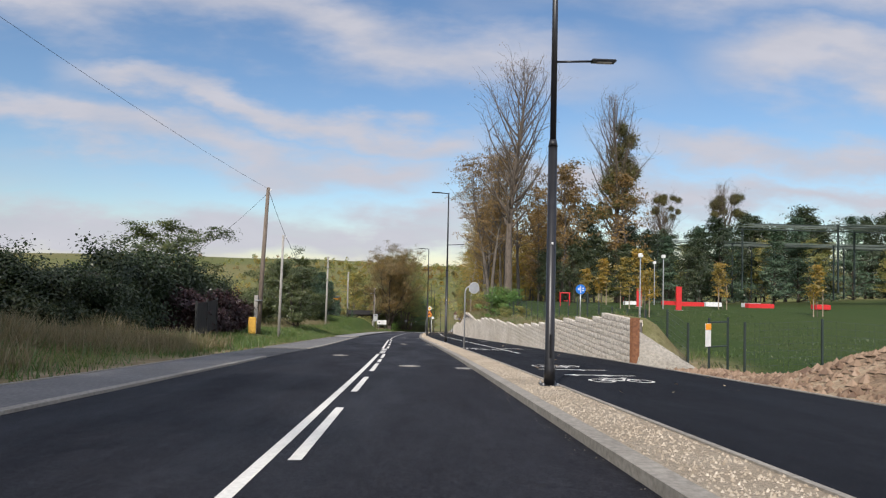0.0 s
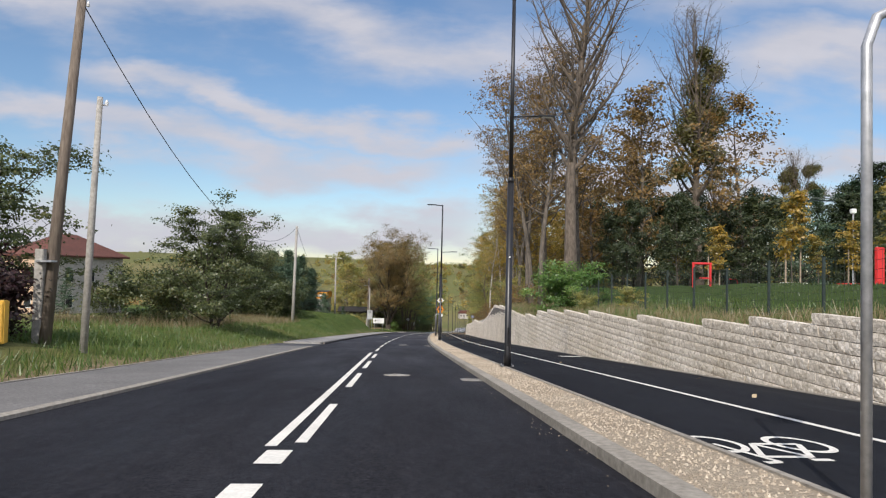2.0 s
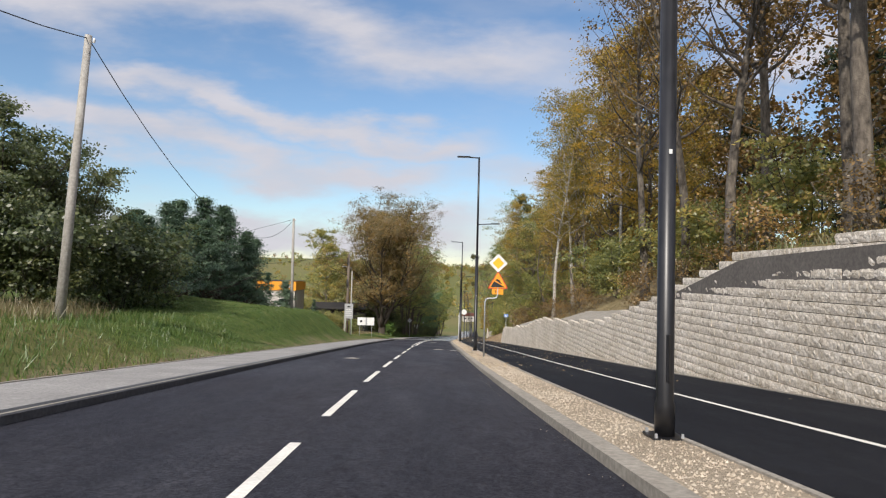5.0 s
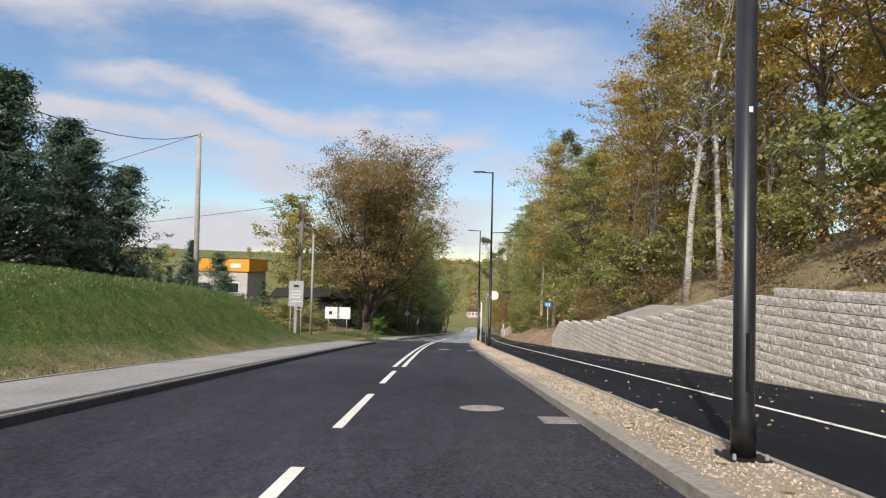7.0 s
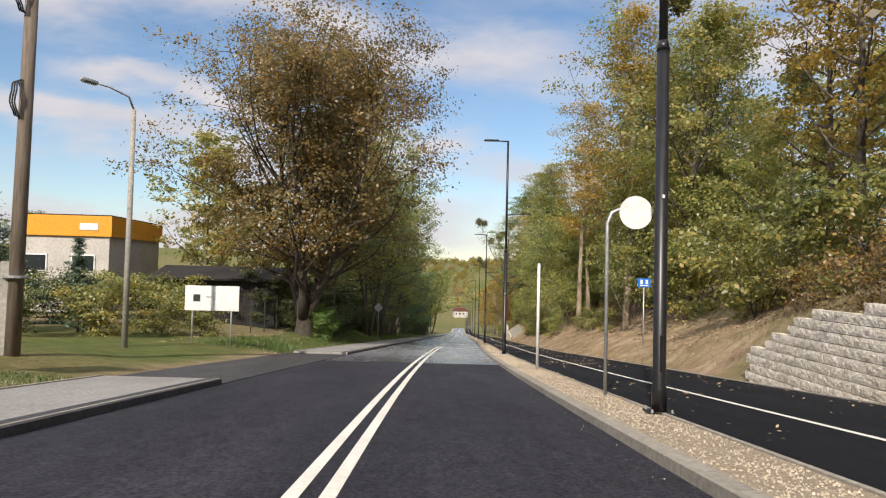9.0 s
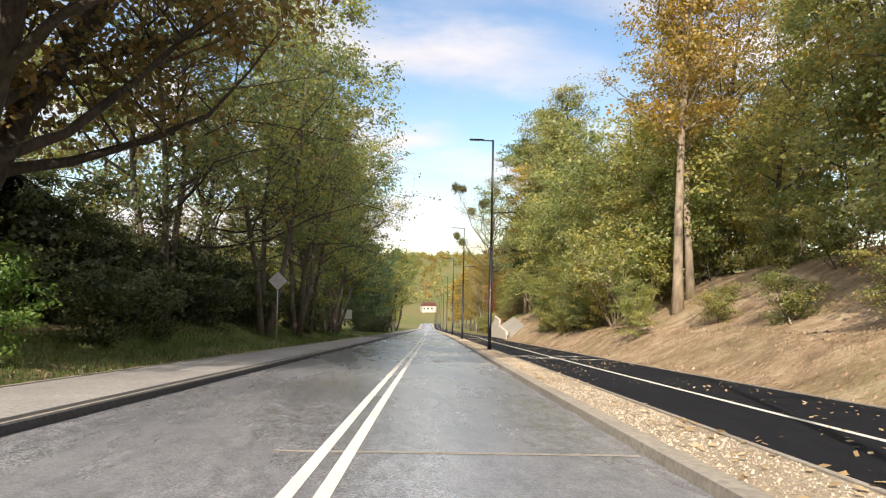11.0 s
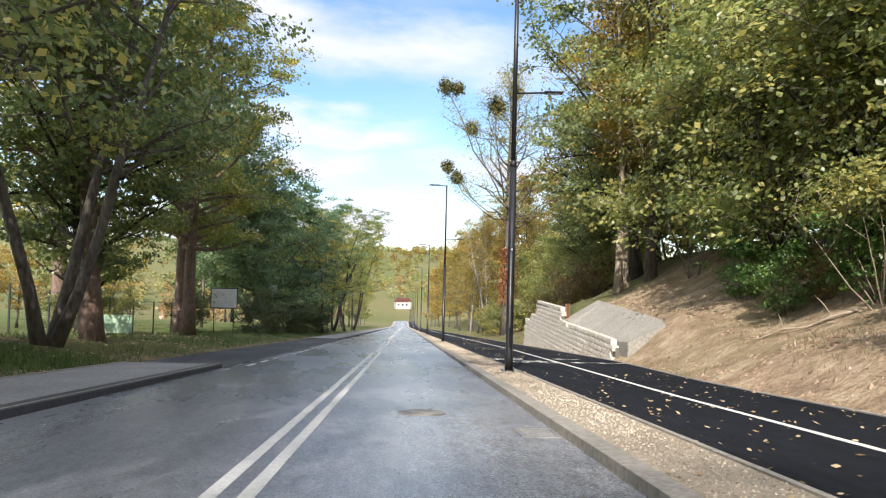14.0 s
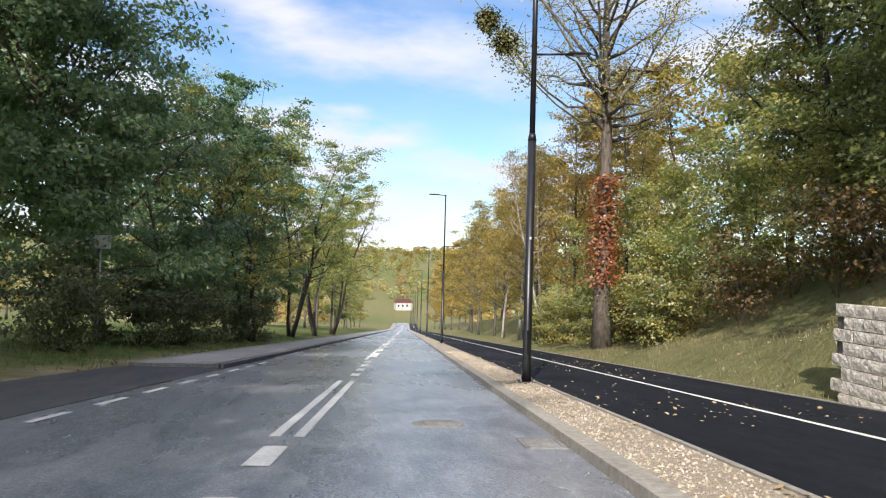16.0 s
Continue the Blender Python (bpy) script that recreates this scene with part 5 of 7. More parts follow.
    rows("tallpine", [(237.0, -9.6, 0.85), (251.5, -11.2, 0.92), (256.6, -13.4, 0.95), (246, -15.5, 0.85)], variants=2)
    plant("robinia", 271.0, -10.6, 1.0, variants=1, turn=3.9)
    rows("feather", [(281, -11.0, 0.8), (290, -11.0, 0.85)], variants=3)
    rows("darkgreen", [(283, -7.6, 0.72), (297, -8, 0.8), (309, -7.5, 0.8), (322, -7.5, 0.85)], variants=3)
    rows("greenshrub", [(262, -10.2, 0.75), (264.5, -9.2, 0.8), (267, -10, 1.0), (269, -8.6, 0.85), (272.5, -8.3, 0.85), (276, -8.2, 0.9), (280, -7.8, 0.8), (259, -13.5, 0.9), (284, -8, 0.9)], variants=3, name="shrub")
    rows("greenshrub", [(186, -8.4, 0.7), (190, -9.0, 0.8), (197, -9.3, 0.9), (203, -9.0, 0.8), (209, -10, 0.9), (216, -9.5, 0.9), (223, -9.8, 0.9), (228, -10.3, 0.8), (184, -10.5, 0.8)], variants=3, name="shrub")
    plant("brightshrub", 181.0, -8.0, 0.6, variants=2, name="shrub")
    rows("shrub", [(249, -14.5, 0.8), (244, -13.8, 0.7), (235, -14, 0.9)], variants=3, name="shrub")
    rows("fillgreen", [(y, -20 - 8 * random.random(), 1.0) for y in (304, 314, 325, 340)], variants=3)
    rows("fillolive", [(y, -11 - 5 * random.random(), 0.9) for y in (335, 350, 366, 384, 404, 428, 455, 485)], variants=3)
    rows("fillgold", [(y, -22 - 8 * random.random(), 0.36) for y in (232, 238, 245, 252, 258, 264, 270, 278)], variants=3)
    rows("fillolive", [(y, -34 - 14 * random.random(), 0.45 + 0.15 * random.random()) for y in (262, 270, 277, 284, 291, 298, 306, 315)], variants=3)
    rows("fillgold", [(y, -20 - 8 * random.random(), 0.8) for y in (318, 345, 370, 400)], variants=3)
    for y, d, h, r in ((108, 34.5, 30.5, 1.80), (109, 36.2, 28.6, 1.92), (108, 34.0, 27.0, 1.80), (108, 36.5, 32.4, 1.44), (107.5, 33.0, 24.8, 1.68), (108, 35.8, 25.6, 1.80), (108, 37.2, 27.2, 1.20), (107, 34.6, 22.6, 1.56), (107, 32.0, 20.5, 1.44), (107, 36.2, 22.0, 1.44), (107, 34.8, 34.0, 1.20),
                       (173.4, 12.8, 21.5, 0.8), (173.2, 13.6, 20.2, 0.7), (276.5, 5.0, 16.8, 0.6), (276.4, 5.9, 15.7, 0.65), (279, 7.6, 21.5, 0.8), (278.6, 4.8, 25.5, 0.9), (278.2, 6.0, 25.2, 0.7), (271, 8.9, 21.2, 0.75), (276, 9.9, 22.6, 0.85), (276.5, 11.6, 24.4, 0.8)):
        mistletoe(y, d, h, r)
    for k in range(12):
        mistletoe(169 + random.random(), 59 + 8 * random.random(), 30 + 7 * random.random(), 0.7 + 0.4 * random.random())
        mistletoe(163 + random.random(), 72 + 8 * random.random(), 30 + 6 * random.random(), 0.9 + 0.5 * random.random())


planting()


def far_woods():
    """The wooded hillside across the valley, as one spread of crowns."""
    rng = np.random.default_rng(5)
    for name, mat, n, lo, hi in (("far_woods", L_OLIVE, 420, 600, 1500), ("far_woods", L_GOLD, 380, 520, 1400), ("far_woods", L_BROWN, 220, 450, 1500)):
        pts = []
        for _ in range(n):
            y = rng.uniform(lo, hi)
            d = rng.normal() * 260
            if abs(d) < 26 and y < 760:
                d = math.copysign(26 + 30 * rng.random(), d)
            p = ground_at(y, d)
            q = rng.normal(size=(70, 3))
            q = q / np.linalg.norm(q, axis=1)[:, None] * rng.uniform(0.5, 1.0, size=(70, 1)) * np.array([5.0, 5.0, 5.5]) * rng.uniform(0.7, 1.3)
            pts.append(q + np.array([p.x, p.y, p.z + 5.0]))
        c = new(name, quick_mesh(name, leaf_cloud(np.concatenate(pts), 1.6, rng, 0, 1.2), mat))
        tagged(c, "autumn woods covering the far hillside", "woods", kind="stuff")


far_woods()

# ---- street furniture ----
def road_turn(y):
    return -bearing(y)


def street_lamp():
    e = thing("street_lamp", (0, 0, 0), "tall black steel street lamp standing in the gravel strip", "street lamp", "street lamps along the road")
    plate = part("base_plate", bm_box(0.36, 0.36, 0.03, (0, 0, 0.015), 0.006), M_BLACK, e)
    for sx in (-1, 1):
        for sy in (-1, 1):
            part_of("bolt", *tube([(sx * 0.14, sy * 0.14, 0.03), (sx * 0.14, sy * 0.14, 0.075)], [0.018, 0.015], 6), M_GALV, plate)
    part_of("pole", *tube([(0, 0, 0.02), (0, 0, 0.35), (0, 0, 0.40), (0, 0, 5.2)], [0.105, 0.105, 0.092, 0.088], 20), M_BLACK, e, smooth_faces=True)
    part_of("collar", *tube([(0, 0, 5.15), (0, 0, 5.3)], [0.095, 0.07], 18), M_BLACK, e, smooth_faces=True)
    part_of("upper_pole", *tube([(0, 0, 5.2), (0, 0, 10.8)], [0.062, 0.05], 16), M_BLACK, e, smooth_faces=True)
    part_of("arm", *tube([(0.05, 0, 10.75), (-0.55, 0, 10.78)], [0.035, 0.035], 10), M_BLACK, e, smooth_faces=True)
    head = part("lamp_head", bm_box(0.75, 0.24, 0.07, (-0.85, 0, 10.80), 0.025), M_BLACK, e, "flat black lamp head over the road")
    part("lens", bm_box(0.42, 0.16, 0.012, (-0.92, 0, 10.76)), M_WHITE, head)
    part_of("side_arm", *tube([(0.05, 0, 7.02), (0.75, 0, 7.06)], [0.025, 0.025], 10), M_BLACK, e, smooth_faces=True)
    low = part("path_lamp_head", bm_box(0.50, 0.20, 0.055, (0.98, 0, 7.07), 0.02), M_BLACK, e, "flat black lamp head over the path")
    part("lens", bm_box(0.3, 0.13, 0.012, (1.0, 0, 7.037)), M_WHITE, low)
    part_of("door_plate", *tube([(0, -0.085, 0.6), (0, -0.085, 1.1)], [0.03, 0.03], 4), M_BLACK, e)
    part("sticker", bm_box(0.035, 0.004, 0.05, (0.0, -0.093, 3.05)), M_WHITE, e)
    return e


LAMPS = ((-17.5, 4.0), (15.85, 3.84), (49.6, 4.1), (83.0, 3.88), (111.9, 3.82), (146.0, 4.02), (169.3, 3.80), (200.8, 3.80), (230.2, 3.80), (258.2, 3.84), (291.0, 3.95)) + tuple((322 + 31 * k, 3.95) for k in range(8))
first = None
for y, d in LAMPS:
    p = P(y, d, 0.105)
    m = Matrix.Translation(p) @ Matrix.Rotation(road_turn(y), 4, "Z") @ Matrix.Diagonal((1, 1, 0.905 if 10 < y < 20 else 1.0, 1))
    if first is None:
        first = street_lamp()
        first.matrix_basis = m
        _keep = m
    else:
        first.matrix_basis = Matrix.Identity(4)
        copy_thing(first, m)
        first.matrix_basis = _keep


def wire(pts, label="sagging black overhead wire", r=0.018, sag=1.0):
    path = []
    for a, b in zip(pts, pts[1:]):
        for i in range(17):
            k = i / 16
            q = Vector(a).lerp(Vector(b), k)
            q.z -= sag * 4 * k * (1 - k)
            path.append(q)
    e = new("overhead_wire", mesh_of("overhead_wire", *tube(path, [r] * len(path), 5), M_INK))
    return tagged(e, label, "wire", "overhead wires")


def utility_pole(y, d, top, r0, r1, mat, label, lean=(0.0, 0.0), stub=None):
    p = ground_at(y, d)
    tall = zroad(y) + top - p.z
    e = thing("utility_pole", p, label, "utility pole", "utility poles")
    part_of("shaft", *tube([(0, 0, -0.5), (lean[0] * 0.5, lean[1] * 0.5, tall * 0.5), (lean[0], lean[1], tall)], [r0, (r0 + r1) / 2, r1], 12), mat, e, smooth_faces=True)
    if stub:
        part("foot", bm_box(0.26, 0.22, stub, (-0.18, 0, stub / 2 - 0.3), 0.02), M_CONC, e, "square concrete foot clamped to the pole")
        part_of("clamp", *tube([(0, 0, stub - 0.7), (0, 0, stub - 0.64)], [r0 * 1.5, r0 * 1.5], 12), M_GALV, e)
    bracket = part_of("bracket", *tube([(lean[0] - 0.02, lean[1], tall - 0.25), (lean[0] + 0.22, lean[1], tall - 0.22)], [0.02, 0.02], 6), M_IRON, e)
    part_of("insulator", *tube([(lean[0] + 0.2, lean[1], tall - 0.25), (lean[0] + 0.2, lean[1], tall - 0.16), (lean[0] + 0.2, lean[1], tall - 0.08)], [0.035, 0.05, 0.025], 8), M_WHITE, bracket)
    return p + Vector((lean[0], lean[1], tall - 0.1))


W1 = utility_pole(52.2, -9.75, 11.55, 0.19, 0.13, M_WOODPOLE, "old dark leaning wooden utility pole with concrete foot", (0.25, 0.95), 3.2)
utility_pole(51.0, -8.0, 7.75, 0.11, 0.08, M_CONC, "thin pale concrete post beside the meadow", (0.1, 0.2))
W2 = utility_pole(97.6, -10.85, 11.2, 0.17, 0.12, M_CONC, "grey concrete utility pole standing in the meadow", (-0.05, 1.2))
W3 = utility_pole(146.6, -14.6, 13.15, 0.18, 0.13, M_CONC, "tall grey concrete utility pole behind the bank", (-0.05, -0.2))
W4 = utility_pole(152.5, -9.5, 10.1, 0.18, 0.14, M_WOODPOLE, "weathered utility pole wound with cables", (0.05, 0.1), 2.6)
utility_pole(272.4, -16.9, 8.0, 0.14, 0.10, M_WOODPOLE, "thin dark utility pole behind the shrubs", (0.1, 0.0))
W0 = P(10, -16, 12.9)
wire([W0, W1], sag=0.5, r=0.009)
wire([W1, W2], sag=4.0)
wire([W2, W3], sag=4.2)
wire([W4, P(160, -70, 7)], sag=1.2)
wire([W3, P(160, -70, 4.5)], sag=1.0)
wire([W1 + Vector((0, 0, -0.3)), P(96, -34, 9)], sag=1.0, r=0.012)


def coil(y, d, h):
    e = thing("cable_coil", P(y, d, h), "coil of black cable hung on the pole", "cable coil", rz=0)
    pts = [(0.0 + 0.02 * math.sin(5 * a), 0.26 * math.cos(a), 0.42 * math.sin(a)) for a in [2 * math.pi * k / 20 for k in range(21)]]
    for k, o in enumerate((0, 0.05, 0.1)):
        part_of("loop", *tube([(x + o, y * (1 - o), z * (1 + o)) for x, y, z in pts], [0.02] * 21, 6), M_INK, e)


coil(152.4, -9.6, 9.2)
coil(152.4, -9.6, 6.6)


def old_street_light():
    p = ground_at(159.2, -10.2)
    e = thing("street_light", p, "old concrete street light with a bent arm", "street light")
    t = zroad(159.2) + 9.2 - p.z
    part_of("post", *tube([(0, 0, -0.3), (0, 0, t - 0.5)], [0.11, 0.08], 10), M_CONC, e, smooth_faces=True)
    part_of("arm", *tube([(0, 0, t - 0.5), (-0.1, -0.2, t - 0.1), (-0.5, -0.8, t + 0.05), (-0.8, -1.2, t + 0.08)], [0.04, 0.035, 0.03, 0.03], 8), M_GALV, e, smooth_faces=True)
    part("lantern", bm_box(0.25, 0.6, 0.14, (-0.9, -1.4, t + 0.06), 0.05, Matrix.Rotation(-0.55, 4, "Z")), M_GREYBACK, e)


old_street_light()


def disc(r, n=28, thick=0.006):
    bm = bmesh.new()
    bmesh.ops.create_cone(bm, cap_ends=True, segments=n, radius1=r, radius2=r, depth=thick)
    bmesh.ops.rotate(bm, matrix=Matrix.Rotation(radians(90), 3, "X"), verts=bm.verts)
    return bm


def prism(points, y0, y1):
    """A flat plate in the xz plane."""
    n = len(points)
    verts = [(x, y0, z) for x, z in points] + [(x, y1, z) for x, z in points]
    faces = [tuple(range(n)), tuple(range(2 * n - 1, n - 1, -1))] + [(i, n + i, n + (i + 1) % n, (i + 1) % n) for i in range(n)]
    return verts, faces


def rounded(points, r, n=4):
    out = []
    m = len(points)
    for i in range(m):
        p, a, b = Vector(points[i]), Vector(points[i - 1]), Vector(points[(i + 1) % m])
        u, v = (a - p).normalized(), (b - p).normalized()
        k = r / math.tan(u.angle(v) / 2)
        s, t = p + u * k, p + v * k
        for j in range(n + 1):
            f = j / n
            q = s.lerp(p, f).lerp(p.lerp(t, f), f)
            out.append((q.x, q.y))
    return out


M_FADED = plain("faded_ink", (0.55, 0.22, 0.03), 0.6)


def steep_sign():
    y, d = 103.72, 3.70
    e = thing("warning_sign", P(y, d, 0.1), "steep descent warning sign below a priority diamond, bent galvanised post", "road sign", rz=road_turn(y))
    part_of("post", *tube([(0, 0, 0), (0, 0, 2.34), (0.05, 0, 2.46), (0.14, 0, 2.50), (0.40, 0, 2.51), (0.50, 0, 2.55), (0.54, 0, 2.66), (0.54, 0.03, 4.38)], [0.032] * 8, 12), M_GALV, e, smooth_faces=True)
    c = 0.54
    di = lambda r, z: rounded([(c, z - r), (c + r, z), (c, z + r), (c - r, z)], 0.04)
    dm = part_of("diamond", *prism(di(0.405, 4.02), -0.02, -0.012), M_WHITE, e, "white diamond plate with a yellow centre")
    part_of("centre", *prism(di(0.25, 4.02), -0.025, -0.021), M_YELLOW, dm)
    tri = lambda s, z: rounded([(c - s / 2, z - s * 0.289), (c + s / 2, z - s * 0.289), (c, z + s * 0.577)], 0.045)
    tr = part_of("triangle", *prism(tri(0.88, 3.18), -0.02, -0.012), M_RED, e, "red-edged orange triangle plate")
    part_of("field", *prism(tri(0.78, 3.18), -0.025, -0.021), M_ORANGE, tr)
    part_of("slope", *prism([(c - 0.32, 2.985), (c + 0.32, 2.985), (c - 0.17, 3.25)], -0.029, -0.026), M_INK, tr)
    a = math.atan2(-0.27, 0.44)
    rot = lambda x, z: (c + 0.03 + x * math.cos(a) - z * math.sin(a), 3.225 + x * math.sin(a) + z * math.cos(a))
    part_of("car_mark", *prism([rot(x, z) for x, z in ((-0.15, -0.03), (0.15, -0.03), (0.15, 0.02), (0.07, 0.03), (0.03, 0.075), (-0.09, 0.075), (-0.13, 0.03), (-0.15, 0.02))], -0.029, -0.026), M_INK, tr)
    plate = part_of("plate", *prism(rounded([(c - 0.24, 2.68), (c + 0.24, 2.68), (c + 0.24, 2.915), (c - 0.24, 2.915)], 0.03), -0.02, -0.012), M_ORANGE, e, "small orange plate with a number")
    for text, dx, ink in (("9", -0.14, M_INK), ("%", 0.03, M_FADED)):
        cu = bpy.data.curves.new("digit", "FONT")
        cu.body, cu.size, cu.extrude = text, 0.17, 0.001
        tmp = bpy.data.objects.new("digit", cu)
        scene.collection.objects.link(tmp)
        me = bpy.data.meshes.new_from_object(tmp.evaluated_get(bpy.context.evaluated_depsgraph_get()))
        bpy.data.objects.remove(tmp)
        me.materials.append(ink)
        t = new("lettering", me)
        t.parent = plate
        t.matrix_basis = Matrix.Translation((c + dx, -0.0225, 2.74)) @ Matrix.Rotation(radians(90), 4, "X")


steep_sign()


def round_sign(y, d, h, tall, face, back, label, bent=0.0, turn=0.0, base=0.1, r=0.30, mark=None):
    e = thing("round_sign", P(y, d, base), label, "road sign", rz=road_turn(y))
    if bent:
        pts = [(0, 0, 0), (0, 0, tall - 0.25), (bent * 0.15, 0, tall - 0.06), (bent * 0.4, 0, tall), (bent, 0, tall + 0.02)]
    else:
        pts = [(0, 0, 0), (0, 0, tall)]
    part_of("post", *tube(pts, [0.032] * len(pts), 12), M_GALV, e, smooth_faces=True)
    bm = disc(r)
    m = Matrix.Translation((bent, -0.04, h)) @ Matrix.Rotation(turn, 4, "Z")
    bmesh.ops.transform(bm, matrix=m, verts=bm.verts)
    pl = part("plate", bm, back, e)
    bm = disc(r * 0.96, thick=0.002)
    bmesh.ops.transform(bm, matrix=m @ Matrix.Translation((0, -0.006, 0)), verts=bm.verts)
    part("face", bm, face, pl)
    if mark:
        for pts in mark:
            v, f = prism(pts, -0.011, -0.008)
            part_of("mark", [m @ Vector(q) for q in v], f, M_WHITE, pl)


round_sign(35.65, 4.0, 3.10, 3.15, M_GREYBACK, M_WHITE, "round sign turned towards the path on a hooked galvanised post", 0.45, radians(20), r=0.29)
arrow = [[(-0.02, -0.18), (0.02, -0.18), (0.02, 0.18), (-0.02, 0.18)], [(-0.17, 0.02), (-0.06, -0.06), (-0.06, 0.1)], [(0.06, 0.02), (0.17, 0.02), (0.12, 0.12)], [(0.06, -0.08), (0.17, -0.08), (0.17, -0.04), (0.06, -0.04)]]
round_sign(35.1, 9.75, 3.2 - 1.45, 2.0, M_BLUE, M_BLUE, "blue round cycle path sign above the retaining wall", base=1.45, r=0.25, mark=arrow)
round_sign(148.5, 3.9, 3.3, 3.35, M_GREYBACK, M_WHITE, "round sign seen from behind on a hooked galvanised post", 0.5, radians(180))


def plate_sign(y, d, base, tall, w, h, mat, label, name="sign", bars=None, turn=0.0, posts=1, post_mat=None):
    e = thing(name, P(y, d, base), label, "sign", rz=road_turn(y) + turn)
    for k in range(posts):
        x = 0.0 if posts == 1 else (-w * 0.36 if k == 0 else w * 0.36)
        part_of("post", *tube([(x, 0.03, -0.3), (x, 0.03, tall)], [0.03, 0.03], 10), post_mat or M_GALV, e, smooth_faces=True)
    pl = part("panel", bm_box(w, 0.02, h, (0, 0, tall - h / 2 + 0.02), 0.004), mat, e)
    for (bx, bz, bw, bh, bmat) in bars or ():
        part("printing", bm_box(bw, 0.004, bh, (bx * w, -0.0125, tall - h / 2 + 0.02 + bz * h)), bmat, pl)
    return e


plate_sign(168.1, 10.4, 0.2, 3.75, 0.62, 0.42, M_BLUE, "blue rectangular path sign on a thin post beside the bank", bars=[(-0.2, 0.1, 0.12, 0.2, M_WHITE), (0.2, 0.1, 0.12, 0.2, M_WHITE), (0, -0.3, 0.4, 0.05, M_WHITE)])
plate_sign(147.6, -8.45, 0.0, 3.95, 0.95, 1.65, M_GREYBACK, "grey information board on two posts at the bank", bars=[(0, 0.3, 0.35, 0.16, M_INK), (0, 0.1, 0.7, 0.05, M_WHITE), (0, -0.02, 0.7, 0.05, M_WHITE), (-0.05, -0.14, 0.6, 0.05, M_WHITE), (0, -0.3, 0.7, 0.04, M_WHITE)], name="information_board", posts=2, post_mat=plain("post_pale_green", (0.45, 0.55, 0.45)))
plate_sign(163.8, -8.95, 0.1, 2.72, 2.3, 1.05, M_WHITE, "white advertising board on posts beside the junction", bars=[(-0.28, 0.0, 0.30, 0.30, M_INK), (-0.05, 0.05, 0.25, 0.06, M_GREYBACK)], name="advertising_board", posts=2)
plate_sign(259.1, -11.3, 0.3, 3.2, 1.85, 1.45, M_WHITE, "blank white board in a dark frame on posts", name="notice_board", posts=2, post_mat=M_INK, bars=[(0, 0.47, 1.85, 0.07, M_INK), (0, -0.47, 1.85, 0.07, M_INK), (-0.48, 0, 0.07, 1.45, M_INK), (0.48, 0, 0.07, 1.45, M_INK)])
plate_sign(268.8, -10.0, 0.3, 4.0, 0.75, 0.5, M_WHITE, "small white board on a post among shrubs", posts=1)
plate_sign(247.1, -13.2, 0.2, 1.2, 1.5, 0.9, plain("pale_green_board", (0.45, 0.62, 0.42)), "pale green board leaning at the fence", name="board", posts=2)


M_SIGNBACK = plain("bare_aluminium_grey", (0.60, 0.61, 0.62), 0.55)


def diamond_back():
    y, d = 198.75, -6.6
    e = thing("priority_sign", P(y, d, 0.1), "grey back of a diamond road sign on a thin post", "road sign", rz=road_turn(y))
    part_of("post", *tube([(0, 0.03, 0), (0, 0.03, 3.5)], [0.03, 0.03], 10), M_GALV, e, smooth_faces=True)
    p = part_of("plate", *prism(rounded([(0, 2.72), (0.45, 3.17), (0, 3.62), (-0.45, 3.17)], 0.05), -0.005, 0.005), M_SIGNBACK, e)
    part("brace", bm_box(0.5, 0.02, 0.03, (0, -0.016, 3.17)), M_GALV, p)


diamond_back()


def white_posts():
    for y, d, t in ((156.7, 3.85, 3.2),):
        e = thing("marker_post", P(y, d, 0.1), "slim white steel post in the gravel strip", "post", "marker posts")
        part_of("shaft", *tube([(0, 0, 0), (0, 0, t)], [0.045, 0.045], 12), M_WHITE, e, smooth_faces=True)
        part_of("cap", *tube([(0, 0, t), (0, 0, t + 0.04)], [0.05, 0.03], 12), M_GALV, e)


white_posts()


def manhole(y, d, r=0.26):
    e = thing("manhole_cover", P(y, d, 0.0), "round worn iron manhole cover in the road", "manhole cover", "manhole covers")
    e.rotation_euler = (-math.atan(0.09), 0, 0)
    part_of("ring", *tube([(0, 0, -0.03), (0, 0, 0.006), (0, 0, 0.008)], [r + 0.07, r + 0.07, r + 0.05], 28), M_KERB, e)
    lid = part_of("lid", *tube([(0, 0, 0.0), (0, 0, 0.012)], [r, r - 0.01], 28), M_IRON, e)
    for k in range(-2, 3):
        part("rib", bm_box(1.5 * math.sqrt(max(r * r - (k * 0.11) ** 2, 0.01)), 0.03, 0.008, (0, k * 0.11, 0.015)), M_IRON, lid)


for y, d in ((23.1, 1.15), (29.6, -1.6), (47.5, 1.05), (72.3, 1.2), (102, -1.7), (115.8, 1.8), (141, 1.3), (167.2, 1.25), (190.5, 1.25), (211.4, 1.2), (223.1, 1.43), (252.8, 1.68)):
    manhole(y, d)


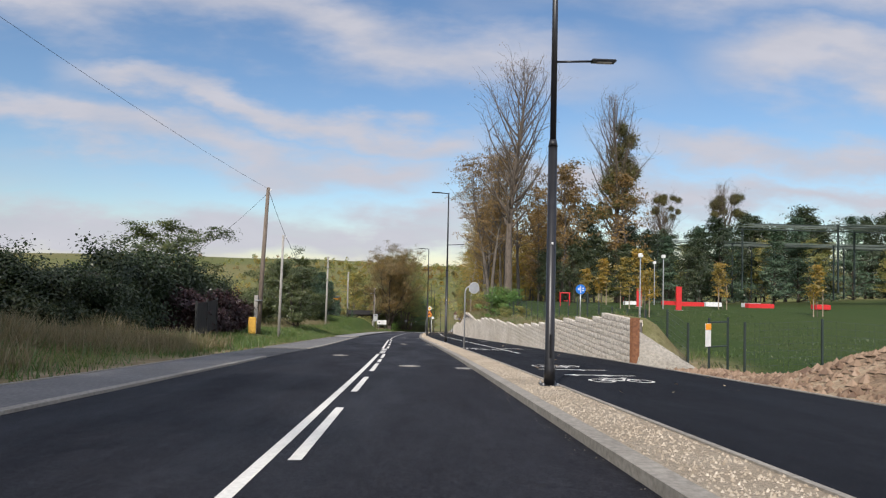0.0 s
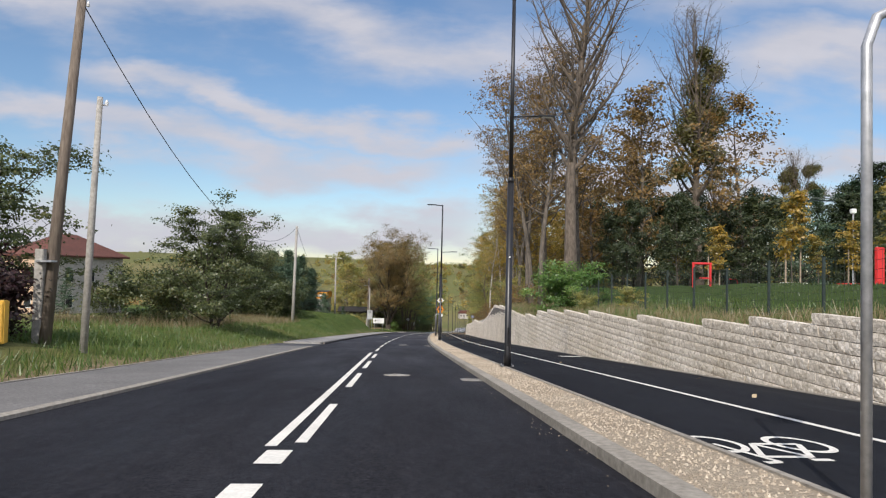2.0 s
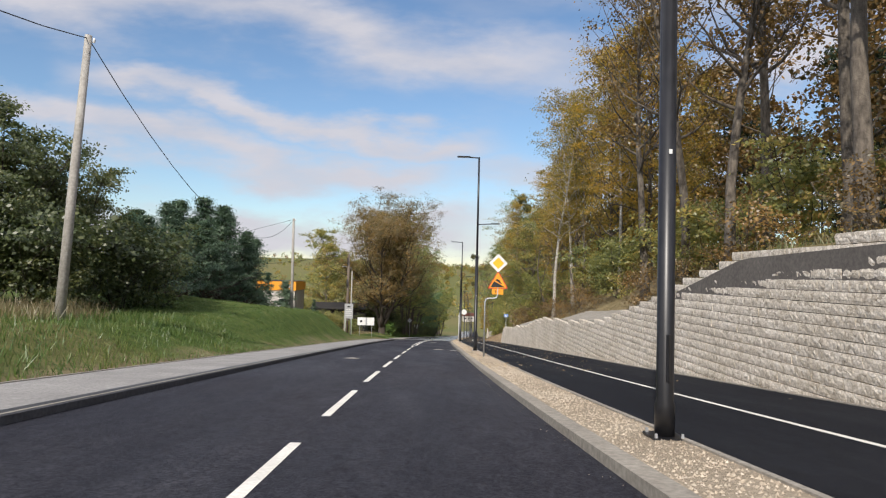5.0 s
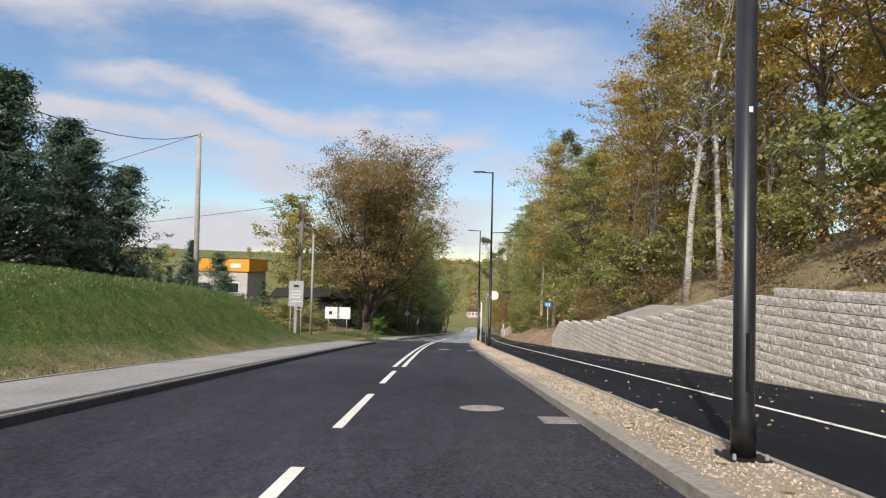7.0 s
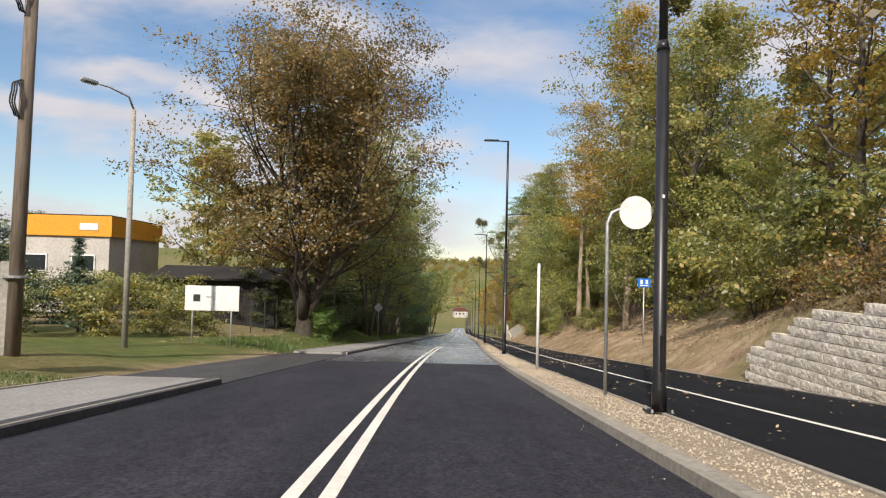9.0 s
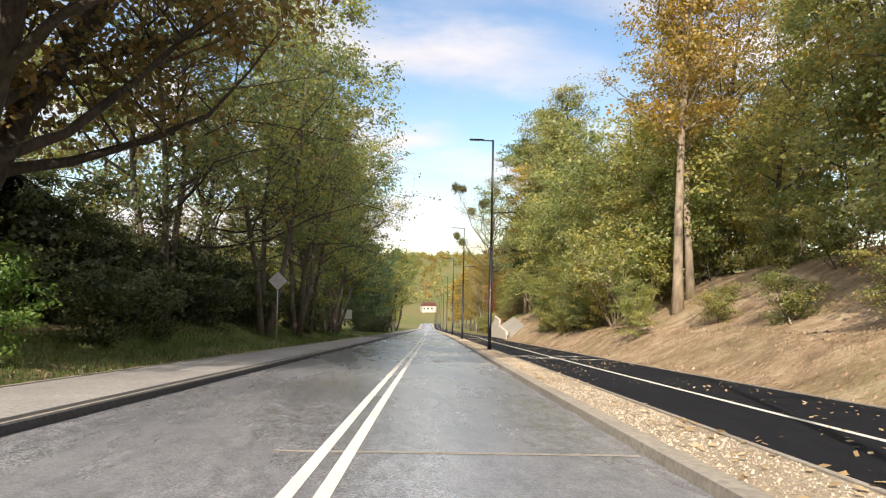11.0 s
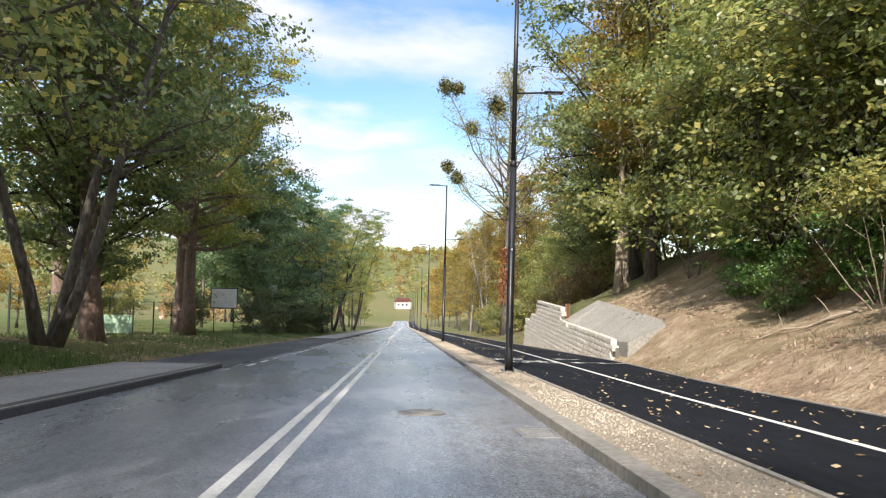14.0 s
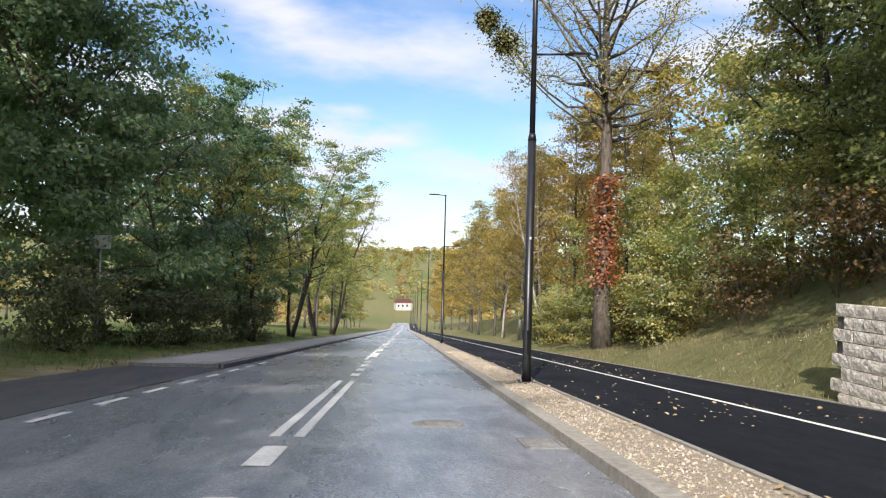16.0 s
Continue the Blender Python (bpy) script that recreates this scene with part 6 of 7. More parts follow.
def gully(y):
    e = thing("drain_grate", P(y, 2.72, 0.0), "rectangular iron drain grate at the kerb", "drain grate", "drain grates")
    e.rotation_euler = (-math.atan(0.09), 0, road_turn(y))
    bm = bmesh.new()
    for sx, sy, x, yy in ((0.44, 0.05, 0, 0.26), (0.44, 0.05, 0, -0.26), (0.05, 0.57, 0.2, 0), (0.05, 0.57, -0.2, 0)):
        add_box(bm, sx, sy, 0.03, (x, yy, -0.002))
    part("frame", bm, M_IRON, e)
    for k in range(7):
        part("bar", bm_box(0.34, 0.035, 0.02, (0, -0.2 + k * 0.067, 0.0)), M_IRON, e)
    # flat black plate paints the shaded hollow below the bars
    part("pit_shade", bm_box(0.36, 0.46, 0.01, (0, 0, -0.004)), M_INK, e)


for y in (22.3, 46.3, 71.1, 114.7, 140, 166.0, 190.0, 221.5, 251.5):
    gully(y)


# ---- path markings ----
def flat_ring(cx, cy, r, w, n=20):
    v, f = [], []
    for k in range(n):
        a = 2 * math.pi * k / n
        v += [(cx + r * math.cos(a), cy + r * math.sin(a)), (cx + (r - w) * math.cos(a), cy + (r - w) * math.sin(a))]
    for k in range(n):
        a, b = 2 * k, 2 * ((k + 1) % n)
        f.append((a, b, b + 1, a + 1))
    return v, f


def flat_bar(x0, y0, x1, y1, w):
    d = Vector((x1 - x0, y1 - y0)).normalized()
    n = Vector((-d.y, d.x)) * w / 2
    return [(x0 + n.x, y0 + n.y), (x1 + n.x, y1 + n.y), (x1 - n.x, y1 - n.y), (x0 - n.x, y0 - n.y)], [(3, 2, 1, 0)]


def ground_mark(y, d, pieces, stretch, turn, label, size=1.0):
    verts, faces = [], []
    for v, f in pieces:
        o = len(verts)
        for x, yy in v:
            xx, y2 = x * math.cos(turn) - yy * math.sin(turn), x * math.sin(turn) + yy * math.cos(turn)
            verts.append(P(y + y2 * stretch * size, d + xx * size, 0.1005))
        faces += [tuple(i + o for i in q) for q in f]
    tagged(new("path_marking", mesh_of("path_marking", verts, faces, M_PAINT)), label, "road marking", kind="structure")


BIKE = [flat_ring(-0.55, 0, 0.36, 0.08), flat_ring(0.55, 0, 0.36, 0.08), flat_bar(-0.55, 0, -0.2, 0.5, 0.07), flat_bar(-0.2, 0.5, 0.35, 0.5, 0.07), flat_bar(-0.2, 0.5, 0.05, 0.0, 0.07),
        flat_bar(-0.55, 0, 0.05, 0, 0.07), flat_bar(0.05, 0, 0.38, 0.52, 0.07), flat_bar(0.55, 0, 0.33, 0.68, 0.07), flat_bar(0.33, 0.68, 0.52, 0.7, 0.07), flat_bar(-0.34, 0.6, -0.1, 0.6, 0.08)]
ARROWS = [flat_bar(0, -1.0, 0, 0.35, 0.16), ([(-0.34, 0.3), (0.34, 0.3), (0, 1.0)], [(0, 1, 2)])]
for y, d, turn in ((17.3, 5.75, 0), (22.5, 5.5, math.pi), (35.7, 5.3, 0), (37.95, 4.6, math.pi), (192.3, 5.25, 0), (194.2, 4.4, math.pi), (234.6, 5.35, 0), (236.4, 4.6, math.pi)):
    ground_mark(y, d, BIKE, 1.6, turn, "white bicycle symbol painted on the path", 0.78)
for y, d in ((20.9, 5.15), (20.8, 6.0), (18.9, 5.35), (18.8, 6.1), (38.1, 6.75), (37.6, 7.4), (192.0, 6.5), (192.0, 7.15), (194.5, 6.4), (194.2, 7.0), (234.6, 7.0), (234.6, 7.8), (236.7, 6.9)):
    ground_mark(y, d, ARROWS, 1.6, math.pi / 2, "white arrow painted on the path", 0.5)
ground_mark(57.1, 7.9, [flat_bar(-0.45, 0, 0.45, 0.0, 0.5)], 1.0, 0.0, "small white rectangle painted on the path")

# ---- buildings, fences, gate, park things ----
def fence_run(pts, tall, label, panel=True, gap=2.5):
    """Posts with welded mesh panels between them along a line of (y, d)."""
    a = ground_at(*pts[0])
    e = thing("mesh_fence", a, label, "fence")
    spots = []
    for (y0, d0), (y1, d1) in zip(pts, pts[1:]):
        n = max(1, int(math.hypot(y1 - y0, d1 - d0) / gap))
        for k in range(n + (1 if (y1, d1) == pts[-1] else 0)):
            spots.append(ground_at(y0 + (y1 - y0) * k / n, d0 + (d1 - d0) * k / n) - a)
    for s in spots:
        part("post", bm_box(0.06, 0.06, tall + 0.3, (s.x, s.y, s.z + tall / 2 - 0.1)), M_FENCE, e)
    if panel:
        for s, t in zip(spots, spots[1:]):
            v = []
            n = 16
            for k in range(1, n):
                q = s.lerp(t, k / n)
                v.append(tube([q + Vector((0, 0, 0.08)), q + Vector((0, 0, tall))], [0.0035, 0.0035], 3, False))
            for k in range(8):
                z = Vector((0, 0, 0.08 + (tall - 0.1) * k / 7))
                v.append(tube([s + z, t + z], [0.005, 0.005], 3, False))
            part_of("mesh_panel", *merge(v), M_FENCE, e)
    return e


fence_run([(24.3, 12.3), (24.8, 34)], 1.75, "dark green welded mesh fence round the park")
fence_run([(24.6, 10.5), (27.5, 11.0), (45, 11.8), (70, 12.2), (100, 16)], 1.6, "dark green welded mesh fence along the park")
fence_run([(96, 18), (112, 28), (116, 60)], 1.8, "dark green welded mesh fence behind the young trees")
fence_run([(240, -14.2), (258, -13.4)], 1.9, "rusty mesh fence behind the tall trees")
fence_run([(178, -12.0), (187, -12.2)], 2.2, "wire mesh fence in front of the shed")


def gate():
    p = ground_at(24.2, 11.35)
    e = thing("park_gate", p, "open dark steel gate with a notice", "gate", rz=0.5)
    bm = bmesh.new()
    for sx, sz, x, z in ((0.06, 1.9, -0.5, 0.95), (0.06, 1.9, 0.5, 0.95), (1.0, 0.05, 0, 1.75), (1.0, 0.05, 0, 0.15), (1.0, 0.04, 0, 0.95)):
        add_box(bm, sx, 0.05, sz, (x, 0, z))
    part("gate_frame", bm, M_FENCE, e)
    n = part("notice", bm_box(0.28, 0.012, 0.75, (-0.62, -0.05, 1.35)), M_WHITE, e, "white notice with an orange head")
    part("head", bm_box(0.28, 0.006, 0.2, (-0.62, -0.062, 1.62)), M_ORANGE, n)


gate()


def pile():
    e = thing("steel_pile", P(24.85, 8.62, 0.0), "rusty brown steel beam at the wall's end", "steel beam", rz=road_turn(25))
    part("web", bm_box(0.02, 0.22, 1.75, (0.12, -0.05, 0.75)), M_RUST, e)
    part("flange", bm_box(0.24, 0.02, 1.75, (0.12, 0.07, 0.75)), M_RUST, e)
    part("flange", bm_box(0.24, 0.02, 1.75, (0.12, -0.17, 0.75)), M_RUST, e)


pile()


def pergola(y, x0, x1, z, deep, label, seed):
    rng = random.Random(seed)
    zg = z - 7.5
    e = thing("canopy", (x0, y, zg), label, "canopy")
    for k in range(26):
        long = rng.uniform(0.25, 0.6) * (x1 - x0)
        x = rng.uniform(long / 2, x1 - x0 - long / 2)
        part("slat", bm_box(long, 0.28, 0.05, (x, (k / 25 - 0.5) * deep, 7.5 + rng.uniform(-0.15, 0.2)), 0, Matrix.Rotation(rng.uniform(-0.03, 0.03), 4, "Z")), M_CANOPY, e)
    for k in range(6):
        part("post", bm_box(0.16, 0.16, 7.6, ((x1 - x0) * (k + 0.5) / 6, (-1 if k % 2 else 1) * deep * 0.4, 3.75)), M_FENCE, e)
    for s in (-0.45, 0.45):
        part("beam", bm_box((x1 - x0) * 0.96, 0.12, 0.10, ((x1 - x0) / 2, s * deep, 7.38)), M_FENCE, e)


M_CANOPY = plain("canopy_grey_green", (0.16, 0.19, 0.165), 0.6)
pergola(92, 35, 78, 5.6, 10, "slatted dark steel canopy over the playground", 1)
pergola(76, 39, 82, 7.0, 9, "upper slatted dark steel canopy over the playground", 2)


def park_things():
    def on(y, d):
        return ground_at(y, d)
    for y, d, s in ((52.0, 22.4, 1.0), (58, 21.5, 0.9)):
        e = thing("play_slide", on(y, d), "tall red play tower panel on the lawn", "play equipment", "red play equipment")
        part("panel", bm_box(0.45 * s, 0.12, 1.9 * s, (0, 0, 0.95 * s), 0.03), M_RED, e)
        part("foot", bm_box(0.6 * s, 0.3, 0.08, (0, 0, 0.04)), M_GALV, e)
    for y, d in ((64, 16.5), (91, 31.2)):
        e = thing("exercise_frame", on(y, d), "red steel exercise frame on the lawn", "exercise frame", "red play equipment")
        for x in (-0.45, 0.45):
            part_of("upright", *tube([(x, 0, 0), (x, 0, 1.3)], [0.06, 0.06], 8), M_RED, e)
        part_of("top_bar", *tube([(-0.5, 0, 1.25), (0.5, 0, 1.25)], [0.06, 0.06], 8), M_RED, e)
        part("seat", bm_box(0.5, 0.4, 0.08, (0.1, -0.2, 0.5), 0.02), M_RED, e)
    for y, d, w, m in ((62, 28, 2.2, M_RED), (64, 31, 1.6, M_WHITE), (60, 33.5, 2.4, M_RED), (66, 36, 1.8, M_WHITE), (58, 38, 1.4, M_RED), (72, 30, 1.6, M_RED), (70, 25, 1.4, M_WHITE)):
        e = thing("park_bench", on(y, d), "low red and white block bench on the lawn", "bench", "block benches")
        part("block", bm_box(w, 0.7, 0.42, (0, 0, 0.23), 0.03), m, e)
        part("plinth", bm_box(w * 0.9, 0.55, 0.06, (0, 0, 0.02)), M_KERB, e)
    for y, d in ((54.5, 22.2), (46, 17.0), (66, 26)):
        e = thing("park_lamp", on(y, d), "slim white park lamp post", "park lamp", "park lamps")
        part_of("post", *tube([(0, 0, 0), (0, 0, 4.2)], [0.05, 0.04], 10), M_GALV, e)
        part("head", bm_box(0.3, 0.22, 0.28, (0, 0, 4.3), 0.04), M_WHITE, e)
    for y, d in ((60, 18.9), (52.8, 18.4), (46.5, 17.5), (70, 20), (63, 24), (56, 28), (48, 31)):
        p = on(y, d)
        for x in (-0.35, 0.35):
            e = thing("tree_stake", p + Vector((x, 0, 0)), "pale wooden stake beside a young tree", "stake", "tree stakes")
            part_of("stake", *tube([(0, 0, -0.2), (0, 0, 1.9)], [0.04, 0.035], 8), M_BARKL, e)
            part_of("tip", *tube([(0, 0, 1.9), (0, 0, 1.96)], [0.035, 0.01], 8), M_BARKL, e)


park_things()

M_PLASTER = surface("peach_plaster", (0.50, 0.34, 0.22), (0.66, 0.48, 0.33), 5, 0.4, 0.9, vary=0.4)
M_PLASTER2 = surface("grey_plaster", (0.40, 0.37, 0.33), (0.58, 0.55, 0.50), 5, 0.4, 0.9, vary=0.5)
M_TILE = surface("brown_roof_tiles", (0.07, 0.025, 0.018), (0.16, 0.06, 0.04), 10, 0.8, 0.85, bump_at=12)
M_GLASS = plain("dark_window_glass", (0.03, 0.035, 0.04), 0.08, 0, 0.1)
M_ORANGEB = plain("orange_fascia", (0.80, 0.33, 0.01), 0.5)
M_DARKWOOD = surface("dark_boards", (0.011, 0.010, 0.009), (0.030, 0.026, 0.023), 8, 0.8, 0.9, stretch=(1, 1, 0.2))


def house():
    p = Vector((-36.3, 105.5, land(105.5, -36) - 0.2))
    e = thing("house", p, "two-storey house with peach walls and hipped brown roof", "house", rz=-0.35)
    w, l = 7.0, 9.0
    h = -0.9 - p.z
    body = part("wall", bm_box(w, l, h, (0, 0, h / 2)), M_PLASTER2, e)
    part("front_wall", bm_box(w + 0.02, 0.06, h, (0, -l / 2 - 0.02, h / 2)), M_PLASTER, e, "sunlit peach plaster front")
    o = 0.5
    rv = [(-w / 2 - o, -l / 2 - o, h), (w / 2 + o, -l / 2 - o, h), (w / 2 + o, l / 2 + o, h), (-w / 2 - o, l / 2 + o, h), (0, -1.2, h + 2.4), (0, 1.2, h + 2.4)]
    roof = part_of("roof", rv + [(x, y, z - 0.18) for x, y, z in rv[:4]], [(0, 1, 4), (1, 2, 5, 4), (2, 3, 5), (3, 0, 4, 5), (0, 6, 7, 1), (1, 7, 8, 2), (2, 8, 9, 3), (3, 9, 6, 0), (6, 9, 8, 7)], M_TILE, e)
    part("chimney", bm_box(0.6, 0.6, 1.5, (-0.6, -0.6, h + 2.3)), M_PLASTER2, roof)
    for side in (0, 1):
        for fl in (1.2, 3.9):
            for k in range(3):
                if side == 0:
                    c, sz = (w / 2, -2.8 + 2.8 * k, fl + 0.5), (0.12, 0.9, 1.4)
                else:
                    c, sz = (-2.2 + 2.2 * k, -l / 2 - 0.04, fl + 0.5), (0.9, 0.12, 1.4)
                wd = part("window", bm_box(*sz, c), M_WHITE, e)
                g = (0.02, 0, 0) if side == 0 else (0, -0.02, 0)
                part("pane", bm_box(sz[0] * (0.9 if side else 1.0), sz[1] * (1.0 if side else 0.86), sz[2] * 0.9, (c[0] + g[0], c[1] + g[1], c[2])), M_GLASS, wd)
    part("porch_roof", bm_box(2.2, 3.0, 0.18, (w / 2 + 1.0, 1.5, 2.5), 0, Matrix.Rotation(0.25, 4, "Y")), M_TILE, e)


house()


def orange_building():
    x0, x1, y, zt = -23.5, -17.3, 186.0, -7.4
    zb = -14.5
    e = thing("shop_building", ((x0 + x1) / 2, y, zb), "low white shop building with an orange fascia", "building")
    w = x1 - x0
    part("wall", bm_box(w, 10, zt - zb - 1.5, (0, 5, (zt - zb - 1.5) / 2)), M_PLASTER2, e)
    part("fascia", bm_box(w + 0.4, 10.4, 1.5, (0, 5, zt - zb - 0.75)), M_ORANGEB, e, "orange fascia band under the flat roof")
    part("roof", bm_box(w + 0.2, 10.2, 0.1, (0, 5, zt - zb + 0.04)), M_DARKWOOD, e)
    part("lettering", bm_box(1.3, 0.04, 0.5, (w / 2 - 1.4, -0.23, zt - zb - 0.8)), M_WHITE, e)
    for k in range(2):
        wd = part("window", bm_box(1.7, 0.12, 1.3, (w / 2 - 1.8 - 3.4 * k, -0.02, 3.6)), M_WHITE, e)
        part("pane", bm_box(1.5, 0.1, 1.1, (w / 2 - 1.8 - 3.4 * k, -0.06, 3.6)), M_GLASS, wd)


orange_building()


def small_hut():
    e = thing("white_hut", ground_at(153, -20.5), "small white kiosk behind the bank", "hut")
    part("wall", bm_box(2.6, 2.2, 2.0, (0, 0, 1.0)), M_PLASTER2, e)
    part("roof", bm_box(3.0, 2.6, 0.15, (0, 0, 2.05), 0.02), M_GREYBACK, e)


small_hut()


def shed():
    e = thing("shed", ground_at(188, -17.5) - Vector((0, 0, 0.2)), "dark wooden shed with a low pitched roof", "shed")
    v = []
    for k in range(30):
        part("board", bm_box(0.29, 0.05, 3.6, (-4.4 + 0.3 * k, -3.2, 1.9)), M_DARKWOOD, e)
    part("wall", bm_box(8.9, 6.2, 3.4, (0, 0, 1.8)), M_DARKWOOD, e)
    part("roof", bm_box(9.8, 4.2, 0.16, (0, -1.8, 4.15), 0, Matrix.Rotation(0.22, 4, "X")), M_DARKWOOD, e)
    part("roof", bm_box(9.8, 4.2, 0.16, (0, 2.1, 4.15), 0, Matrix.Rotation(-0.22, 4, "X")), M_DARKWOOD, e)


shed()


def hedge_gate():
    e = thing("hedge_gate", ground_at(39.0, -10.25), "dark metal gate panels in front of the hedge", "gate", rz=0.02)
    for k in range(2):
        part("panel", bm_box(0.06, 1.9, 1.75, (0.0, 1.05 + 2.0 * k, 0.95), 0.01), M_DARKWOOD, e)
    for k in range(3):
        part("post", bm_box(0.12, 0.12, 2.0, (0.0, 0.05 + 2.0 * k, 0.95), 0.01), M_INK, e)


hedge_gate()


def yellow_box():
    e = thing("meter_box", ground_at(49.6, -9.6), "yellow gas meter box at the hedge's end", "meter box", rz=0.2)
    part("body", bm_box(0.5, 0.35, 1.15, (0, 0, 0.6), 0.03), plain("yellow_plastic", (0.70, 0.42, 0.05), 0.6), e)
    part("door", bm_box(0.42, 0.02, 0.95, (0, -0.18, 0.62), 0.008), plain("yellow_plastic_door", (0.66, 0.38, 0.05), 0.6), e)


yellow_box()


def garden_fence():
    e = thing("wooden_fence", ground_at(33, -15.5), "dark vertical board garden fence", "fence")
    for k in range(26):
        part("slat", bm_box(0.12, 0.03, 1.5, (-2.0 - 0.18 * k, 0.06 * k, 0.8)), M_DARKWOOD, e)
    for z in (0.4, 1.25):
        part("rail", bm_box(4.9, 0.05, 0.08, (-4.3, 0.78, z), 0, Matrix.Rotation(-0.32, 4, "Z")), M_DARKWOOD, e)


garden_fence()


def valley():
    """White houses at the road's end in the valley."""
    for x, y, w, h, rz in ((68, 748, 13, 6, 0.1), (150, 900, 16, 8, 0.3)):
        d = x - xroad(y)
        e = thing("valley_house", (x, y, land(y, d) - 0.3), "white house at the foot of the hill", "house", "valley houses", rz)
        body = part("wall", bm_box(w, 9, h, (0, 0, h / 2)), M_PLASTER2, e)
        part_of("roof", *prism([(-w / 2 - 0.5, h), (w / 2 + 0.5, h), (w / 2 - 2, h + 3.2), (-w / 2 + 2, h + 3.2)], -4.8, 4.8), M_TILE, e)
        for k in range(int(w / 3.5)):
            wd = part("window", bm_box(1.4, 0.1, 1.5, (-w / 2 + 2 + 3.4 * k, -4.5, h * 0.62)), M_GLASS, e)


valley()


def vines():
    rng = np.random.default_rng(77)
    p = P(275.6, 10.9)
    z0 = land(275.6, 10.9)
    pts = np.stack([rng.normal(size=2600) * 0.42, rng.normal(size=2600) * 0.42, 3.0 + 5.5 * rng.random(2600)], 1)
    e = thing("climbing_vine", (p.x, p.y, z0), "red and orange climbing vine round the trunk", "vine")
    c = new("foliage", quick_mesh("foliage", leaf_cloud(pts, 0.12, rng, 0.3), L_RUSTVINE))
    c.parent = e
    part_of("stem", *tube([(0.3, 0, 0), (0.4, 0.1, 3), (0.2, 0.3, 8)], [0.04, 0.03, 0.015], 6), M_BARKD, e)


vines()


# ---- grass, gravel and fallen leaves ----
def blades(name, mat, label, n, yr, dr, tall, wide, seed, category="grass", patch=4.0, keep=-0.1, base=None):
    rng = np.random.default_rng(seed)
    verts = np.zeros((n * 4, 3), dtype=np.float32)
    k = 0
    tries = 0
    while k < n and tries < n * 4:
        tries += 1
        y, d = rng.uniform(*yr), rng.uniform(*dr)
        if wave(d, y, patch, seed * 0.77) < keep + 0.35 * (rng.random() - 0.5):
            continue
        p = ground_at(y, d)
        a = rng.uniform(0, 6.283)
        u = np.array([math.cos(a), math.sin(a), 0]) * wide * rng.uniform(0.6, 1.4)
        t = tall * rng.uniform(0.45, 1.3) * (0.7 + 0.6 * (wave(d, y, 1.3, seed) + 0.5))
        b = np.array([rng.normal() * 0.35, rng.normal() * 0.35, 1.0]) * t
        o = np.array([p.x, p.y, p.z - 0.02])
        verts[k * 4:k * 4 + 4] = (o - u, o + u, o + b + u * 0.25, o + b - u * 0.25)
        k += 1
    c = new(name, quick_mesh(name, verts[:k * 4], mat))
    return tagged(c, label, category, kind="stuff")


blades("grass", L_HAY, "tall dry grass on the roadside bank", 17000, (4, 34), (-13.0, -6.8), 0.6, 0.012, 1, keep=0.0)
blades("grass", L_GRASS, "green weeds on the roadside bank", 14000, (2, 56), (-13, -6.1), 0.28, 0.014, 2, keep=-0.25)
blades("grass", L_GRASS, "green meadow grass beside the sidewalk", 30000, (52, 108), (-17, -6.2), 0.22, 0.014, 3, keep=-0.4)
blades("grass", L_HAY, "dry yellow grass along the meadow's back", 9000, (66, 104), (-18, -10.5), 0.5, 0.012, 4, keep=-0.1)
blades("grass", L_GRASS, "lush green grass on the bank", 80000, (98, 150), (-16.5, -6.4), 0.075, 0.013, 5, keep=-0.6)
blades("grass", L_HAY, "dry grass on top of the retaining wall", 11000, (28, 100), (9.45, 12.2), 0.28, 0.012, 6, keep=-0.2)
blades("grass", L_GRASS, "green grass on top of the retaining wall", 11000, (28, 100), (9.45, 14), 0.22, 0.013, 7, keep=-0.2)
blades("grass", L_HAY, "thin dry grass on the slope", 9000, (100, 160), (9.6, 13), 0.14, 0.010, 8, keep=-0.2)
blades("grass", L_GRASS, "grass verge under the trees", 26000, (164, 232), (-10, -6.1), 0.16, 0.013, 9, keep=-0.35)
blades("grass", L_GRASS, "grass beside the lay-by", 9000, (228, 300), (-13, -6.1), 0.16, 0.013, 10, keep=-0.1)
blades("grass", L_HAY, "thin dry grass tufts on the cut slope", 9000, (160, 246), (7.9, 13), 0.14, 0.010, 21, keep=0.12, patch=2.5)
blades("grass", L_HAY, "yellowed grass on the slope past the wall", 14000, (254, 284), (8.7, 14), 0.13, 0.010, 11, keep=-0.4)
blades("grass", L_LAWN, "short lawn of the park", 16000, (22, 60), (11.5, 26), 0.09, 0.016, 12, keep=-0.6)


def litter(name, n, yr, dr, h, size, seed, label, mat=L_LITTER, flat=0.25, on_ground=False, bunch=3.0):
    rng = np.random.default_rng(seed)
    out = []
    tries = 0
    while len(out) < n and tries < n * 6:
        tries += 1
        y, d = rng.uniform(*yr), rng.uniform(*dr)
        if wave(d, y, bunch, seed * 1.3) < 0.3 * (rng.random() - 0.6):
            continue
        p = ground_at(y, d) if on_ground else P(y, d, h)
        a = rng.uniform(0, 6.283)
        s = size * rng.uniform(0.5, 1.4)
        u = np.array([math.cos(a), math.sin(a), flat * rng.normal()]) * s
        w = np.array([-math.sin(a), math.cos(a), flat * rng.normal()]) * s * 0.6
        o = np.array([p.x, p.y, p.z + 0.012 + s * flat * 0.5])
        out.append(np.stack([o - u, o + w, o + u, o - w]))
    c = new(name, quick_mesh(name, np.concatenate(out), mat))
    return tagged(c, label, "fallen leaves", kind="stuff")


litter("fallen_leaves", 60, (4, 95), (4.4, 8.4), 0.097, 0.055, 1, "a few pale fallen leaves on the path")
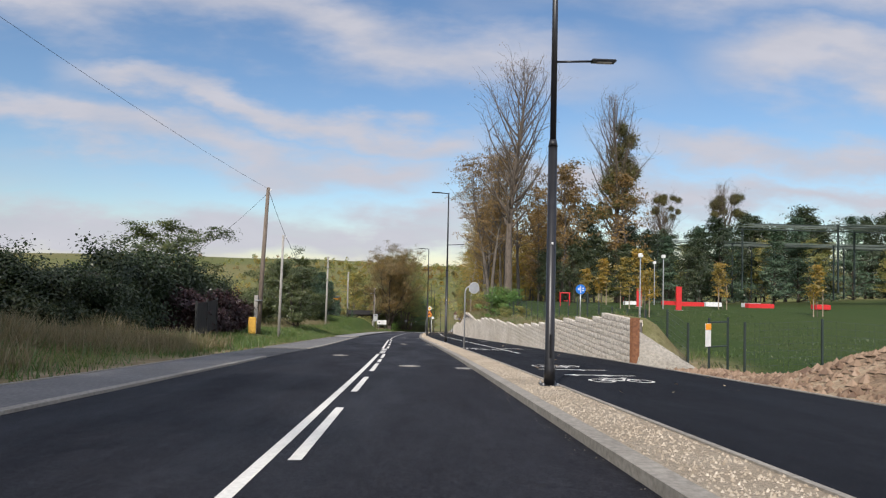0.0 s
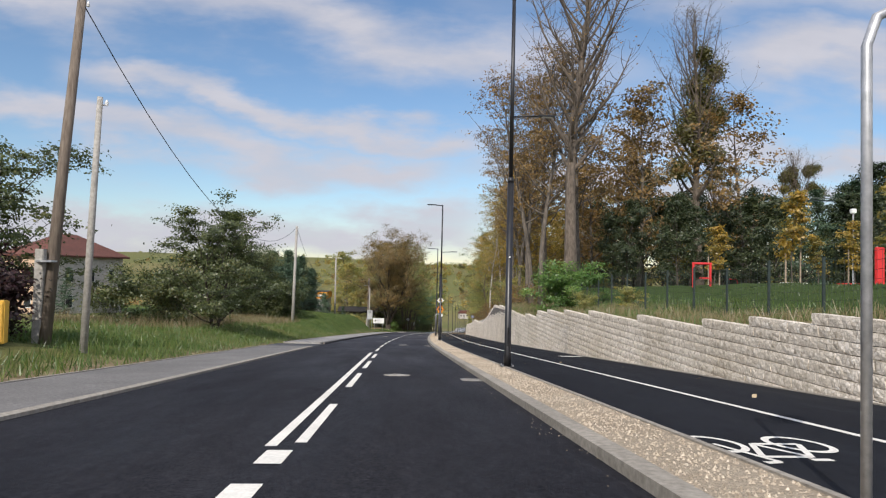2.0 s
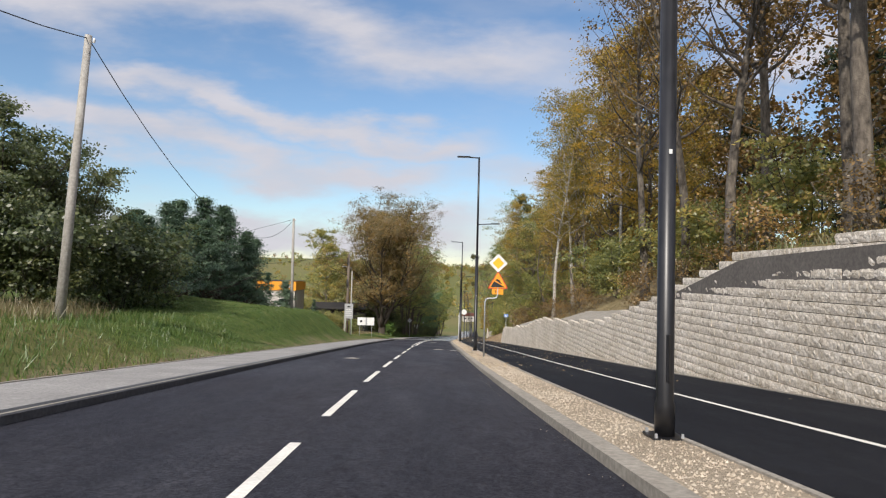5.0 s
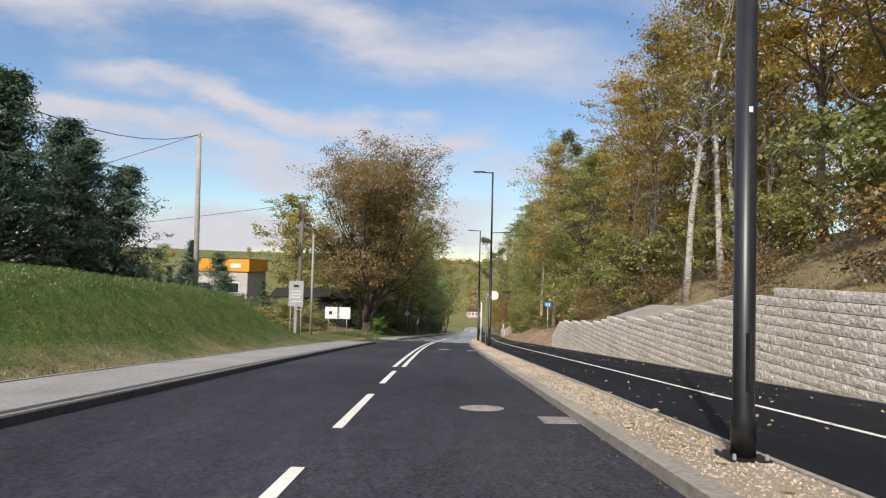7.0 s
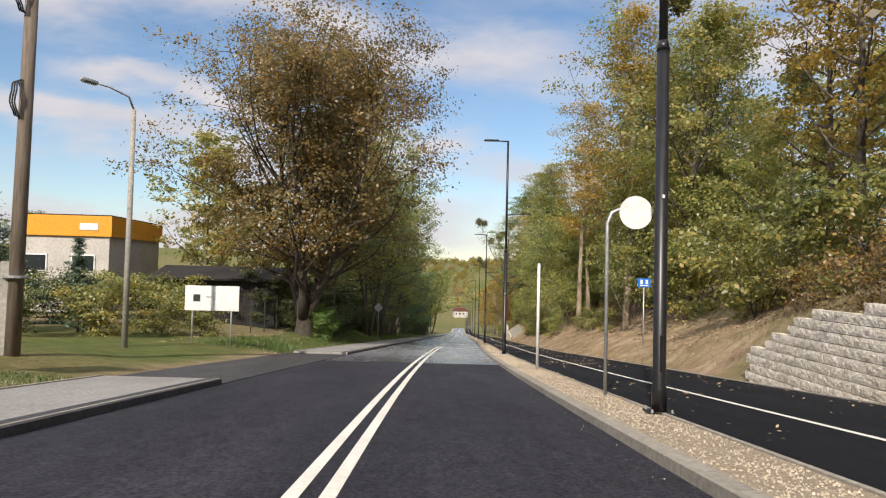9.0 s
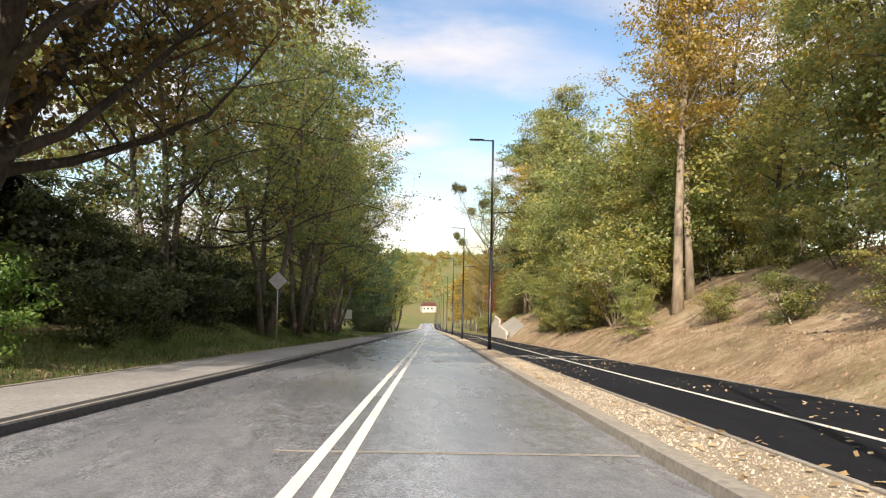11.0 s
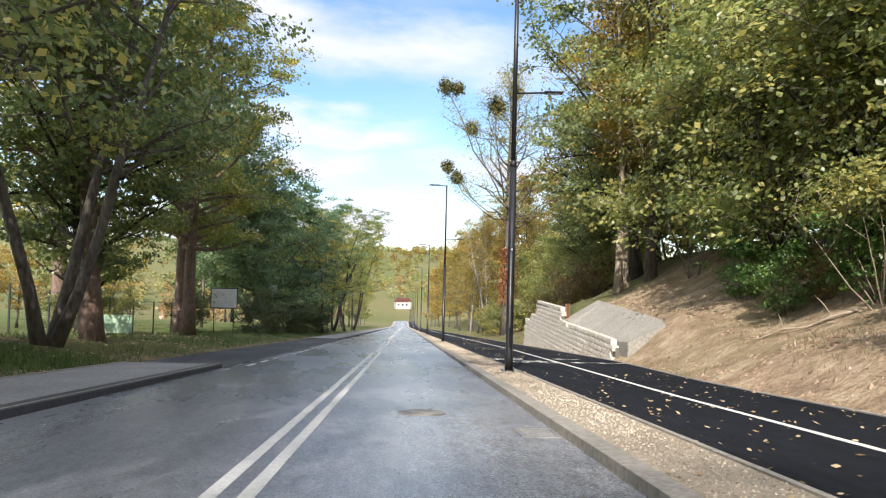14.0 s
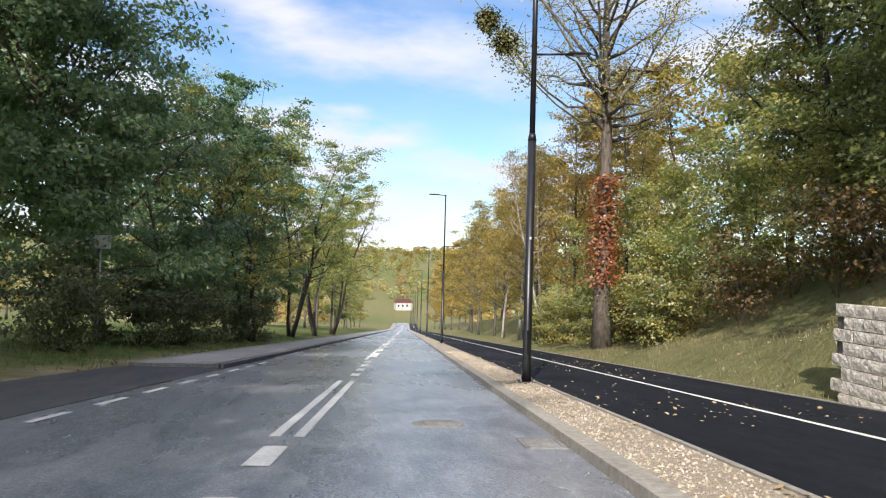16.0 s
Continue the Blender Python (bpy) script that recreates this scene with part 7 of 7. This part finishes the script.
litter("fallen_leaves", 700, (95, 165), (4.4, 8.4), 0.097, 0.034, 2, "scattered yellow fallen leaves on the path")
litter("fallen_leaves", 1700, (160, 275), (4.1, 7.8), 0.097, 0.034, 3, "many yellow fallen leaves on the path")
litter("fallen_leaves", 1100, (95, 275), (3.15, 4.1), 0.115, 0.045, 4, "dry leaves lying on the gravel strip")
litter("fallen_leaves", 13000, (158, 262), (7.9, 17), 0, 0.05, 5, "brown leaf litter covering the slope", on_ground=True)
litter("fallen_leaves", 5000, (164, 250), (-12, -6.0), 0, 0.06, 6, "leaf litter along the verge", on_ground=True)
litter("fallen_leaves", 2500, (70, 158), (9.5, 14), 0, 0.06, 7, "leaf litter under the trees on the bank", on_ground=True)


def pebbles(n, yr, dr, h, seed, label, big=0.02):
    rng = np.random.default_rng(seed)
    base = np.array([(1, 0, 0), (0, 1, 0), (-1, 0, 0), (0, -1, 0), (0, 0, 1)], float)
    verts = np.zeros((n * 5, 3), dtype=np.float32)
    faces = []
    for k in range(n):
        y, d = rng.uniform(*yr), rng.uniform(*dr)
        p = P(y, d, h)
        s = big * rng.uniform(0.4, 1.4)
        q = base * s * rng.uniform(0.6, 1.3, size=(5, 3))
        a = rng.uniform(0, 6.283)
        c, sn = math.cos(a), math.sin(a)
        q = np.stack([q[:, 0] * c - q[:, 1] * sn, q[:, 0] * sn + q[:, 1] * c, q[:, 2]], 1)
        verts[k * 5:k * 5 + 5] = q + np.array([p.x, p.y, p.z])
        o = k * 5
        faces += [(o, o + 1, o + 4), (o + 1, o + 2, o + 4), (o + 2, o + 3, o + 4), (o + 3, o, o + 4)]
    me = bpy.data.meshes.new("gravel")
    me.from_pydata(verts.tolist(), [], faces)
    me.materials.append(M_PEBBLE)
    tagged(new("gravel", me), label, "gravel", kind="stuff")


pebbles(70000, (3, 275), (3.19, 3.99), 0.105, 1, "loose sandy gravel stones", 0.0145)
pebbles(1500, (3, 275), (2.7, 2.96), 0.0, 2, "grit washed along the kerb", 0.007)


def clods(n, yr, dr, seed, label, big):
    """Lumps of dug soil lying on the mound."""
    rng = np.random.default_rng(seed)
    base = np.array([(1, 0, 0), (0.3, 0.9, 0.1), (-0.8, 0.5, 0), (-0.7, -0.6, 0), (0.3, -0.9, 0), (0.1, 0.1, 0.8)], float)
    verts, faces = [], []
    for k in range(n):
        p = ground_at(rng.uniform(*yr), rng.uniform(*dr))
        s = big * rng.uniform(0.3, 1.0) ** 2 * 1.5
        q = base * s * rng.uniform(0.6, 1.3, size=(6, 3))
        a = rng.uniform(0, 6.283)
        c, sn = math.cos(a), math.sin(a)
        verts += [(p.x + v[0] * c - v[1] * sn, p.y + v[0] * sn + v[1] * c, p.z - 0.01 + v[2]) for v in q]
        o = 6 * k
        faces += [(o + i, o + (i + 1) % 5, o + 5) for i in range(5)]
    c = new("soil_clods", mesh_of("soil_clods", verts, faces, M_CLOD))
    tagged(c, label, "soil", kind="stuff")


M_CLOD = leaf_mat("dug_soil", [(0.13, 0.08, 0.05), (0.21, 0.14, 0.085), (0.29, 0.20, 0.13), (0.24, 0.17, 0.11)], 0.0)
clods(9000, (2, 24), (8.9, 16), 31, "lumps of dug brown soil on the mound", 0.10)
clods(14000, (160, 246), (7.9, 14), 32, "crumbled earth on the cut slope", 0.075)


def fallen_branch(y, d, length, turn, r):
    rng = np.random.default_rng(int(y * 10))
    p = ground_at(y, d)
    q = [ground_at(y + length * k / 5 * math.sin(turn), d + length * k / 5 * math.cos(turn)) for k in range(6)]
    pts = [v - p + Vector((0, 0, 0.06 + 0.10 * (k % 2) + 0.1 * rng.random())) for k, v in enumerate(q)]
    e = thing("fallen_branch", p, "dead pale branch lying on the earth slope", "branch", "fallen branches")
    part_of("limb", *tube(pts, [r, r * 0.9, r * 0.75, r * 0.6, r * 0.45, r * 0.25], 7), M_BARKL, e, smooth_faces=True)
    for k in (1, 2, 3):
        b = pts[k] + Vector(rng.normal(size=3)) * 0.5
        b.z = pts[k].z + 0.25 + 0.3 * rng.random()
        part_of("twig", *tube([pts[k], (pts[k] + b) * 0.5 + Vector((0, 0, 0.05)), b], [r * 0.4, r * 0.3, r * 0.12], 5), M_BARKL, e)


for y, d, length, turn, r in ((193.5, 11.2, 3.0, 0.9, 0.05), (196.0, 12.0, 2.6, 0.3, 0.04), (201.5, 11.5, 2.4, 2.2, 0.035), (206.5, 12.2, 3.2, 0.5, 0.045), (213, 11.8, 2.6, 1.9, 0.04), (222, 12.0, 3.0, 0.8, 0.045), (229.5, 12.4, 2.8, 2.4, 0.04), (187.0, 11.6, 2.4, 1.2, 0.035), (178, 12.2, 2.6, 0.6, 0.04)):
    fallen_branch(y, d, length, turn, r)


# ---- retaining walls of split stone blocks ----
COURSE = 0.225


def block_variants(n, seed, length=0.5):
    rng = np.random.default_rng(seed)
    out = []
    for _ in range(n):
        nx, nz = 7, 4
        verts, faces = [], []
        for j in range(nz):
            for i in range(nx):
                edge = j in (0, nz - 1)
                u = -length / 2 + 0.003 + (length - 0.004) * i / (nx - 1)
                z = 0.004 + (COURSE - 0.016) * j / (nz - 1)
                dep = (0.002 + 0.006 * rng.random()) if edge else 0.002 - 0.012 * rng.random()
                verts.append((dep, u + 0.012 * rng.normal() * (not edge), z + 0.0015 * rng.normal()))
        for j in range(nz - 1):
            for i in range(nx - 1):
                a = j * nx + i
                faces.append((a, a + nx, a + nx + 1, a + 1))
        ring = [i for i in range(nx)] + [nx * j + nx - 1 for j in range(1, nz)] + [nx * (nz - 1) + i for i in range(nx - 2, -1, -1)] + [nx * j for j in range(nz - 2, 0, -1)]
        o = len(verts)
        for r in ring:
            x, u, z = verts[r]
            verts.append((0.24, u, z))
        m = len(ring)
        for k in range(m):
            a, b = ring[k], ring[(k + 1) % m]
            faces.append((a, b, o + (k + 1) % m, o + k))
        out.append((verts, faces))
    return out


BLOCKS = block_variants(10, 3)
BLOCK_MESHES = [mesh_of("stone_block", v, f, M_STONE) for v, f in BLOCKS]


def stone_wall(name, y0, y1, top, label, near):
    """Level courses of split blocks, stepping along the falling road; near: the stretch whose blocks are single pieces."""
    wall = tagged(new(name, mesh_of(name, *ribbon(y0, y1, WALL_D + 0.14, WALL_D + 0.30, lambda y: max(top(y) - 0.27, 0.05), step=0.6, deep=0.9), M_JOINT)), label, "retaining wall", kind="structure")
    # the core reaches to the ground
    core = part_of("core", *merge([ribbon(y0 + 0.05, y1 - 0.05, WALL_D + 0.16, WALL_D + 0.161, -0.2, lambda y: max(top(y) - 0.29, 0.05), step=0.6)]), M_JOINT, wall)
    rng = np.random.default_rng(11)
    singles, rest_v, rest_f = 0, [], []
    zhi = max(zroad(y) + top(y) for y in np.arange(y0, y1, 0.5))
    zlo = zroad(y1) - 0.1
    c0 = int(math.floor(zlo / COURSE))
    for c in range(c0, int(zhi / COURSE) + 1):
        z = c * COURSE
        y = y0 + 0.25 + (0.25 if c % 2 else 0.0)
        while y < y1:
            zt = zroad(y) + top(y)
            if z + COURSE * 0.8 < zt and z + COURSE > zroad(y) + 0.02:
                a = bearing(y)
                back = 0.06 * (z - zroad(y)) + 0.003 * rng.normal()
                p = P(y, WALL_D + back)
                m = Matrix.Translation((p.x, p.y, z)) @ Matrix.Rotation(-a, 4, "Z")
                i = int(rng.integers(len(BLOCKS)))
                if near[0] <= y <= near[1] and singles < 300:
                    o = new("stone_block", BLOCK_MESHES[i])
                    o.parent, o.matrix_basis = wall, m
                    singles += 1
                else:
                    o = len(rest_v)
                    rest_v += [m @ Vector(v) for v in BLOCKS[i][0]]
                    rest_f += [tuple(k + o for k in f) for f in BLOCKS[i][1]]
            y += 0.5
    r = part_of("stone_blocks", rest_v, rest_f, M_STONE, wall)
    tagged(r, kind="stuff")
    return wall


stone_wall("retaining_wall", WALL_Y[0], WALL_Y[-1], wall_top, "pale split-stone retaining wall in stepped level courses", (25.6, 38))
TOP2_Y = (238.0, 242.0, 245.3, 245.4, 246.4, 246.5, 252.6, 252.7, 254.2, 254.3, 256.0)
TOP2_H = (0.78, 1.15, 1.45, 1.60, 1.70, 2.42, 2.98, 2.0, 2.1, 1.72, 1.85)
stone_wall("retaining_wall", 238.0, 256.0, lambda y: float(np.interp(y, TOP2_Y, TOP2_H)), "pale split-stone wing wall rising along the path", (244, 256))

M_GRID = surface("grid_concrete", (0.22, 0.20, 0.17), (0.40, 0.37, 0.31), 12, 0.8, 0.95, bump_at=9, bump_by=1.0, bump_dist=0.05)


def facing(y0, y1, d0, d1, h0, h1, label):
    strip("slope_paving", y0, y1, d0, d1, h0, M_GRID, label, "slope paving", 0.9, 0.5, h1=h1)


facing(97, 116, 9.32, 11.0, lambda y: wall_top(y) - 0.02, lambda y: wall_top(y) + 0.55, "concrete grid paving on the slope above the wall")
facing(127, 137, 9.32, 11.0, lambda y: wall_top(y) - 0.02, lambda y: wall_top(y) + 0.55, "concrete grid paving on the slope above the wall")


def wall_end_slope():
    """Paved face at the wall's end, which runs down and outwards to the park gate."""
    foot, head, tip = P(24.55, 8.72, 0.02), P(25.55, 9.15, 1.18), P(23.65, 10.75, -0.22)
    n, v, f = 14, [], []
    for a in range(n + 1):
        for b in range(n + 1):
            p = foot.lerp(head, b / n).lerp(tip, a / n)
            p += Vector((0.0, -0.16, 0.04)) * math.sin(math.pi * b / n) * (1 - a / n)
            p += Vector((0.02, -0.03, 0.02)) * wave(p.x, p.z * 3, 0.3, 4.4)
            v.append(p)
    for a in range(n):
        for b in range(n):
            q = a * (n + 1) + b
            f.append((q, q + n + 1, q + n + 2, q + 1))
    k = len(v)
    v += [p + Vector((0.15, 0.5, -0.35)) for p in v]
    f += [tuple(k + q for q in reversed(c)) for c in f]
    for a in range(n):
        for b, turn in ((0, 1), (n, -1)):
            q, r = a * (n + 1) + b, (a + 1) * (n + 1) + b
            f.append((q, k + q, k + r, r)[::turn])
    tagged(new("slope_paving", mesh_of("slope_paving", v, f, M_GRID)), "pale stone-paved slope running down from the wall's end", "slope paving", kind="structure")


wall_end_slope()
facing(237.2, 246.4, 9.32, 11.0, lambda y: float(np.interp(y, TOP2_Y, TOP2_H)) - 0.05, lambda y: float(np.interp(y, (237, 247), (1.45, 2.75))), "pale mortared slope above the wing wall")


def pile_two():
    e = thing("steel_pile", P(246.35, 9.45, 1.6), "rusty brown steel beam behind the wing wall", "steel beam", rz=road_turn(246))
    part("web", bm_box(0.02, 0.22, 0.95, (0.0, -0.05, 0.35)), M_RUST, e)
    part("flange", bm_box(0.24, 0.02, 0.95, (0.0, 0.07, 0.35)), M_RUST, e)


pile_two()
